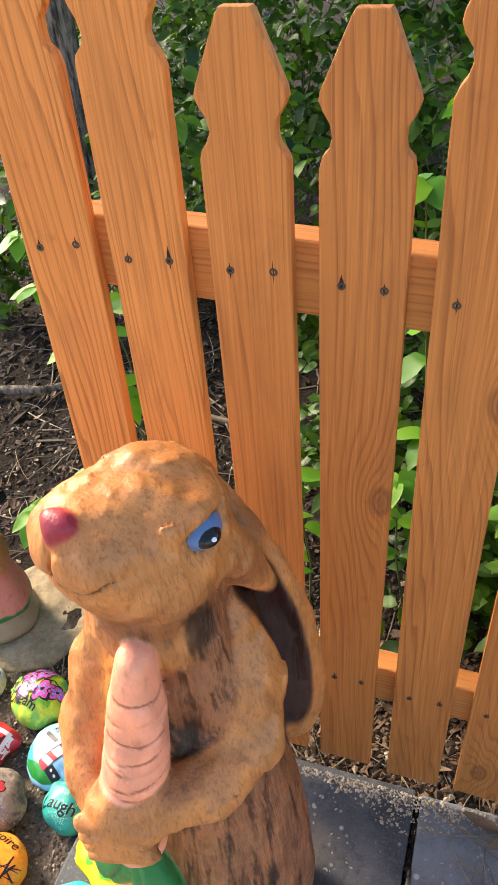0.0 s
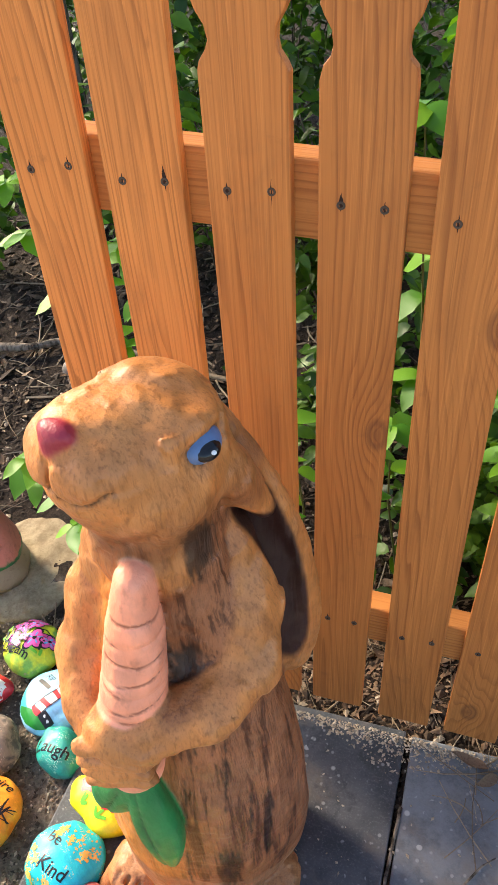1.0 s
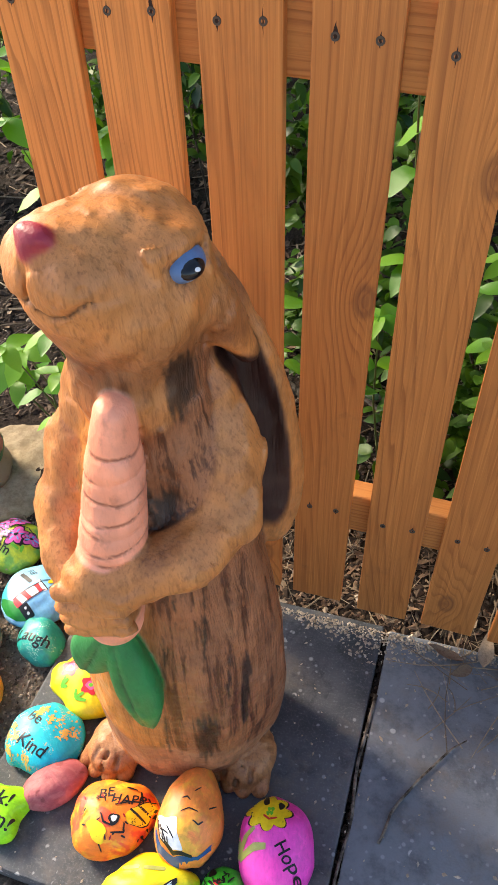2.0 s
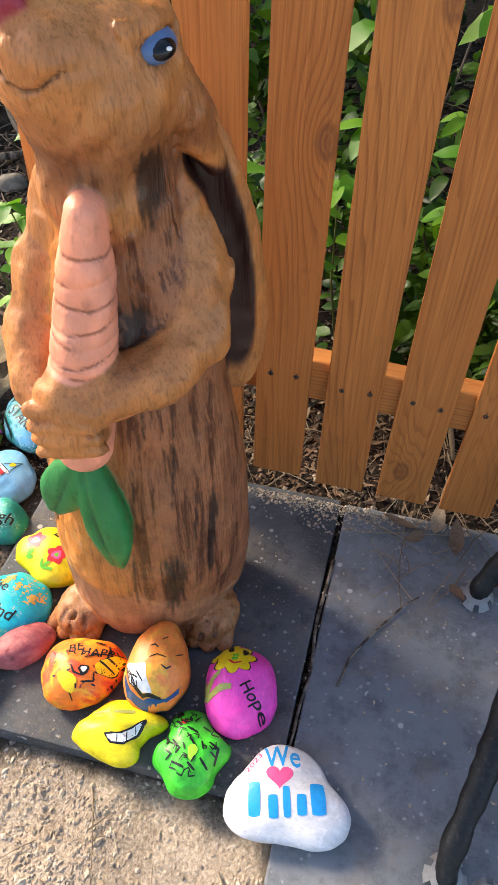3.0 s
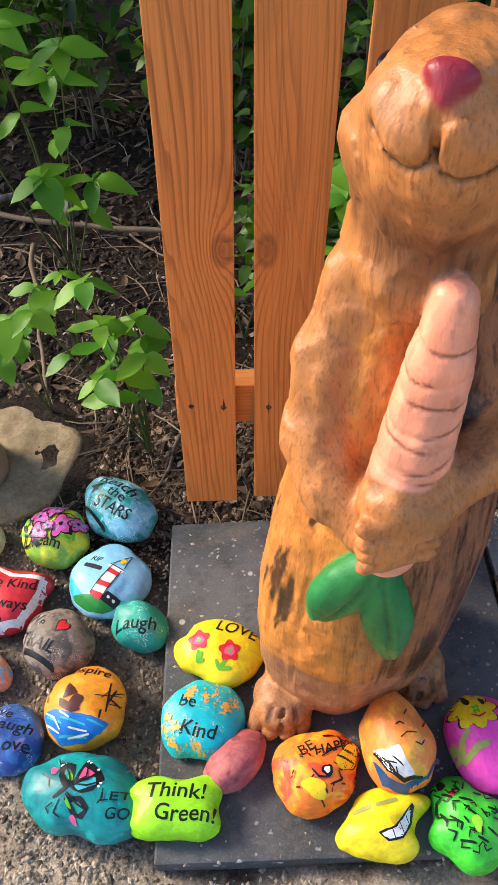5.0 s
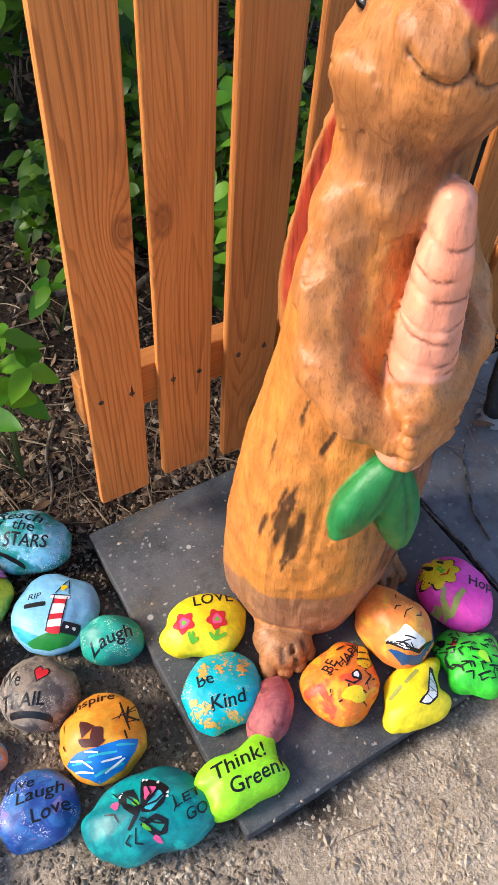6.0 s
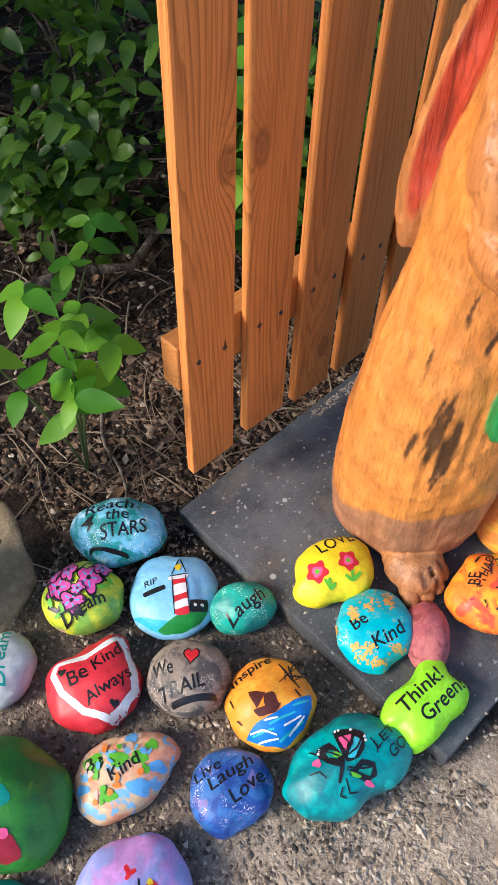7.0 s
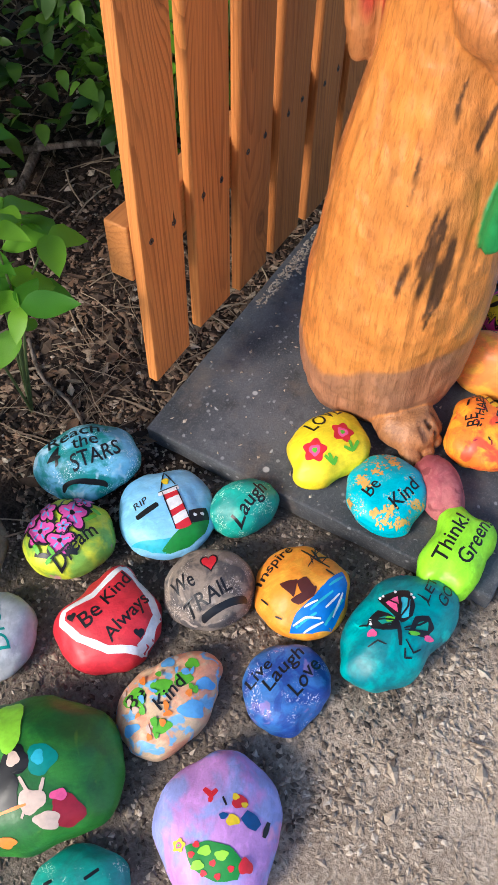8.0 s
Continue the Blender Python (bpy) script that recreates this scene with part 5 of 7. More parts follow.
lettering("lighthouse", "ink", "RIP", -0.0465, -0.0046, 22, 0.0245, 0.0147)
bar("lighthouse", "ink", -0.0437, -0.0221, 23, 0.0371, 0.0088)
patch("lighthouse", "aqua", (-0.0626, -0.0494), (-0.0154, -0.0575), (0.0116, -0.0593), (-0.0043, -0.0754), (-0.0307, -0.0691))
patch("lighthouse", "green", (-0.0154, -0.0714), (0.0159, -0.0497), (0.0635, -0.0342), (0.0537, -0.0552), (0.0265, -0.0714), (-0.0042, -0.0761))
patch("lighthouse", "red", (-0.0013, 0.0169), (0.0215, 0.0206), (0.0365, -0.0435), (0.0114, -0.0481))
patch("lighthouse", "white", (0.0029, -0), (0.0255, 0.0067), (0.0286, -0.0087), (0.0062, -0.019))
patch("lighthouse", "white", (0.0092, -0.0297), (0.0316, -0.0197), (0.0336, -0.0319), (0.0113, -0.0415))
patch("lighthouse", "white", (-0.0068, 0.0159), (0.0241, 0.025), (0.0253, 0.0167), (-0.0056, 0.0078))
stroke("lighthouse", "ink", 0.0024, (-0.0068, 0.0159), (0.0251, 0.0251))
stroke("lighthouse", "ink", 0.0024, (-0.0024, 0.02), (0.0053, 0.058), (0.0213, 0.027))
dab("lighthouse", "yellow", 0.0062, 0.0365, 0.0056, 0.007, 2)
patch("lighthouse", "ink", (0.0352, -0.023), (0.0615, -0.015), (0.0635, -0.0342), (0.0364, -0.0418))
dab("lighthouse", "white", 0.0434, -0.0287, 0.0028, 0.0026, 1)
dab("lighthouse", "white", 0.0543, -0.0265, 0.0029, 0.0027, 1)
stroke("lighthouse", "ink", 0.0019, (-0.0013, 0.0169), (0.0114, -0.0481))
stroke("lighthouse", "ink", 0.0019, (0.0215, 0.0206), (0.0365, -0.0435))

lettering("laugh", "ink", "Laugh", -0.0277, -0.039, 25, 0.0769, 0.0264)

flower("dream", "hotpink", -0.0344, -0.0003, 0.0239, 0.0237, 3)
flower("dream", "hotpink", 0.0173, 0.0135, 0.0221, 0.0301, 5)
flower("dream", "hotpink", -0.007, -0.0245, 0.0228, 0.021, 1)
lettering("dream", "ink", "Dream", -0.0158, -0.062, 33, 0.0764, 0.0199)
stroke("dream", "ink", 0.0066, (-0.0478, -0.0307), (-0.0251, -0.0427))
stroke("dream", "ink", 0.0066, (0.0314, 0.0252), (0.0443, 0.0121))
stroke("dream", "ink", 0.0067, (-0.0269, 0.03), (-0.0072, 0.006))
stroke("dream", "ink", 0.0065, (0.0013, -0.0412), (0.0139, -0.045))

stroke("heart", "white", 0.0103, (0.0185, 0.069), (-0.0265, 0.0261), (-0.0702, 0.0112), (-0.0729, -0.0053), (-0.0488, -0.0335), (-0.0084, -0.0565), (0.0328, -0.0612), (0.0486, -0.043), (0.0624, -0.0139), (0.0552, 0.0141), (0.0354, 0.0501), (0.0185, 0.069))
lettering("heart", "ink", "Be", -0.0368, -0.0244, 38, 0.0338, 0.0269)
lettering("heart", "ink", "Kind", -0.0037, 0.0053, 47, 0.0545, 0.0251)
lettering("heart", "ink", "Always", -0.0024, -0.0487, 44, 0.0812, 0.0202)
heart("heart", "ink", -0.0568, -0.0027, 0.0071, 0.007, 8)
heart("heart", "ink", 0.0367, -0.0396, 0.0073, 0.0069, 4)

lettering("trail", "ink", "We", -0.0538, -0.013, 9, 0.0332, 0.0249)
heart("trail", "ink", 0.0074, 0.0179, 0.0139, 0.0159, -7)
heart("trail", "red", 0.0074, 0.0179, 0.0113, 0.0128, -7)
lettering("trail", "ink", "TRAIL", -0.0435, -0.0476, 13, 0.0742, 0.0226)
bar("trail", "ink", -0.0245, -0.056, 7, 0.0665, 0.0082)

patch("inspire", "sea", (-0.045, -0.0533), (-0.0275, -0.0385), (0.0052, -0.0294), (0.0364, -0.0143), (0.0659, -0.0059), (0.0636, -0.0256), (0.0462, -0.0511), (0.0135, -0.0739), (-0.0163, -0.0687))
stroke("inspire", "aqua", 0.0037, (-0.035, -0.0532), (-0.0001, -0.0502))
stroke("inspire", "aqua", 0.0036, (-0.0073, -0.0439), (0.0365, -0.0307))
stroke("inspire", "aqua", 0.0037, (0.0053, -0.0667), (0.0479, -0.0428))
stroke("inspire", "aqua", 0.0037, (0.0342, -0.0223), (0.0619, -0.0148))
lettering("inspire", "ink", "Inspire", -0.0538, 0.0253, 25, 0.0754, 0.0198)
patch("inspire", "brown", (-0.0316, 0.0079), (-0.0057, 0.0027), (-0.0229, -0.0188))
patch("inspire", "brown", (-0.008, 0.0006), (0.0084, 0.0015), (0.012, -0.0207), (-0.0095, -0.0179))
patch("inspire", "brown", (-0.0275, -0.02), (0.0159, -0.0165), (0.0052, -0.0294), (-0.0199, -0.0314))
stroke("inspire", "ink", 0.0037, (0.0242, 0.05), (0.0502, 0.0049))
stroke("inspire", "ink", 0.0037, (0.039, 0.0458), (0.0426, 0.0159))
stroke("inspire", "ink", 0.0037, (0.0408, 0.0278), (0.0602, 0.0268))
stroke("inspire", "ink", 0.0037, (0.042, 0.0031), (0.0489, -0.01))

lettering("livelove", "ink", "Live", -0.0523, 0.0028, 32, 0.0455, 0.0202)
lettering("livelove", "ink", "Laugh", -0.0284, -0.0088, 33, 0.0757, 0.0191)
lettering("livelove", "ink", "Love", 0.0073, -0.0255, 40, 0.0596, 0.0198)

dab("pastel", "leafgreen", -0.0368, 0.0188, 0.0165, 0.0132, -17)
dab("pastel", "leafgreen", 0.0004, 0.0099, 0.0144, 0.0113, -20)
dab("pastel", "leafgreen", 0.0304, 0.0035, 0.0129, 0.0101, -21)
dab("pastel", "leafgreen", -0.0256, -0.0327, 0.0133, 0.0095, -21)
dab("pastel", "leafgreen", 0.0526, 0.0164, 0.0098, 0.0081, -21)
dab("pastel", "sky", 0.0195, -0.0359, 0.0173, 0.011, -21)
dab("pastel", "sky", -0.0609, -0.012, 0.0119, 0.007, -20)
dab("pastel", "sky", 0.0527, -0.0165, 0.013, 0.0081, -22)
dab("pastel", "sky", 0.0253, 0.0373, 0.0099, 0.0085, -18)
lettering("pastel", "ink", "Be", -0.0483, 0.0053, 11, 0.0283, 0.0248)
lettering("pastel", "ink", "Kind", -0.0164, -0.0175, 16, 0.0514, 0.022)

patch("butterfly", "ink", (-0.0104, 0.0434), (0.0193, 0.036), (0.0326, 0.0246), (0.0235, 0.0025), (0.0075, -0.0076), (-0.0114, -0.0054))
patch("butterfly", "pink", (-0.006, 0.0311), (0.0141, 0.0279), (-0.0052, 0.0083))
patch("butterfly", "aqua", (0.0162, 0.0231), (0.0238, 0.0126), (0.0026, -0.0046), (-0.0065, -0.0007))
patch("butterfly", "ink", (-0.0423, 0.029), (-0.0221, 0.0299), (-0.0134, 0.0081), (-0.022, -0.0099), (-0.0387, 0.0038), (-0.0468, 0.0173))
patch("butterfly", "teal", (-0.0329, 0.0205), (-0.021, 0.0157), (-0.0222, -0.0001), (-0.033, 0.0082))
patch("butterfly", "ink", (-0.0147, -0.0229), (0.0101, -0.0109), (0.0288, -0.021), (0.0247, -0.0373), (0.0058, -0.0391))
patch("butterfly", "teal", (-0.0071, -0.0253), (0.01, -0.0193), (0.0222, -0.0258), (0.014, -0.0343))
dab("butterfly", "leafgreen", -0.0199, 0.0087, 0.0069, 0.0042, -39)
dab("butterfly", "leafgreen", -0.0061, -0.0267, 0.0078, 0.0031, -38)
stroke("butterfly", "ink", 0.0059, (-0.0119, 0.005), (-0.0197, -0.0095), (-0.0328, -0.0273))
stroke("butterfly", "ink", 0.0025, (-0.0217, -0.0256), (-0.0236, -0.0451), (-0.0116, -0.0473))
stroke("butterfly", "ink", 0.0025, (-0.0689, -0.0008), (-0.0537, -0.003), (-0.0477, -0.0143))
dab("butterfly", "pink", 0.0553, 0.0602, 0.01, 0.0009, -104)
dab("butterfly", "pink", -0.0521, 0.0096, 0.0066, 0.006, -39)
dab("butterfly", "pink", 0.0094, -0.0421, 0.0076, 0.0039, -31)
dab("butterfly", "white", -0.0069, 0.0416, 0.0019, 0.0025, -42)
dab("butterfly", "white", -0.0015, 0.0408, 0.0019, 0.0025, -42)
dab("butterfly", "white", 0.0159, 0.0347, 0.002, 0.0025, -43)
dab("butterfly", "white", 0.0301, 0.0172, 0.002, 0.0024, -42)
dab("butterfly", "white", 0.0292, 0.0113, 0.0021, 0.0023, -42)
dab("butterfly", "white", -0.0407, 0.0251, 0.0019, 0.0021, -39)
dab("butterfly", "white", -0.0438, 0.0212, 0.0019, 0.0021, -38)
for wing in (((-0.0040, 0.0400), (0.0040, 0.0180), (-0.0090, 0.0020)), ((0.0180, 0.0330), (0.0080, 0.0150), (-0.0090, 0.0020)), ((0.0300, 0.0200), (0.0120, 0.0060), (-0.0090, 0.0010)), ((-0.0420, 0.0260), (-0.0260, 0.0140), (-0.0140, 0.0000)), ((-0.0440, 0.0140), (-0.0300, 0.0060), (-0.0160, -0.0040)),
             ((0.0260, -0.0250), (0.0080, -0.0220), (-0.0140, -0.0130)), ((0.0160, -0.0370), (0.0020, -0.0280), (-0.0150, -0.0150)), ((0.0370, 0.0120), (0.0420, -0.0010), (0.0380, -0.0120)), ((-0.0560, 0.0300), (-0.0480, 0.0220), (-0.0420, 0.0260)), ((-0.0300, -0.0330), (-0.0380, -0.0420), (-0.0300, -0.0480))):
    stroke("butterfly", "ink", 0.0026, *wing)
lettering("butterfly", "ink", "LET", 0.0406, -0.007, 25, 0.0481, 0.0125)
lettering("butterfly", "ink", "GO", 0.0588, -0.0255, 24, 0.0357, 0.0147)

lettering("think", "ink", "Think!", -0.0298, 0.0072, -5, 0.0928, 0.026)
lettering("think", "ink", "Green!", -0.0163, -0.0264, -5, 0.093, 0.026)

lettering("love", "ink", "LOVE", -0.0117, 0.018, 17, 0.0728, 0.0261)
blossom("love", "red", -0.0278, -0.0121, 0.0201, 0.0209, -20)
blossom("love", "red", 0.0294, -0.0035, 0.0191, 0.0204, -22)
stroke("love", "leafgreen", 0.0057, (-0.0189, -0.028), (-0.0126, -0.0449))
stroke("love", "leafgreen", 0.0057, (-0.002, -0.0365), (-0.0126, -0.0449))
stroke("love", "leafgreen", 0.0057, (-0.0109, -0.0274), (-0.0126, -0.0449))
stroke("love", "leafgreen", 0.0058, (0.0316, -0.0211), (0.0273, -0.0387))
stroke("love", "leafgreen", 0.0057, (0.0167, -0.0279), (0.0273, -0.0387))
stroke("love", "leafgreen", 0.0058, (0.0453, -0.0263), (0.0273, -0.0387))

lettering("gold", "ink", "Be", -0.0322, -0.011, 30, 0.0287, 0.0239)
lettering("gold", "ink", "Kind", -0.0014, -0.0436, 27, 0.0606, 0.0231)
flecks("gold", "gold", 0.0089, 0.0409, 0.0215, 0.0225, -20)
flecks("gold", "gold", -0.0281, -0.0467, 0.0171, 0.0118, -9)
flecks("gold", "gold", 0.0311, -0.04, 0.0151, 0.0079, -8)
flecks("gold", "gold", -0.0055, -0.0598, 0.0146, 0.0081, -7)
flecks("gold", "gold", -0.0306, 0.014, 0.0078, 0.0067, -14)

lettering("bee", "ink", "BE", -0.0154, 0.0161, 10, 0.0261, 0.0194)
lettering("bee", "ink", "HAPPY", 0.0049, 0.009, -4, 0.0696, 0.0152)
dab("bee", "ink", 0.0517, -0.0062, 0.0139, 0.0253, -51)
dab("bee", "yellow", 0.0517, -0.0062, 0.0127, 0.026, -56)
stroke("bee", "ink", 0.004, (0.0476, 0.0063), (0.0666, -0.0071))
stroke("bee", "ink", 0.004, (0.0359, -0.0003), (0.0586, -0.0165))
dab("bee", "ink", 0.0112, -0.0174, 0.0088, 0.0089, -51)
dab("bee", "white", 0.0113, -0.0162, 0.0048, 0.0049, -51)
stroke("bee", "ink", 0.0031, (0.0721, 0.0002), (0.0758, 0.0065))
stroke("bee", "ink", 0.003, (0.0507, 0.029), (0.0557, 0.0085))
stroke("bee", "ink", 0.003, (-0.0197, -0.0282), (-0.0102, -0.0554))
dab("bee", "yellow", -0.0163, -0.0315, 0.0193, 0.0116, -47)
dab("bee", "ink", 0.0598, -0.0233, 0.0009, 0.002, -31)
dab("bee", "ink", 0.0521, -0.0344, 0.0017, 0.0028, -36)
dab("bee", "ink", 0.0463, -0.0404, 0.0006, 0.0023, -31)
dab("bee", "ink", 0.0693, -0.0066, 0.0005, 0.0026, -47)

patch("house", "deepblue", (-0.0307, 0.0489), (-0.059, 0.0305), (-0.0688, 0.0069), (-0.0618, -0.0296), (-0.0321, -0.0536), (-0.0409, -0.0504), (-0.0682, -0.0282), (-0.0757, 0.0053), (-0.0622, 0.0387))
patch("house", "white", (-0.0199, 0.046), (-0.0269, 0.028), (-0.0247, 0.0099), (-0.0461, 0.0038), (-0.0626, -0.0085), (-0.0628, 0.0122), (-0.0515, 0.0313))
stroke("house", "ink", 0.004, (-0.0226, 0.0459), (-0.0515, 0.0313), (-0.0661, 0.0074), (-0.0639, -0.0222))
stroke("house", "ink", 0.0025, (0.0052, 0.0087), (0.0085, 0.0014), (0.0043, -0.0052))
stroke("house", "ink", 0.0025, (-0.0232, -0.0158), (-0.0266, -0.0254), (-0.0202, -0.0318))
stroke("house", "ink", 0.002, (-0.0382, 0.0231), (-0.0522, 0.0088))
stroke("house", "ink", 0.002, (-0.0343, 0.0366), (-0.0548, 0.0221))

petals("hope", "ink", 0.0401, 0.0109, 0.0412, 0.0352, -96)
petals("hope", "yellow", 0.0401, 0.0109, 0.0381, 0.0349, -95)
dab("hope", "leafgreen", 0.0426, 0.0099, 0.0028, 0.0039, -91)
dab("hope", "leafgreen", 0.0353, 0.0063, 0.0028, 0.0036, -91)
dab("hope", "leafgreen", 0.0351, 0.0119, 0.0028, 0.0037, -91)
dab("hope", "leafgreen", 0.0426, 0.0042, 0.0029, 0.0039, -91)
dab("hope", "ink", 0.0594, 0.0144, 0.0048, 0.0105, -92)
dab("hope", "ink", 0.05, -0.0095, 0.0051, 0.0071, -92)
stroke("hope", "red", 0.0035, (0.0319, 0.0195), (0.0247, 0.0102), (0.0278, -0.0031))
stroke("hope", "olive", 0.0089, (0.0134, 0.0326), (0.004, 0.0464), (-0.0154, 0.0545), (-0.0208, 0.0601))
stroke("hope", "olive", 0.012, (-0.0252, 0.0553), (-0.0153, 0.0324), (-0.0155, 0.014))
stroke("hope", "olive", 0.0091, (0.0095, 0.0597), (-0.0103, 0.0588))
lettering("hope", "ink", "Hope", -0.0156, 0.0021, -143, 0.0577, 0.0236)

patch("lemon", "ink", (-0.0172, -0.0135), (0.0092, -0.0148), (0.0488, 0.0047), (0.0503, -0.0014), (0.0369, -0.0194), (0.0144, -0.0333), (-0.0077, -0.0295))
patch("lemon", "white", (-0.0133, -0.0167), (0.0105, -0.0175), (0.0438, -0.0001), (0.0345, -0.017), (0.0141, -0.0301), (-0.0054, -0.0269))
stroke("lemon", "ink", 0.0015, (0.0042, -0.0167), (0.0032, -0.0293))
stroke("lemon", "ink", 0.0015, (0.0192, -0.0129), (0.0183, -0.0282))
stroke("lemon", "ink", 0.0015, (0.0328, -0.0068), (0.0324, -0.0177))
bar("lemon", "olive", -0.0379, 0.0225, -4, 0.0276, 0.0062)
bar("lemon", "olive", -0.0016, 0.0182, -6, 0.0324, 0.0058)

stroke("frog", "ink", 0.004, (0.0454, 0.0256), (0.0352, 0.014))
stroke("frog", "ink", 0.004, (0.0124, 0.0268), (-0.0022, 0.0136), (-0.0104, 0.0188))
stroke("frog", "ink", 0.004, (0.0112, -0.033), (0.0038, -0.0481), (-0.0193, -0.043))
stroke("frog", "ink", 0.004, (0.0329, 0.0053), (0.0242, -0.0137))
stroke("frog", "ink", 0.004, (0.0146, -0.0014), (0.0016, -0.0134))
stroke("frog", "ink", 0.0041, (0.0276, -0.0459), (0.0163, -0.0638))
stroke("frog", "ink", 0.004, (-0.022, 0.024), (-0.0313, 0.0032))
stroke("frog", "ink", 0.004, (-0.015, -0.0206), (-0.0297, -0.0334))
stroke("frog", "ink", 0.0041, (0.0534, 0.004), (0.0427, -0.0007))
stroke("frog", "ink", 0.004, (0.02, 0.0367), (0.0036, 0.0331))
stroke("frog", "ink", 0.004, (-0.0233, -0.0019), (-0.0335, -0.0143))
dab("frog", "red", 0.0418, 0.0114, 0.0063, 0.0041, -98)
dab("frog", "ink", 0.0576, 0.0212, 0.0061, 0.0072, -100)
dab("frog", "lime", -0.007, -0.0079, 0.0072, 0.012, -96)

lettering("white", "azure", "We", -0.033, 0.0261, 18, 0.0545, 0.0387)
heart("white", "pink", -0.0109, 0.019, 0.0214, 0.0182, 10)
bar("white", "azure", -0.0464, -0.046, 12, 0.0172, 0.0456)
bar("white", "azure", -0.0154, -0.0425, 14, 0.0139, 0.0298)
bar("white", "azure", 0.0062, -0.0355, 14, 0.0105, 0.0398)
bar("white", "azure", 0.0261, -0.029, 13, 0.0138, 0.0268)
bar("white", "azure", 0.048, -0.0238, 15, 0.0212, 0.043)
lettering("white", "pink", "2023", -0.0615, 0.0166, 58, 0.0359, 0.0086)

lettering("dreamw", "teal", "Dream", -0.0301, -0.0287, 19, 0.0947, 0.0213)

dab("green", "ink", -0.01, 0.0028, 0.019, 0.0177, -6)
dab("green", "teal", 0.0226, -0.0059, 0.0177, 0.0188, -7)
dab("green", "cream", -0.0111, 0.0052, 0.0083, 0.0094, -6)
dab("green", "aqua", 0.019, -0.003, 0.0073, 0.0092, -8)
dab("green", "cream", 0.001, -0.0479, 0.0169, 0.0131, -10)
dab("green", "maroon", 0.0374, -0.0684, 0.0188, 0.0177, -11)
dab("green", "cream", 0.013, -0.0722, 0.015, 0.0093, -11)
dab("green", "ink", -0.0293, -0.0269, 0.0205, 0.0213, -8)
dab("green", "orange", -0.0406, -0.0776, 0.011, 0.0055, -15)
stroke("green", "cream", 0.0046, (-0.0073, -0.0176), (0.0008, -0.0418), (-0.0148, -0.0618))
stroke("green", "cream", 0.0046, (0.0209, -0.028), (0.0115, -0.0445))
stroke("green", "orange", 0.0039, (-0.04, -0.0481), (-0.0059, -0.0491))
dab("green", "pink", 0.0332, -0.0507, 0.0102, 0.0061, -10)
dab("green", "lime", -0.0144, 0.0518, 0.0202, 0.0358, 0)

stroke("purple", "red", 0.007, (0.0395, 0.0182), (0.0312, 0.0076), (0.0386, 0.0012))
stroke("purple", "red", 0.0062, (0.0312, 0.0076), (0.023, 0.0096))
stroke("purple", "ink", 0.0031, (0.0297, -0.0066), (0.0196, -0.0116))
dab("purple", "red", 0.0243, -0.0282, 0.01, 0.0079, -86)
dab("purple", "yellow", 0.0302, -0.0227, 0.0043, 0.004, -86)
dab("purple", "yellow", 0.0211, -0.0341, 0.0043, 0.0033, -86)
stroke("purple", "deepblue", 0.0171, (0.0105, -0.0334), (-0.0037, -0.0514))
dab("purple", "yellow", 0.0031, -0.0199, 0.0084, 0.0063, -85)
stroke("purple", "ink", 0.0063, (0.0034, -0.064), (-0.0139, -0.0578))
dab("purple", "deepblue", 0.0077, -0.0084, 0.0055, 0.0038, -85)
patch("purple", "green", (-0.0258, 0.0373), (-0.0197, 0.0095), (-0.0251, -0.0168), (-0.0413, -0.0333), (-0.059, -0.027), (-0.0623, -0.0004), (-0.0488, 0.0279))
blossom("purple", "yellow", -0.0244, 0.0457, 0.0088, 0.008, -83)
dab("purple", "red", -0.0237, 0.024, 0.0041, 0.0036, -84)
dab("purple", "red", -0.0343, 0.0296, 0.004, 0.0036, -84)
dab("purple", "red", -0.0431, 0.003, 0.004, 0.0035, -84)
dab("purple", "red", -0.0484, -0.019, 0.004, 0.0034, -84)
dab("purple", "red", -0.0565, -0.0031, 0.004, 0.0034, -84)
dab("purple", "red", -0.0536, 0.014, 0.004, 0.0035, -84)
dab("purple", "lime", -0.0302, 0.0131, 0.0081, 0.0054, -84)
dab("purple", "lime", -0.0348, -0.0076, 0.0081, 0.0053, -84)
dab("purple", "lime", -0.0455, 0.0216, 0.008, 0.0052, -84)
dab("purple", "red", -0.0456, -0.0358, 0.0083, 0.0081, -85)

bar("teal", "ink", 0.0149, 0.0016, 26, 0.0179, 0.0038)
bar("teal", "ink", -0.0349, 0.0031, 13, 0.0104, 0.004)

flower("dream", "hotpink", -0.0484, 0.0272, 0.0174, 0.017, 3)
flower("dream", "hotpink", -0.0194, 0.03, 0.0142, 0.0235, 10)
flower("dream", "hotpink", 0.0018, -0.0057, 0.0131, 0.0115, 0)
flower("dream", "hotpink", 0.0327, 0.0373, 0.0137, 0.0197, 16)
stroke("dream", "leafgreen", 0.0057, (-0.0327, -0.0474), (-0.0215, -0.0416))
stroke("dream", "leafgreen", 0.0056, (-0.018, -0.0419), (-0.0247, -0.0286))
stroke("dream", "leafgreen", 0.0056, (0.0328, -0.0021), (0.0477, 0.0061))
stroke("dream", "leafgreen", 0.0057, (0.0442, 0.0174), (0.0526, 0.0079))
stroke("dream", "leafgreen", 0.0057, (-0.0448, -0.0193), (-0.0393, -0.0327))
stroke("dream", "ink", 0.0029, (-0.0524, 0.0089), (-0.043, -0.017), (-0.0265, -0.0267))
stroke("dream", "ink", 0.0028, (0.0011, 0.0245), (0.0064, 0.0403), (0.0248, 0.0459))
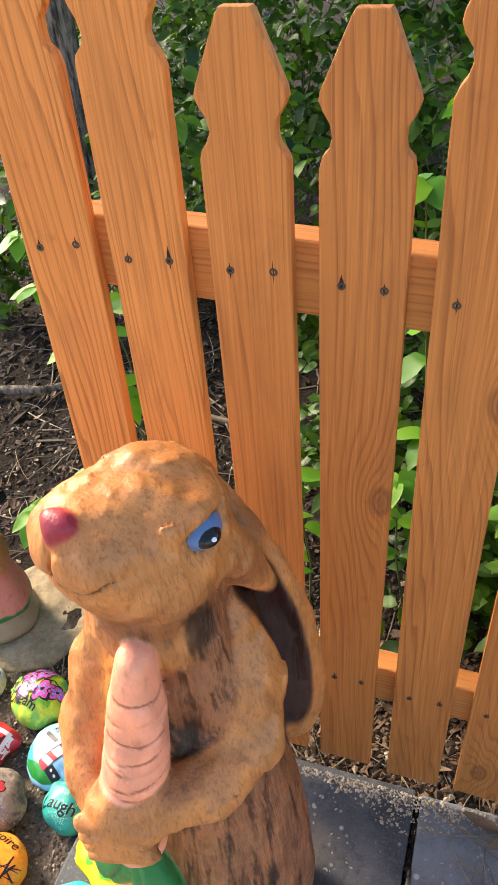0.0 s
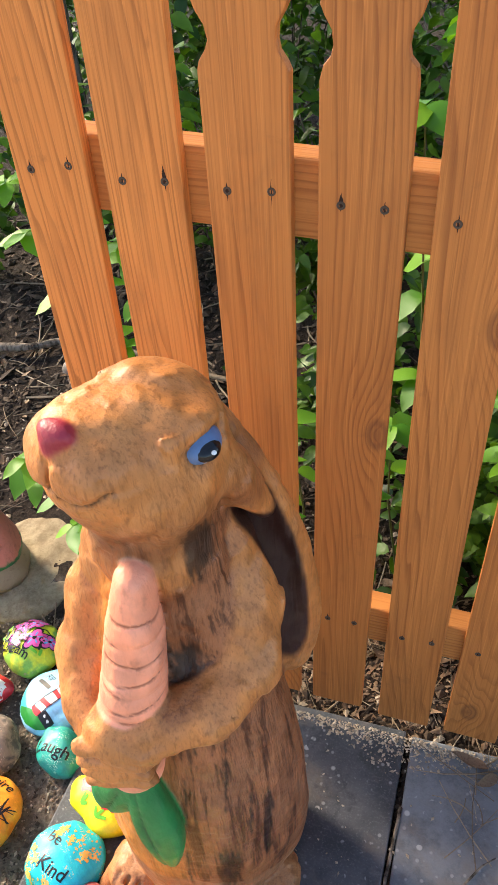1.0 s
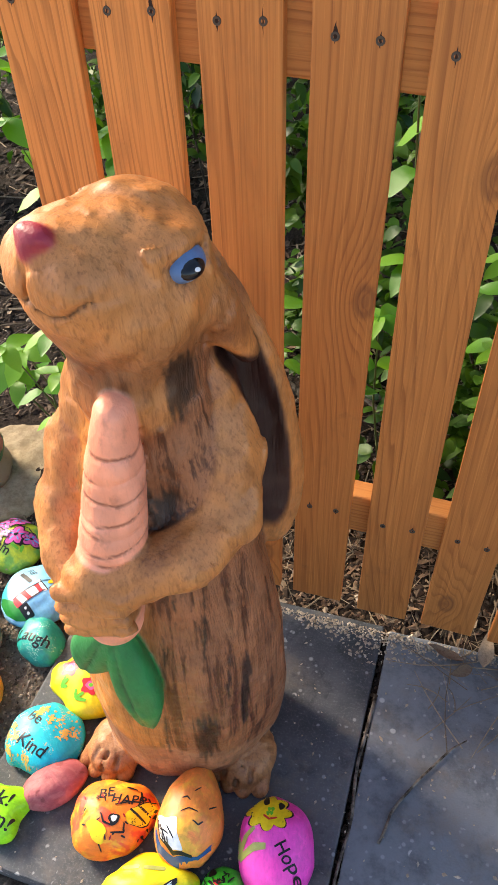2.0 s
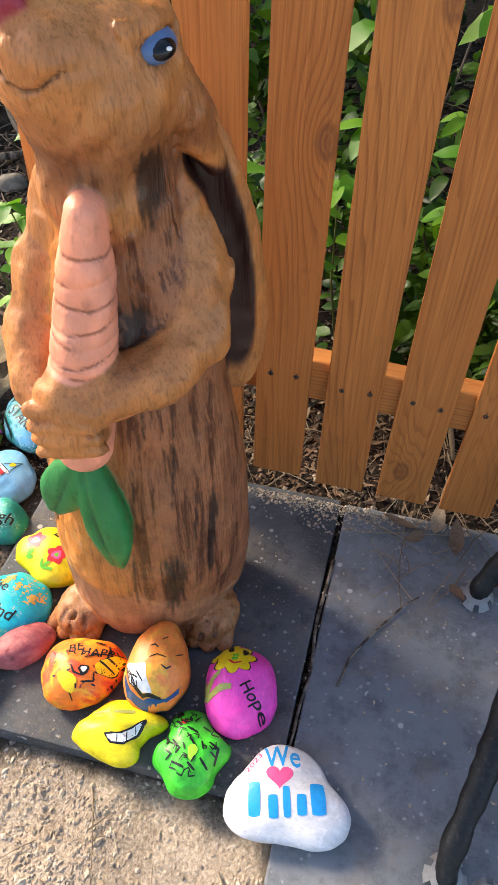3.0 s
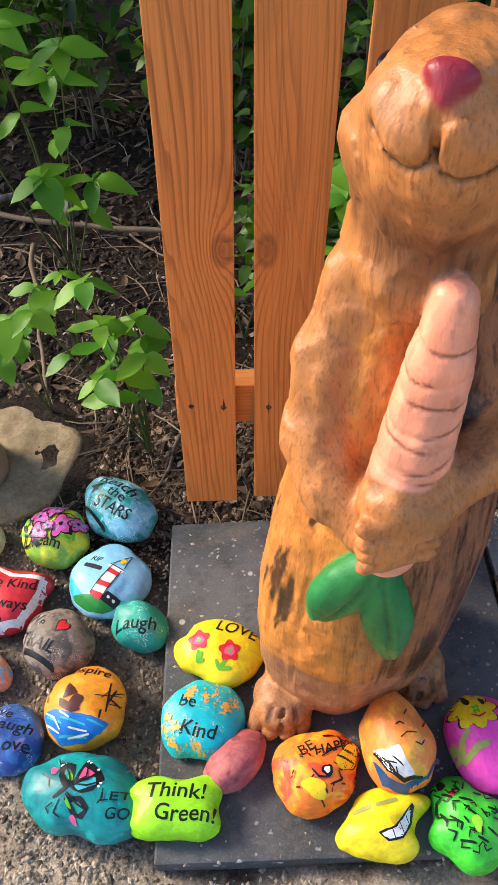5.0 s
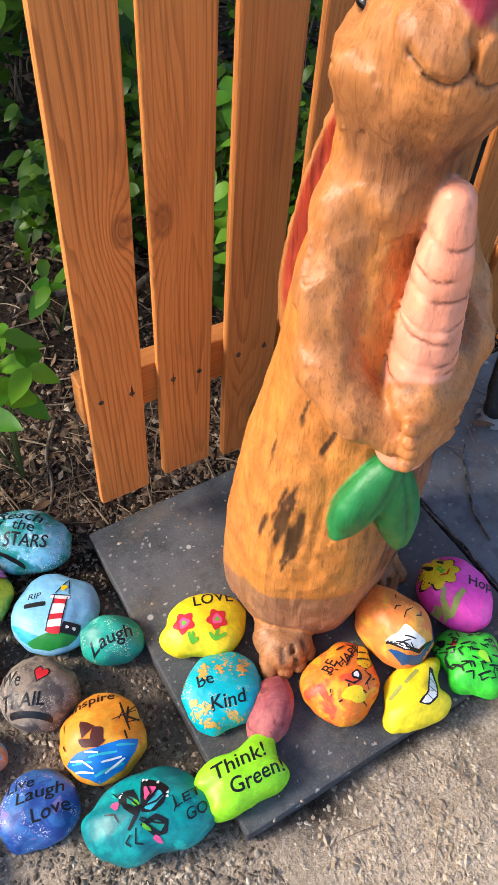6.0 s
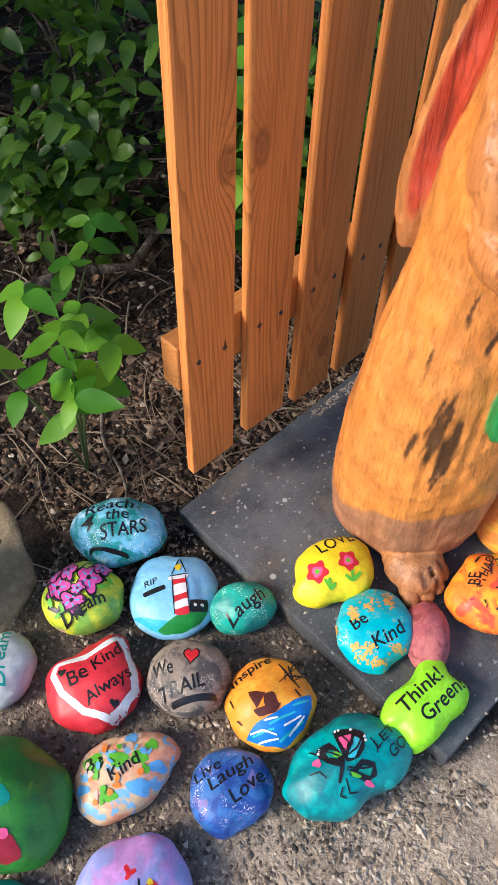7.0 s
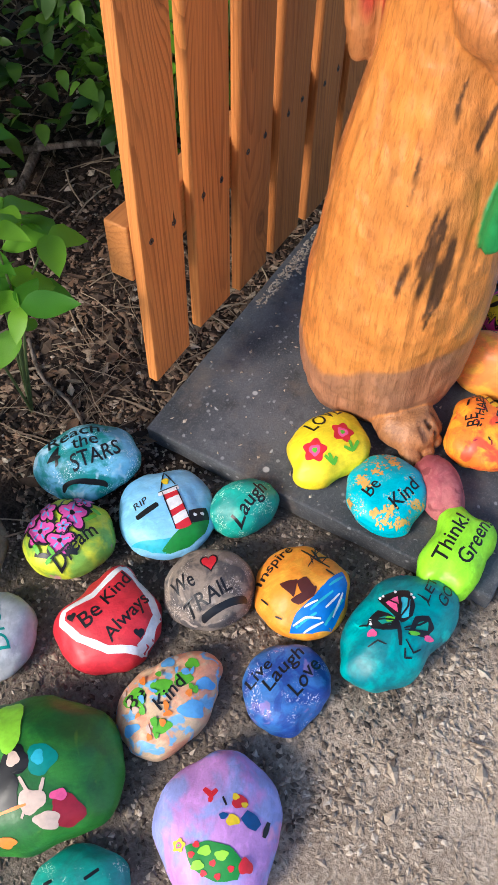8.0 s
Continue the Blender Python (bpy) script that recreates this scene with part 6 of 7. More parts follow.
stroke("dream", "ink", 0.0028, (-0.0178, -0.0103), (0.0018, -0.0193), (0.0123, -0.0064))
stroke("dream", "ink", 0.0028, (-0.0252, -0.0441), (-0.0073, -0.0383), (0.0061, -0.0315))

stroke("inspire", "ink", 0.0018, (-0.0617, 0.0076), (-0.0569, -0.0074))
stroke("inspire", "ink", 0.0018, (-0.0386, 0.037), (-0.0288, 0.0408))
stroke("inspire", "ink", 0.0018, (0.0184, 0.0165), (0.0385, 0.0328), (0.0513, 0.0432))
stroke("inspire", "ink", 0.0019, (0.0385, 0.0328), (0.0487, 0.0503))
stroke("inspire", "ink", 0.0019, (0.0433, 0.0178), (0.0603, 0.0298))
stroke("inspire", "ink", 0.0018, (-0.0546, -0.0265), (-0.0481, -0.0352))
stroke("inspire", "ink", 0.0018, (0.0289, 0.0199), (0.0312, 0.0337))
stroke("inspire", "white", 0.0027, (-0.0375, -0.049), (-0.0171, -0.049), (0.0026, -0.058))
stroke("inspire", "white", 0.0027, (-0.0267, -0.0627), (0.0043, -0.0625))
stroke("inspire", "white", 0.0027, (0.0145, -0.0485), (0.0444, -0.0357))
stroke("inspire", "white", 0.0027, (-0.0142, -0.0368), (0.0077, -0.0364))
stroke("inspire", "white", 0.0028, (0.0203, -0.0603), (0.0491, -0.0362))

flecks("gold", "gold", -0.0597, 0, 0, 0.0071, -9)
flecks("gold", "gold", -0.0283, 0.0236, 0.0087, 0.0081, -14)
flecks("gold", "gold", 0.0306, 0.0509, 0.0126, 0.0138, -21)
flecks("gold", "gold", 0.0325, 0.0351, 0.0094, 0.0104, -22)
flecks("gold", "gold", -0.0046, 0.0272, 0.009, 0.0088, -16)
flecks("gold", "gold", -0.0118, -0.042, 0.0105, 0.0078, -10)
flecks("gold", "gold", -0.0349, -0.0355, 0.0068, 0.005, -9)

stroke("bee", "ink", 0.003, (0.0117, 0.0049), (0.0331, 0.01), (0.053, 0.0103))
stroke("bee", "ink", 0.003, (-0.0103, -0.0073), (-0.0052, -0.0213), (0.009, -0.0267))
stroke("bee", "ink", 0.003, (0.0274, -0.022), (0.0265, -0.0355), (0.0067, -0.0364))
stroke("bee", "ink", 0.003, (0.0275, 0.0344), (0.0448, 0.0307))
stroke("bee", "ink", 0.0031, (0.0744, -0.0011), (0.071, -0.0064))

stroke("house", "ink", 0.002, (-0.0155, 0.0056), (-0.0081, -0.0062), (-0.0099, -0.0212))
stroke("house", "ink", 0.002, (0.0009, -0.0349), (0.0127, -0.0435))
stroke("house", "ink", 0.002, (0.0192, -0.0079), (0.0293, -0.0156))
stroke("house", "ink", 0.002, (-0.0405, 0.0345), (-0.0479, 0.0182))
stroke("house", "ink", 0.002, (-0.0458, 0.029), (-0.0547, 0.0266))
stroke("house", "ink", 0.002, (-0.0507, 0.0197), (-0.0598, 0.0171))

stroke("frog", "ink", 0.003, (0.0153, 0.0415), (0.0372, 0.0347))
stroke("frog", "ink", 0.003, (-0.005, 0.0357), (-0.0117, 0.0259), (-0.0202, 0.0332))
stroke("frog", "ink", 0.003, (0.0364, -0.0195), (0.0313, -0.0323))
stroke("frog", "ink", 0.003, (-0.0033, -0.0358), (-0.0094, -0.0454))
stroke("frog", "ink", 0.003, (0.0107, -0.021), (-0.0024, -0.0247))
stroke("frog", "ink", 0.003, (0.0062, 0.0084), (-0.0042, 0.0042))
stroke("frog", "ink", 0.003, (0.043, -0.0054), (0.0546, -0.0133))
stroke("frog", "ink", 0.003, (-0.0234, -0.0081), (-0.0128, -0.0127))

scribble = random.Random(51)
for k in range(26):
    fx, fy, fa = scribble.uniform(-0.040, 0.052), scribble.uniform(-0.046, 0.042), scribble.uniform(0, 6.28)
    fl = scribble.uniform(0.004, 0.010)
    stroke("frog", "ink", 0.0022, (fx, fy), (fx + fl * math.cos(fa), fy + fl * math.sin(fa)), (fx + 1.6 * fl * math.cos(fa + 0.9), fy + 1.6 * fl * math.sin(fa + 0.9)))
for k in range(18):
    fx, fy, fa = scribble.uniform(-0.045, 0.045), scribble.uniform(-0.040, 0.036), scribble.uniform(0, 6.28)
    stroke("bee", "ink" if k % 3 else "maroon", 0.0024, (fx, fy), (fx + 0.006 * math.cos(fa), fy + 0.006 * math.sin(fa)))
for k in range(30):
    fx, fy, fa = scribble.uniform(-0.055, 0.055), scribble.uniform(-0.040, 0.036), scribble.uniform(0, 6.28)
    dab("pastel", ("sky", "leafgreen", "orange", "cream")[k % 4], fx, fy, scribble.uniform(0.003, 0.007), scribble.uniform(0.002, 0.005), math.degrees(fa))


# ---- carved figure on a flagstone, at the end of the bed ----
def lathe(rows, sides=28, wob=0.0, seed=1.0):
    bm = bmesh.new()
    rings = []
    for r, z in rows:
        ring = []
        for k in range(sides):
            a = 2 * math.pi * k / sides
            q = r * (1 + wob * noise.noise(Vector((math.cos(a) * 1.5, math.sin(a) * 1.5, z * 2 + seed))))
            ring.append(bm.verts.new((q * math.cos(a), q * math.sin(a), z)))
        rings.append(ring)
    for a, b in zip(rings, rings[1:]):
        for k in range(sides):
            bm.faces.new((a[k], a[(k + 1) % sides], b[(k + 1) % sides], b[k]))
    bm.faces.new(rings[0][::-1])
    bm.faces.new(rings[-1])
    return bm


M_FLAG = Mat("flagstone", 0.85, spec=0.2)
_f = M_FLAG.noise(M_FLAG.coords(), 30.0, 6, 0.7)
_g = M_FLAG.noise(M_FLAG.coords(), 190.0, 4, 0.6)
M_FLAG.color(M_FLAG.mix(M_FLAG.step(_f, 0.35, 0.7), (0.23, 0.170, 0.105), M_FLAG.mix(_g, (0.32, 0.245, 0.155), (0.46, 0.37, 0.25))))
M_FLAG.bump(M_FLAG.math("ADD", _f, M_FLAG.math("MULTIPLY", _g, 0.4)), 0.7, 0.006)
M_FLAG = M_FLAG.m
def pitted(bm):
    for v in bm.verts:
        r = math.hypot(v.co.x, v.co.y)
        if v.co.z > 0.008:
            v.co.z += 0.007 * noise.noise(v.co * 14) + 0.004 * noise.noise(v.co * 41) - 0.006 * max(0.0, noise.noise(v.co * 27 + Vector((3, 1, 0)))) * (r < 0.15)
    return bm


flag = thing("flagstone", pitted(lathe([(0.10, 0.0), (0.160, 0.002), (0.168, 0.008), (0.162, 0.014)] + [(0.155 - 0.0095 * k, 0.017 + 0.0004 * k) for k in range(16)], 64, 0.16, 2.0)), M_FLAG, "round pale flagstone lying on the soil", "stone", smooth=True)
flag.location = (-0.375, 0.205, G - 0.004)
M_FIG = Mat("painted_carving", 0.55, spec=0.35)
_z = M_FIG.t.nodes.new("ShaderNodeSeparateXYZ")
M_FIG.put(_z.inputs[0], M_FIG.coords())
_h = M_FIG.math("MULTIPLY_ADD", M_FIG.noise(M_FIG.coords(), 24.0, 4), 0.05, _z.outputs[2])
_c = M_FIG.mix(M_FIG.step(_h, 0.083, 0.087), (0.30, 0.24, 0.165), (0.03, 0.17, 0.07))
_c = M_FIG.mix(M_FIG.step(_h, 0.104, 0.112), _c, (0.50, 0.19, 0.15))
_c = M_FIG.mix(M_FIG.step(_h, 0.200, 0.215), _c, (0.36, 0.16, 0.06))
_n = M_FIG.noise(M_FIG.coords(), 70.0, 4, 0.6)
M_FIG.color(M_FIG.mix(M_FIG.math("MULTIPLY", M_FIG.step(_n, 0.5, 0.75), 0.4), _c, (0.10, 0.06, 0.04)))
M_FIG.bump(_n, 0.6, 0.004)
M_FIG = M_FIG.m
fig = thing("carved_figure", lathe([(0.085, 0.0), (0.09, 0.02), (0.072, 0.052), (0.066, 0.060), (0.086, 0.068), (0.088, 0.085), (0.078, 0.12), (0.066, 0.16), (0.060, 0.185), (0.070, 0.20), (0.072, 0.225), (0.055, 0.26), (0.02, 0.28)], 32, 0.25, 5.0), M_FIG, "stumpy carved wooden figure painted pink, green and brown", "statue", smooth=True)
fig.location = (-0.440, 0.175, G + 0.014)

# ---- cast iron bench beside the slabs ----
bench = thing("garden_bench", None, None, "black cast iron bench standing on white slotted pads", "bench")


def iron_bar(name, pts, radii, parent, label=""):
    """A knobbly branch-like bar through a few points."""
    line, rr = [], []
    vs = [Vector(p) for p in pts]
    for k in range(len(vs) - 1):
        p0, p1, p2, p3 = vs[max(k - 1, 0)], vs[k], vs[k + 1], vs[min(k + 2, len(vs) - 1)]
        for j in range(8):
            t = j / 8
            q = 0.5 * ((2 * p1) + (p2 - p0) * t + (2 * p0 - 5 * p1 + 4 * p2 - p3) * t * t + (3 * p1 - p0 - 3 * p2 + p3) * t ** 3)
            line.append(q)
            rr.append((radii[k] * (1 - t) + radii[k + 1] * t) * (1 + 0.22 * noise.noise(q * 38)))
    line.append(vs[-1])
    rr.append(radii[-1])
    return part(name, tube_bm(line, rr, 10), M_IRON, parent, label, True)


iron_bar("leg", [(0.884, -0.640, 0.004), (0.889, -0.600, 0.040), (0.915, -0.510, 0.085), (0.938, -0.390, 0.125), (0.942, -0.260, 0.16), (0.955, -0.150, 0.24), (0.985, -0.080, 0.36)], [0.015, 0.017, 0.020, 0.016, 0.014, 0.015, 0.014], bench)
iron_bar("leg", [(0.905, -0.165, 0.004), (0.915, -0.150, 0.040), (0.945, -0.120, 0.100), (0.985, -0.090, 0.22)], [0.017, 0.018, 0.017, 0.015], bench)
iron_bar("brace", [(0.940, -0.400, 0.118), (0.975, -0.480, 0.06), (0.985, -0.560, 0.02)], [0.010, 0.011, 0.012], bench)
M_PAD = flat_paint("white_plastic", (0.45, 0.45, 0.46), 0.4)


def pad_bm():
    """A slotted cup under a bench foot."""
    bm = bmesh.new()
    n = 18
    rings = []
    for r, z in ((0.015, 0.016), (0.023, 0.012), (0.031, 0.002)):
        rings.append([bm.verts.new((r * math.cos(2 * math.pi * k / n), 1.15 * r * math.sin(2 * math.pi * k / n), z)) for k in range(n)])
    for q, (a, b) in enumerate(zip(rings, rings[1:])):
        for k in range(n):
            if q == 1 and k % 3 == 1:
                continue
            bm.faces.new((a[k], b[k], b[(k + 1) % n], a[(k + 1) % n]))
    bmesh.ops.solidify(bm, geom=bm.faces[:], thickness=0.0025)
    return bm


for px, py in ((0.886, -0.636), (0.905, -0.165), (0.945, -0.655)):
    part("foot_pad", pad_bm(), M_PAD, bench, "white slotted plastic foot pad").location = (px, py, 0.001)
bench.location = (-0.040, 0.012, 0.0)


# ---- plants ----
def leaf_mesh(name, material, length=1.0, wide=0.46, fold=0.18, droop=0.22, teeth=0.0, seed=1):
    rng = random.Random(seed)
    n = 7
    verts, faces = [], []
    for k in range(n + 1):
        f = k / n
        w = wide * 0.5 * math.sin(math.pi * f ** 0.75) ** 0.85 if 0 < f < 1 else 0.0
        if teeth and 0 < k < n:
            w *= 1 + teeth * (1 if k % 2 else -1)
        z = -droop * f * f + 0.03 * math.sin(5 * f + seed)
        for s in (-1, 0, 1):
            verts.append((s * w, f * length, z + abs(s) * fold * w + (0.02 * math.sin(9 * f + s) if s else 0)))
    for k in range(n):
        for s in (0, 1):
            a = k * 3 + s
            faces.append((a, a + 1, a + 4, a + 3))
    return from_arrays(name, verts, faces, material)


LEAVES = [leaf_mesh("leaf", M_LEAF, 1.0, w, fd, dr, th, k) for k, (w, fd, dr, th) in enumerate(((0.55, 0.2, 0.25, 0.0), (0.62, 0.12, 0.4, 0.05), (0.50, 0.3, 0.15, 0.0)))]


def aim(p, direction, up, size):
    """Pose of a leaf whose midrib goes along direction."""
    y = Vector(direction).normalized()
    z = Vector(up)
    x = y.cross(z).normalized()
    z = x.cross(y)
    m = Matrix((x, y, z)).transposed().to_4x4()
    return Matrix.Translation(p) @ m @ Matrix.Diagonal((size, size, size, 1))


def seedling(base, stems, label, seed, size=0.075, whorl=3):
    """A young plant: stems that each carry pairs and a whorl of single leaves."""
    rng = random.Random(seed)
    bx, by = base
    bz = ground_height(bx, by)
    ob = thing("young_plant", None, None, label, "plant", "young plants by the fence")
    for tip in stems:
        t = Vector(tip)
        a = Vector((bx, by, bz))
        mid = (a + t) / 2 + Vector((rng.uniform(-0.02, 0.02), rng.uniform(-0.02, 0.02), 0.03))
        part("stem", tube_bm([a, (a + mid) / 2 + Vector((0, 0, 0.008)), mid, (mid + t) / 2 + Vector((0, 0, 0.008)), t], [0.0028, 0.0025, 0.0022, 0.0018, 0.0013], 6), M_STEM, ob)
        spots = [(t, whorl), (mid + (t - mid) * 0.45, 2)]
        for p, n in spots:
            start = rng.uniform(0, 6.28)
            for k in range(n):
                ang = start + 2 * math.pi * k / n + rng.uniform(-0.3, 0.3)
                d = Vector((math.cos(ang), math.sin(ang), rng.uniform(-0.35, 0.25)))
                lf = new("leaf", LEAVES[rng.randrange(3)])
                lf.parent = ob
                lf.matrix_basis = aim(p, d, (rng.uniform(-0.3, 0.3) - 0.1, rng.uniform(-0.3, 0.3) - 0.25, 1), size * rng.uniform(0.7, 1.25))
    return ob


seedling((-0.051, 0.212), [(-0.085, 0.079, 0.320), (-0.000, 0.092, 0.365), (-0.067, 0.104, 0.419), (-0.173, 0.109, 0.454), (-0.017, 0.137, 0.400), (-0.083, 0.134, 0.484)], "bright green leafy young plant growing beside the fence end", 5, 0.062, 4)
seedling((0.160, 0.534), [(0.140, 0.440, 0.230), (0.221, 0.473, 0.271)], "green leafy young plant behind the fence", 8, 0.055, 4)
seedling((-0.285, 0.807), [(-0.253, 0.566, 0.724), (-0.381, 0.573, 0.688), (-0.154, 0.616, 0.664), (-0.306, 0.631, 0.824), (-0.210, 0.723, 0.574), (-0.444, 0.640, 0.778), (-0.239, 0.596, 0.420), (-0.141, 0.619, 0.398)], "green leafy sapling at the edge of the wood", 12, 0.085, 5)
seedling((-0.249, 0.555), [(-0.219, 0.478, 0.265), (-0.279, 0.462, 0.245)], "small green sprout in the dark soil", 15, 0.05, 4)
seedling((-0.288, 0.354), [(-0.276, 0.277, 0.309), (-0.326, 0.274, 0.270)], "small green sprout beside the flagstone", 19, 0.07, 4)
seedling((0.526, 0.320), [(0.521, 0.206, 1.071), (0.575, 0.224, 1.164), (0.541, 0.257, 0.641), (0.497, 0.258, 0.531)], "tall green stalk with drooping leaves behind the fence", 23, 0.062, 5)
seedling((0.443, 0.270), [(0.430, 0.164, 0.444), (0.474, 0.201, 0.523), (0.437, 0.205, 0.642)], "green leafy young plant behind the pickets", 29, 0.06, 5)
seedling((0.321, 0.245), [(0.304, 0.152, 0.647), (0.308, 0.139, 0.472), (0.333, 0.174, 0.581)], "green leafy young plant between the pickets", 31, 0.058, 5)
seedling((0.706, 0.301), [(0.697, 0.192, 0.543), (0.682, 0.206, 0.690), (0.734, 0.178, 0.441), (0.707, 0.212, 0.832)], "green leafy young plant behind the pickets", 37, 0.06, 5)
seedling((0.932, 0.387), [(0.925, 0.256, 0.625), (0.882, 0.276, 0.539), (0.969, 0.274, 0.719)], "green leafy young plant behind the pickets", 41, 0.06, 5)


def shrub(x, y, height, spread, leaves, size, seed):
    """Undergrowth: thin woody stems and a loose crown of many leaves."""
    rng = random.Random(seed)
    ob = thing("shrub", None, None, "dense green undergrowth shrub behind the fence", "shrub", "woodland undergrowth")
    z0 = ground_height(x, y)
    bm = bmesh.new()
    verts, faces = [], []
    src = [leaf_mesh("leaf_shape", None, 1.0, 0.55, 0.2, 0.3, 0.04, k) for k in range(2)]
    shapes = [([v.co.copy() for v in me.vertices], [tuple(p.vertices) for p in me.polygons]) for me in src]
    for me in src:
        bpy.data.meshes.remove(me)
    for s in range(rng.randint(5, 8)):
        ang, r = rng.uniform(0, 6.28), spread * rng.uniform(0.3, 1.0)
        tip = Vector((x + r * math.cos(ang), y + r * math.sin(ang), z0 + height * rng.uniform(0.55, 1.05)))
        base = Vector((x + rng.uniform(-0.04, 0.04), y + rng.uniform(-0.04, 0.04), z0))
        mid = (base + tip) / 2 + Vector((rng.uniform(-0.05, 0.05), rng.uniform(-0.05, 0.05), height * 0.12))
        pts = [base, (base + mid) / 2, mid, (mid + tip) / 2 + Vector((0, 0, 0.02)), tip]
        tube_bm(pts, [0.005, 0.0045, 0.0035, 0.0025, 0.0012], 5, bm)
        for k in range(leaves // 6):
            f = rng.uniform(0.15, 1.0) ** 0.8
            q = base.lerp(mid, f * 2) if f < 0.5 else mid.lerp(tip, f * 2 - 1)
            q = q + Vector((rng.gauss(0, 0.06), rng.gauss(0, 0.06), rng.gauss(0, 0.05)))
            d = Vector((rng.gauss(0, 1), rng.gauss(0, 1), rng.uniform(-0.7, 0.3)))
            m = aim(q, d, (rng.gauss(0, 0.35), rng.gauss(0, 0.35) - 0.2, 1), size * rng.uniform(0.55, 1.3))
            vs, fs = shapes[rng.randrange(2)]
            o = len(verts)
            verts.extend(m @ v for v in vs)
            faces.extend(tuple(o + i for i in f2) for f2 in fs)
    part("undergrowth_stem", bm, M_BARK, ob)["kind"] = "stuff"
    lv = new("foliage", from_arrays("foliage", verts, faces, M_LEAF2))
    lv.parent = ob
    lv["kind"] = "stuff"
    return ob


rng = random.Random(77)
spots = [(-0.75, 1.7, 0.8, 0.35), (-0.3, 1.6, 0.9, 0.35), (0.15, 1.25, 0.75, 0.3), (0.55, 0.95, 0.7, 0.28), (0.3, 0.75, 0.35, 0.2), (0.75, 0.6, 0.5, 0.22), (0.95, 0.9, 0.8, 0.3), (1.2, 0.7, 0.7, 0.28),
         (0.45, 1.6, 1.0, 0.4), (0.0, 2.1, 1.1, 0.45), (-0.9, 2.6, 1.2, 0.5), (-0.4, 2.9, 1.2, 0.5), (0.5, 2.5, 1.2, 0.5), (1.0, 1.7, 1.0, 0.4), (1.3, 1.3, 0.9, 0.35), (-1.5, 2.4, 1.0, 0.45),
         (-1.9, 3.4, 1.3, 0.6), (-1.1, 3.7, 1.4, 0.6), (-0.1, 3.8, 1.4, 0.6), (1.0, 2.8, 1.2, 0.5), (1.6, 2.0, 1.1, 0.45), (0.62, 0.42, 0.28, 0.13), (-1.3, 1.5, 0.6, 0.3), (-2.6, 4.4, 1.5, 0.7), (-1.6, 4.8, 1.6, 0.7), (-0.6, 4.9, 1.6, 0.7), (0.8, 4.2, 1.5, 0.7), (1.6, 0.8, 0.7, 0.3), (0.85, 0.35, 0.3, 0.14), (1.05, 0.45, 0.4, 0.18)]
for k, (x, y, h, s) in enumerate(spots):
    shrub(x, y, h, s, int(1.7 * (170 + 240 * s * (1.4 if y > 1.2 else 1.0))), 0.040 + 0.016 * min(y, 2.5), 200 + k)

# one tree in view; others added unseen so crowns shade ground behind the fence
def tree(x, y, r, seed, label, spread=2.0, leaves=900):
    ob = thing("tree", None, None, label, "tree", "trees of the wood")
    k = r / 0.09
    part("trunk", lathe([(0.15 * k, 0.0), (0.11 * k, 0.10), (0.095 * k, 0.35), (0.090 * k, 1.0), (0.085 * k, 2.0), (0.075 * k, 3.2), (0.05 * k, 4.4)], 26, 0.30, 3.0 + seed), M_BARK, ob, "", True)
    ob.location = (x, y, ground_height(x, y) - 0.02)
    rng = random.Random(99 + seed)
    verts, faces = [], []
    for j in range(leaves):
        a, q = rng.uniform(0, 6.28), spread * math.sqrt(rng.random())
        c = Vector((q * math.cos(a), q * math.sin(a), 4.2 + rng.gauss(0, 0.45) - 0.25 * q))
        m = aim(c, (rng.gauss(0, 1), rng.gauss(0, 1), -0.4), (rng.gauss(0, 0.3), rng.gauss(0, 0.3), 1), 0.26 * rng.uniform(0.7, 1.4))
        o = len(verts)
        verts.extend(m @ Vector(v) for v in ((0, 0, 0), (0.26, 0.45, 0.03), (0, 1, -0.1), (-0.26, 0.45, 0.03)))
        faces.append((o, o + 1, o + 2, o + 3))
    crown = new("crown", from_arrays("crown", verts, faces, M_LEAF2))
    crown.parent = ob
    crown["kind"] = "stuff"
    for j in range(5):
        a = j * 1.26 + seed
        part("limb", tube_bm([(0, 0, 3.0 + 0.2 * j), (0.35 * math.cos(a), 0.35 * math.sin(a), 3.6 + 0.1 * j), (0.6 * spread * math.cos(a), 0.6 * spread * math.sin(a), 4.0)], [0.05, 0.035, 0.012], 8), M_BARK, ob)
    return ob


tree(-1.16, 2.10, 0.09, 0, "grey-barked tree trunk standing in the undergrowth", 1.5, 800)
tree(0.9, 3.6, 0.10, 1, "unseen tree added behind the undergrowth, its leafy crown for shade", 2.4, 1500)
tree(-3.0, 4.4, 0.12, 2, "unseen tree added deep in the wood, its leafy crown for shade", 2.4, 1300)
tree(3.4, 3.4, 0.11, 3, "unseen tree added at the far end of the fence, its leafy crown for shade", 2.3, 1300)
tree(-0.6, 6.2, 0.13, 4, "unseen tree added deep in the wood, its leafy crown for shade", 2.8, 1500)
tree(2.6, 7.0, 0.13, 5, "unseen tree added deep in the wood, its leafy crown for shade", 2.8, 1500)

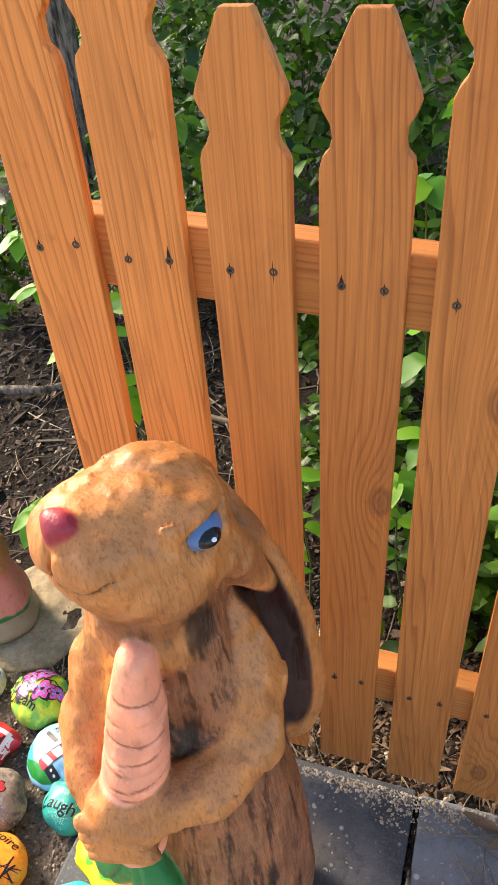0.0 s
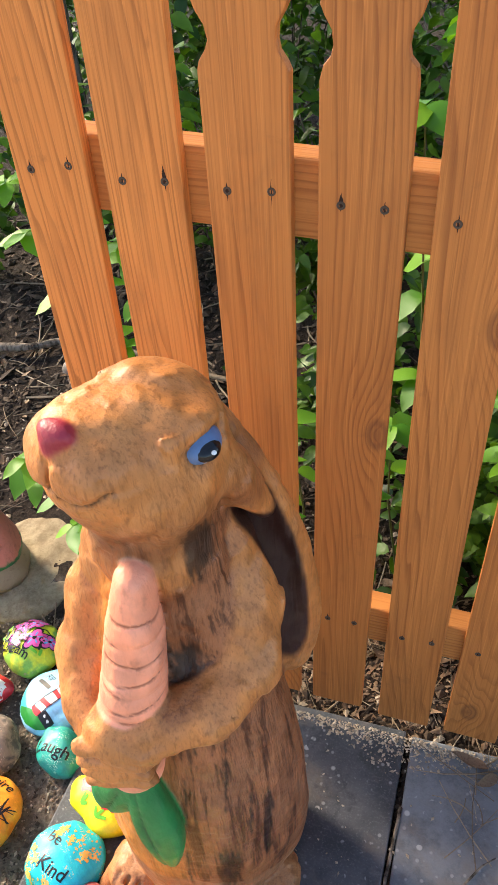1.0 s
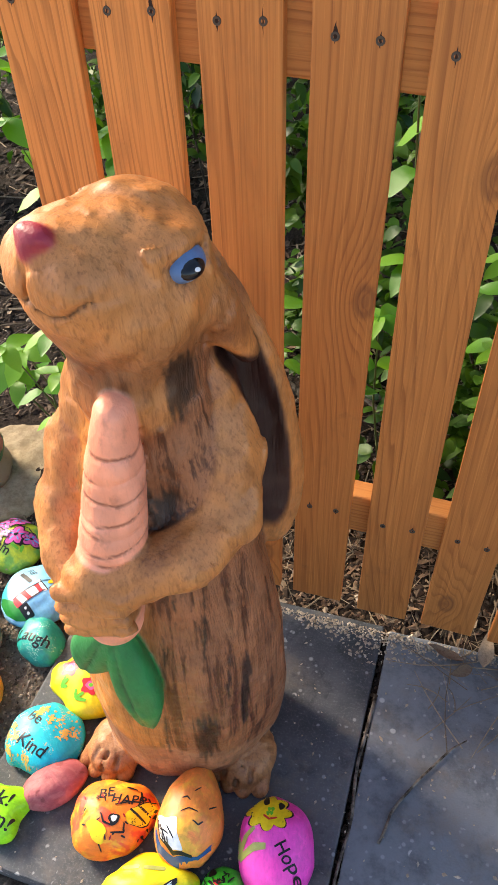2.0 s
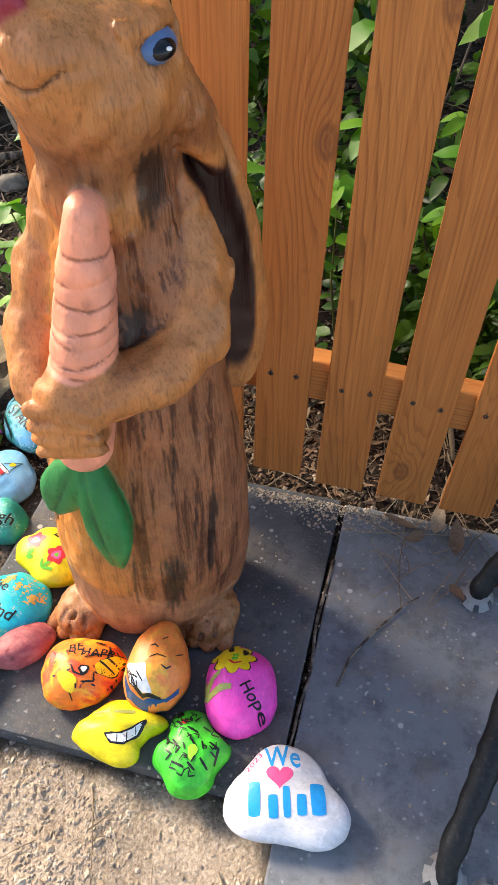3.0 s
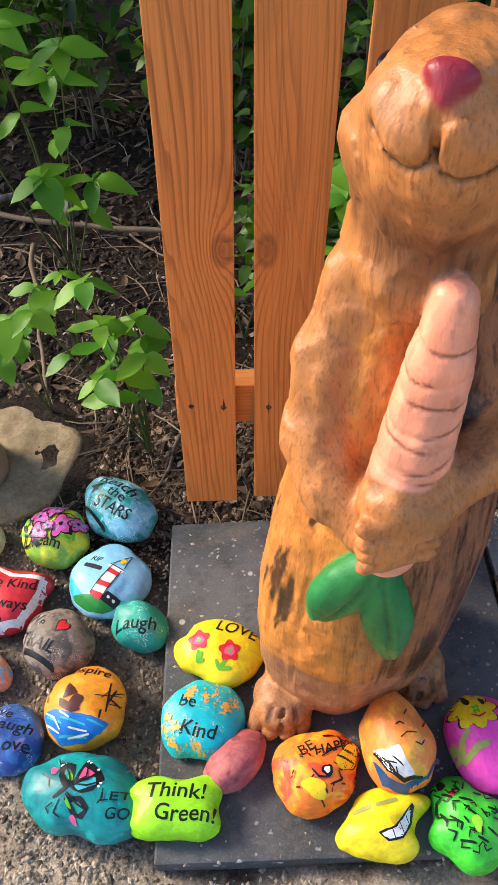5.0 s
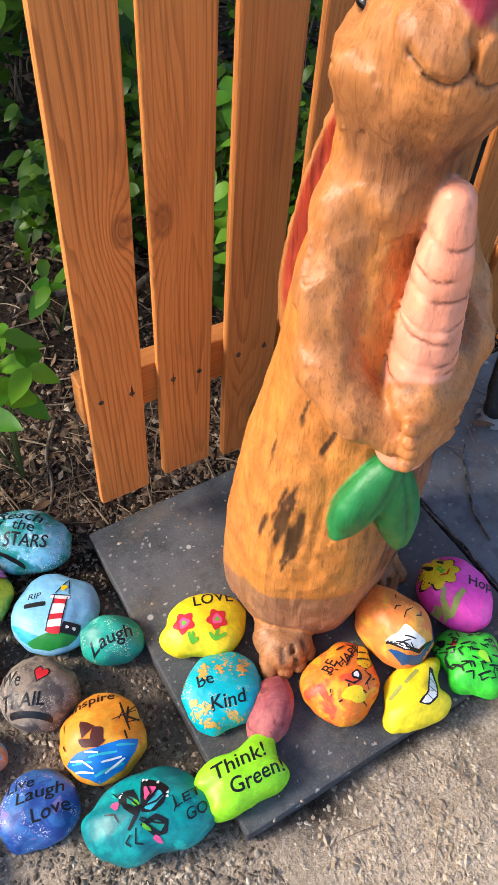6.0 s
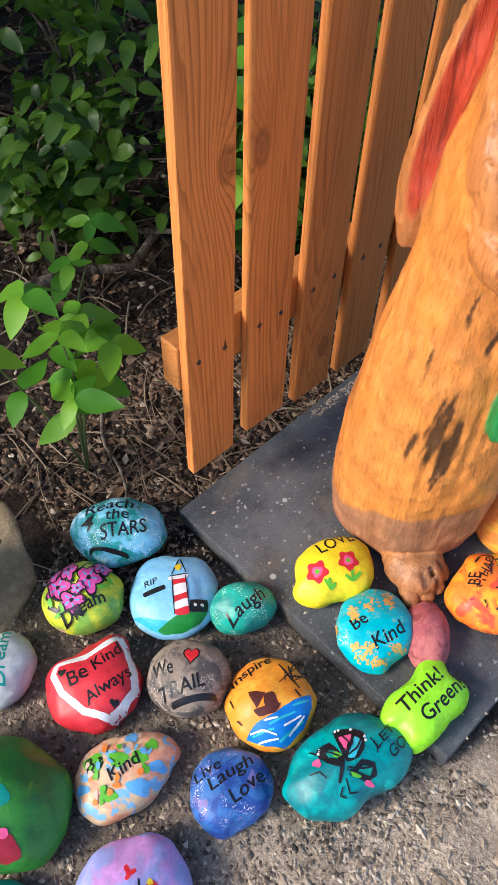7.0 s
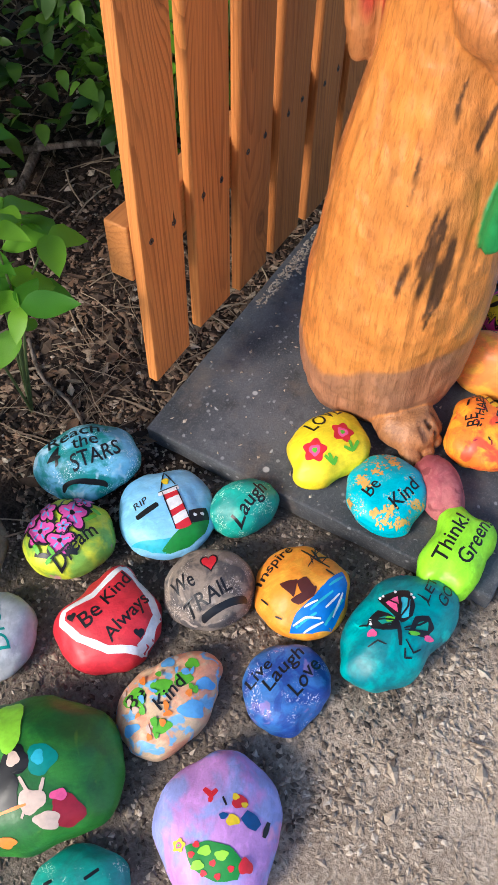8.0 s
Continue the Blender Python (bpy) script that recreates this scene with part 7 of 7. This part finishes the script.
# fallen branches, stones and stalks
def fallen(name, pts, r, label, category, material=M_STRAW, lift=0.008):
    line = [Vector((x, y, max(ground_height(x, y), -0.04) + lift + dz)) for x, y, dz in pts]
    fine, rr = [], []
    for k in range(len(line) - 1):
        for j in range(4):
            q = line[k].lerp(line[k + 1], j / 4)
            fine.append(q + Vector((noise.noise(q * 9) * 0.012, noise.noise(q * 9 + Vector((5, 0, 0))) * 0.012, 0)))
            rr.append(r * (1 - 0.5 * (k + j / 4) / len(line)) * (1 + 0.25 * noise.noise(q * 30)))
    fine.append(line[-1])
    rr.append(r * 0.45)
    return thing(name, tube_bm(fine, rr, 8), material, label, category, smooth=True)


fallen("fallen_branch", [(-1.02, 1.66, 0.02), (-0.80, 1.34, 0.02), (-0.60, 1.15, 0.015), (-0.45, 1.08, 0.02), (-0.22, 1.03, 0.02), (0.02, 0.96, 0.03)], 0.012, "pale bare fallen branch curving over the soil", "branch")
fallen("fallen_branch", [(-0.42, 0.95, 0.03), (-0.39, 0.78, 0.01), (-0.35, 0.60, 0.01), (-0.30, 0.39, 0.005)], 0.008, "thin straight dry stalk lying on the soil", "branch")
fallen("fallen_branch", [(0.05, 0.30, 0.005), (0.0, 0.22, 0.004), (-0.03, 0.12, 0.003), (-0.08, 0.05, 0.003)], 0.004, "thin crooked grey twig lying on the soil", "twig", M_BARK)
fallen("fallen_branch", [(0.10, 0.62, 0.06), (0.22, 0.60, 0.05), (0.34, 0.55, 0.03), (0.52, 0.62, 0.05)], 0.013, "dark fallen branch behind the fence", "branch", M_BARK)
fallen("fallen_branch", [(0.15, 0.9, 0.1), (0.3, 0.75, 0.08), (0.42, 0.6, 0.05), (0.60, 0.45, 0.02)], 0.010, "dark fallen branch behind the fence", "branch", M_BARK)
fallen("fallen_branch", [(0.70, 0.55, 0.03), (0.76, 0.35, 0.02), (0.80, 0.16, 0.01)], 0.009, "pale fallen branch behind the fence", "branch")
fallen("fallen_branch", [(-1.1, 1.0, 0.02), (-0.85, 1.05, 0.03), (-0.6, 1.2, 0.02), (-0.3, 1.3, 0.03)], 0.016, "dark rotting branch on the woodland floor", "branch", M_BARK)
P_COBBLE = paint_material("cobble_grey", (0.17, 0.14, 0.115), (0.24, 0.20, 0.165), None, 30, 0.85)
for x, y, L, W, H, a, s in ((-0.64, 1.00, 0.10, 0.075, 0.055, 20, 61), (-0.345, 1.16, 0.07, 0.06, 0.06, 70, 62), (-0.82, 0.62, 0.11, 0.08, 0.05, -30, 63)):
    ob = thing("cobble", rock_bm(L, W, H, s), P_COBBLE, "grey rounded stone half sunk in the soil", "stone", smooth=True)
    ob.matrix_basis = pose(x, y, ground_height(x, y) - 0.012, 0, 0, a)


# ---- loose bits on the ground ----
def bits(name, label, category, material, count, area, size, seed, long=1.6, flat=0.55, surface=None, keep=None):
    """Many small angular stones or chips as one object."""
    rs = np.random.RandomState(seed)
    base = np.array([(1, 0, 0), (-1, 0, 0), (0, 1, 0), (0, -1, 0), (0, 0, 1), (0, 0, -1)], float)
    tri = np.array([(0, 2, 4), (2, 1, 4), (1, 3, 4), (3, 0, 4), (2, 0, 5), (1, 2, 5), (3, 1, 5), (0, 3, 5)])
    verts, faces = [], []
    made = 0
    while made < count:
        x, y = rs.uniform(area[0], area[1]), rs.uniform(area[2], area[3])
        if keep is not None and not keep(x, y, rs):
            continue
        z = ground_height(x, y) if surface is None else surface
        s = size * min(2.0, rs.lognormal(0, 0.38))
        v = base * (1 + rs.uniform(-0.35, 0.35, (6, 1))) * np.array([s * long * rs.uniform(0.7, 1.2), s, s * flat]) * 0.5
        a = rs.uniform(0, 6.28)
        ca, sa = math.cos(a), math.sin(a)
        tx = rs.normal(0, 0.35)
        v = v @ np.array([(ca, sa, 0), (-sa, ca, 0), (0, 0, 1)])
        v[:, 2] += v[:, 0] * tx
        verts.append(v + np.array([x, y, z + s * flat * 0.25]))
        faces.append(tri + 6 * made)
        made += 1
    me = from_arrays(name, np.concatenate(verts), np.concatenate(faces), material, False)
    return tagged(new(name, me), label, category, kind="stuff")


def off_slabs(x, y, rs):
    return not (0.002 < x < 1.204 and -0.590 < y < 0.008) and not (0.600 < x < 1.204 and y < 0)


def path_edge(x):
    return -0.595 - 0.40 * min(x, 0.0) - 0.10 * max(x, 0.0)


def path_zone(x, y, rs):
    if noise.noise(Vector((x * 5.5, y * 5.5, 2.0))) < -0.10 and rs.random() < 0.8:
        return False
    edge = path_edge(x) + 0.05 * noise.noise(Vector((x * 6, y * 6, 0)))
    return off_slabs(x, y, rs) and y < edge + rs.normal(0, 0.03)


def bed_zone(x, y, rs):
    return off_slabs(x, y, rs) and y > path_edge(x) - 0.07


def soil_zone(x, y, rs):
    return off_slabs(x, y, rs) and not (x < -0.2 and y < 0.05) and math.hypot(x + 0.375, y - 0.205) > 0.2


bits("gravel", "pale sandy crushed gravel of the path", "gravel", M_GRAVEL, 15000, (-0.85, 0.61, -1.10, -0.30), 0.0044, 1, keep=path_zone)
bits("gravel", "coarser pale pebbles scattered over the path", "gravel", M_GRAVEL, 800, (-0.85, 0.61, -1.10, -0.30), 0.0078, 2, keep=path_zone)
bits("bed_grit", "dark gritty soil crumbs between the rocks", "soil", M_GRIT, 7500, (-0.75, 0.03, -0.68, 0.10), 0.0048, 3, keep=bed_zone)
bits("bed_gravel", "small grey stones between the painted rocks", "gravel", M_GRAVEL, 2000, (-0.75, 0.03, -0.70, 0.10), 0.0046, 4, keep=bed_zone)
bits("mulch", "dark crumbly soil and bark mulch", "mulch", M_MULCH, 9000, (-0.95, 1.3, -0.02, 1.0), 0.010, 5, long=1.9, keep=soil_zone)
bits("wood_chips", "brown wood chips scattered by the fence", "wood chips", M_DEAD, 1500, (-0.25, 1.2, -0.01, 0.35), 0.008, 6, long=3.0, flat=0.3, keep=soil_zone)
bits("bark_crumbs", "reddish brown bark crumbs at the fence foot", "mulch", M_DEAD, 4200, (-0.40, 0.65, 0.0, 0.45), 0.0055, 16, long=1.8, keep=soil_zone)
bits("mulch", "dark clods of soil and leaf litter deeper in the wood", "mulch", M_MULCH, 6000, (-1.9, 1.6, 0.9, 2.6), 0.019, 17, long=1.9, keep=soil_zone)
bits("soil_stones", "small pale stones in the soil", "gravel", M_GRAVEL, 900, (-0.9, 1.2, 0.0, 0.9), 0.009, 7, keep=soil_zone)


def sawdust_zone(x, y, rs):
    return y > -0.022 - 0.07 * math.exp(-((x - 0.58) / 0.12) ** 2) * rs.random() ** 2


bits("sawdust", "pale sawdust crumbs along the slab edge", "sawdust", M_GRAVEL, 900, (0.33, 0.85, -0.12, -0.006), 0.0036, 8, surface=0.0, keep=sawdust_zone)
bits("slab_crumbs", "tiny pale crumbs lying on the slabs", "crumbs", M_GRAVEL, 420, (0.01, 1.2, -0.60, -0.01), 0.0032, 9, surface=0.0, keep=lambda x, y, rs: True)
bits("joint_dirt", "dark soil crumbs in the joint between slabs", "soil", M_MULCH, 500, (0.595, 0.606, -0.60, -0.02), 0.006, 10, surface=-0.020)


def stalks(name, label, count, area, seed, length=0.07, r=0.0011, surface=None, keep=soil_zone, material=M_STRAW):
    """Needles, grass stalks and thin twigs as one object."""
    rg = random.Random(seed)
    rs = np.random.RandomState(seed)
    bm = bmesh.new()
    for k in range(count):
        for _ in range(50):
            x, y = rg.uniform(area[0], area[1]), rg.uniform(area[2], area[3])
            if keep is None or keep(x, y, rs):
                break
        L, a = length * rg.uniform(0.4, 1.7), rg.uniform(0, 6.28)
        bend = rg.uniform(-0.35, 0.35)
        pts = []
        for j in range(4):
            f = (j / 3 - 0.5) * L
            px, py = x + f * math.cos(a) - bend * f * f / L * math.sin(a), y + f * math.sin(a) + bend * f * f / L * math.cos(a)
            z = (max(ground_height(px, py), -0.045) if surface is None else surface) + 0.003 + (0.004 if j in (1, 2) else 0)
            pts.append((px, py, z))
        q = r * rg.uniform(0.6, 1.6)
        tube_bm(pts, [q, q, q * 0.8, q * 0.5], 4, bm)
    return tagged(thing(name, bm, material, label, "twigs", kind="stuff"))


stalks("dry_twigs", "thin dry twigs and stalks on the soil", 420, (-0.9, 1.2, 0.0, 1.1), 11, 0.10, 0.0016)
stalks("dry_twigs", "dry twigs and stalks deeper in the wood", 300, (-1.8, 1.4, 0.8, 2.6), 18, 0.22, 0.0026)
stalks("dry_grass", "fine dry grass stalks by the fence foot", 260, (-0.25, 1.2, 0.0, 0.25), 12, 0.07, 0.0008)
stalks("path_straw", "thin straw lying on the sandy path", 34, (-0.3, 0.6, -0.95, -0.65), 13, 0.08, 0.0009, keep=path_zone)
stalks("slab_needles", "dry needles lying on the slab", 34, (0.68, 0.90, -0.18, 0.0), 14, 0.10, 0.0010, surface=0.0, keep=None)
fallen("slab_twig", [(0.648, -0.387, 0.036), (0.662, -0.335, 0.036), (0.703, -0.264, 0.036), (0.766, -0.182, 0.037)], 0.0026, "thin dark twig lying across the slab", "twig", M_BARK, 0.007)
fallen("joint_twig", [(0.600, -0.14, 0.036), (0.597, -0.26, 0.034), (0.601, -0.38, 0.034), (0.598, -0.50, 0.034)], 0.0034, "thin dark twig lying along the slab joint", "twig", M_BARK, 0.004)


def dead_leaves(name, label, count, area, seed, size=0.035, keep=soil_zone, surface=None):
    rg = random.Random(seed)
    rs = np.random.RandomState(seed)
    verts, faces = [], []
    me = leaf_mesh("leaf_shape", None, 1.0, 0.42, 0.5, -0.25, 0.0, 3)
    vs, fs = [v.co.copy() for v in me.vertices], [tuple(p.vertices) for p in me.polygons]
    bpy.data.meshes.remove(me)
    for k in range(count):
        for _ in range(50):
            x, y = rg.uniform(area[0], area[1]), rg.uniform(area[2], area[3])
            if keep is None or keep(x, y, rs):
                break
        a = rg.uniform(0, 6.28)
        z = (ground_height(x, y) if surface is None else surface) + 0.004
        m = aim((x, y, z), (math.cos(a), math.sin(a), rg.uniform(-0.05, 0.15)), (rg.gauss(0, 0.4), rg.gauss(0, 0.4), 1), size * rg.uniform(0.6, 1.6))
        o = len(verts)
        verts.extend(m @ v for v in vs)
        faces.extend(tuple(o + i for i in f) for f in fs)
    return tagged(new(name, from_arrays(name, verts, faces, M_DEAD)), label, "dead leaves", kind="stuff")


dead_leaves("dead_leaves", "curled brown dead leaves on the woodland floor", 620, (-1.2, 1.4, 0.05, 1.9), 21, 0.030)
dead_leaves("slab_leaf", "dry narrow leaves lying on the slab", 7, (0.74, 0.86, -0.16, -0.02), 22, 0.045, None, 0.0)
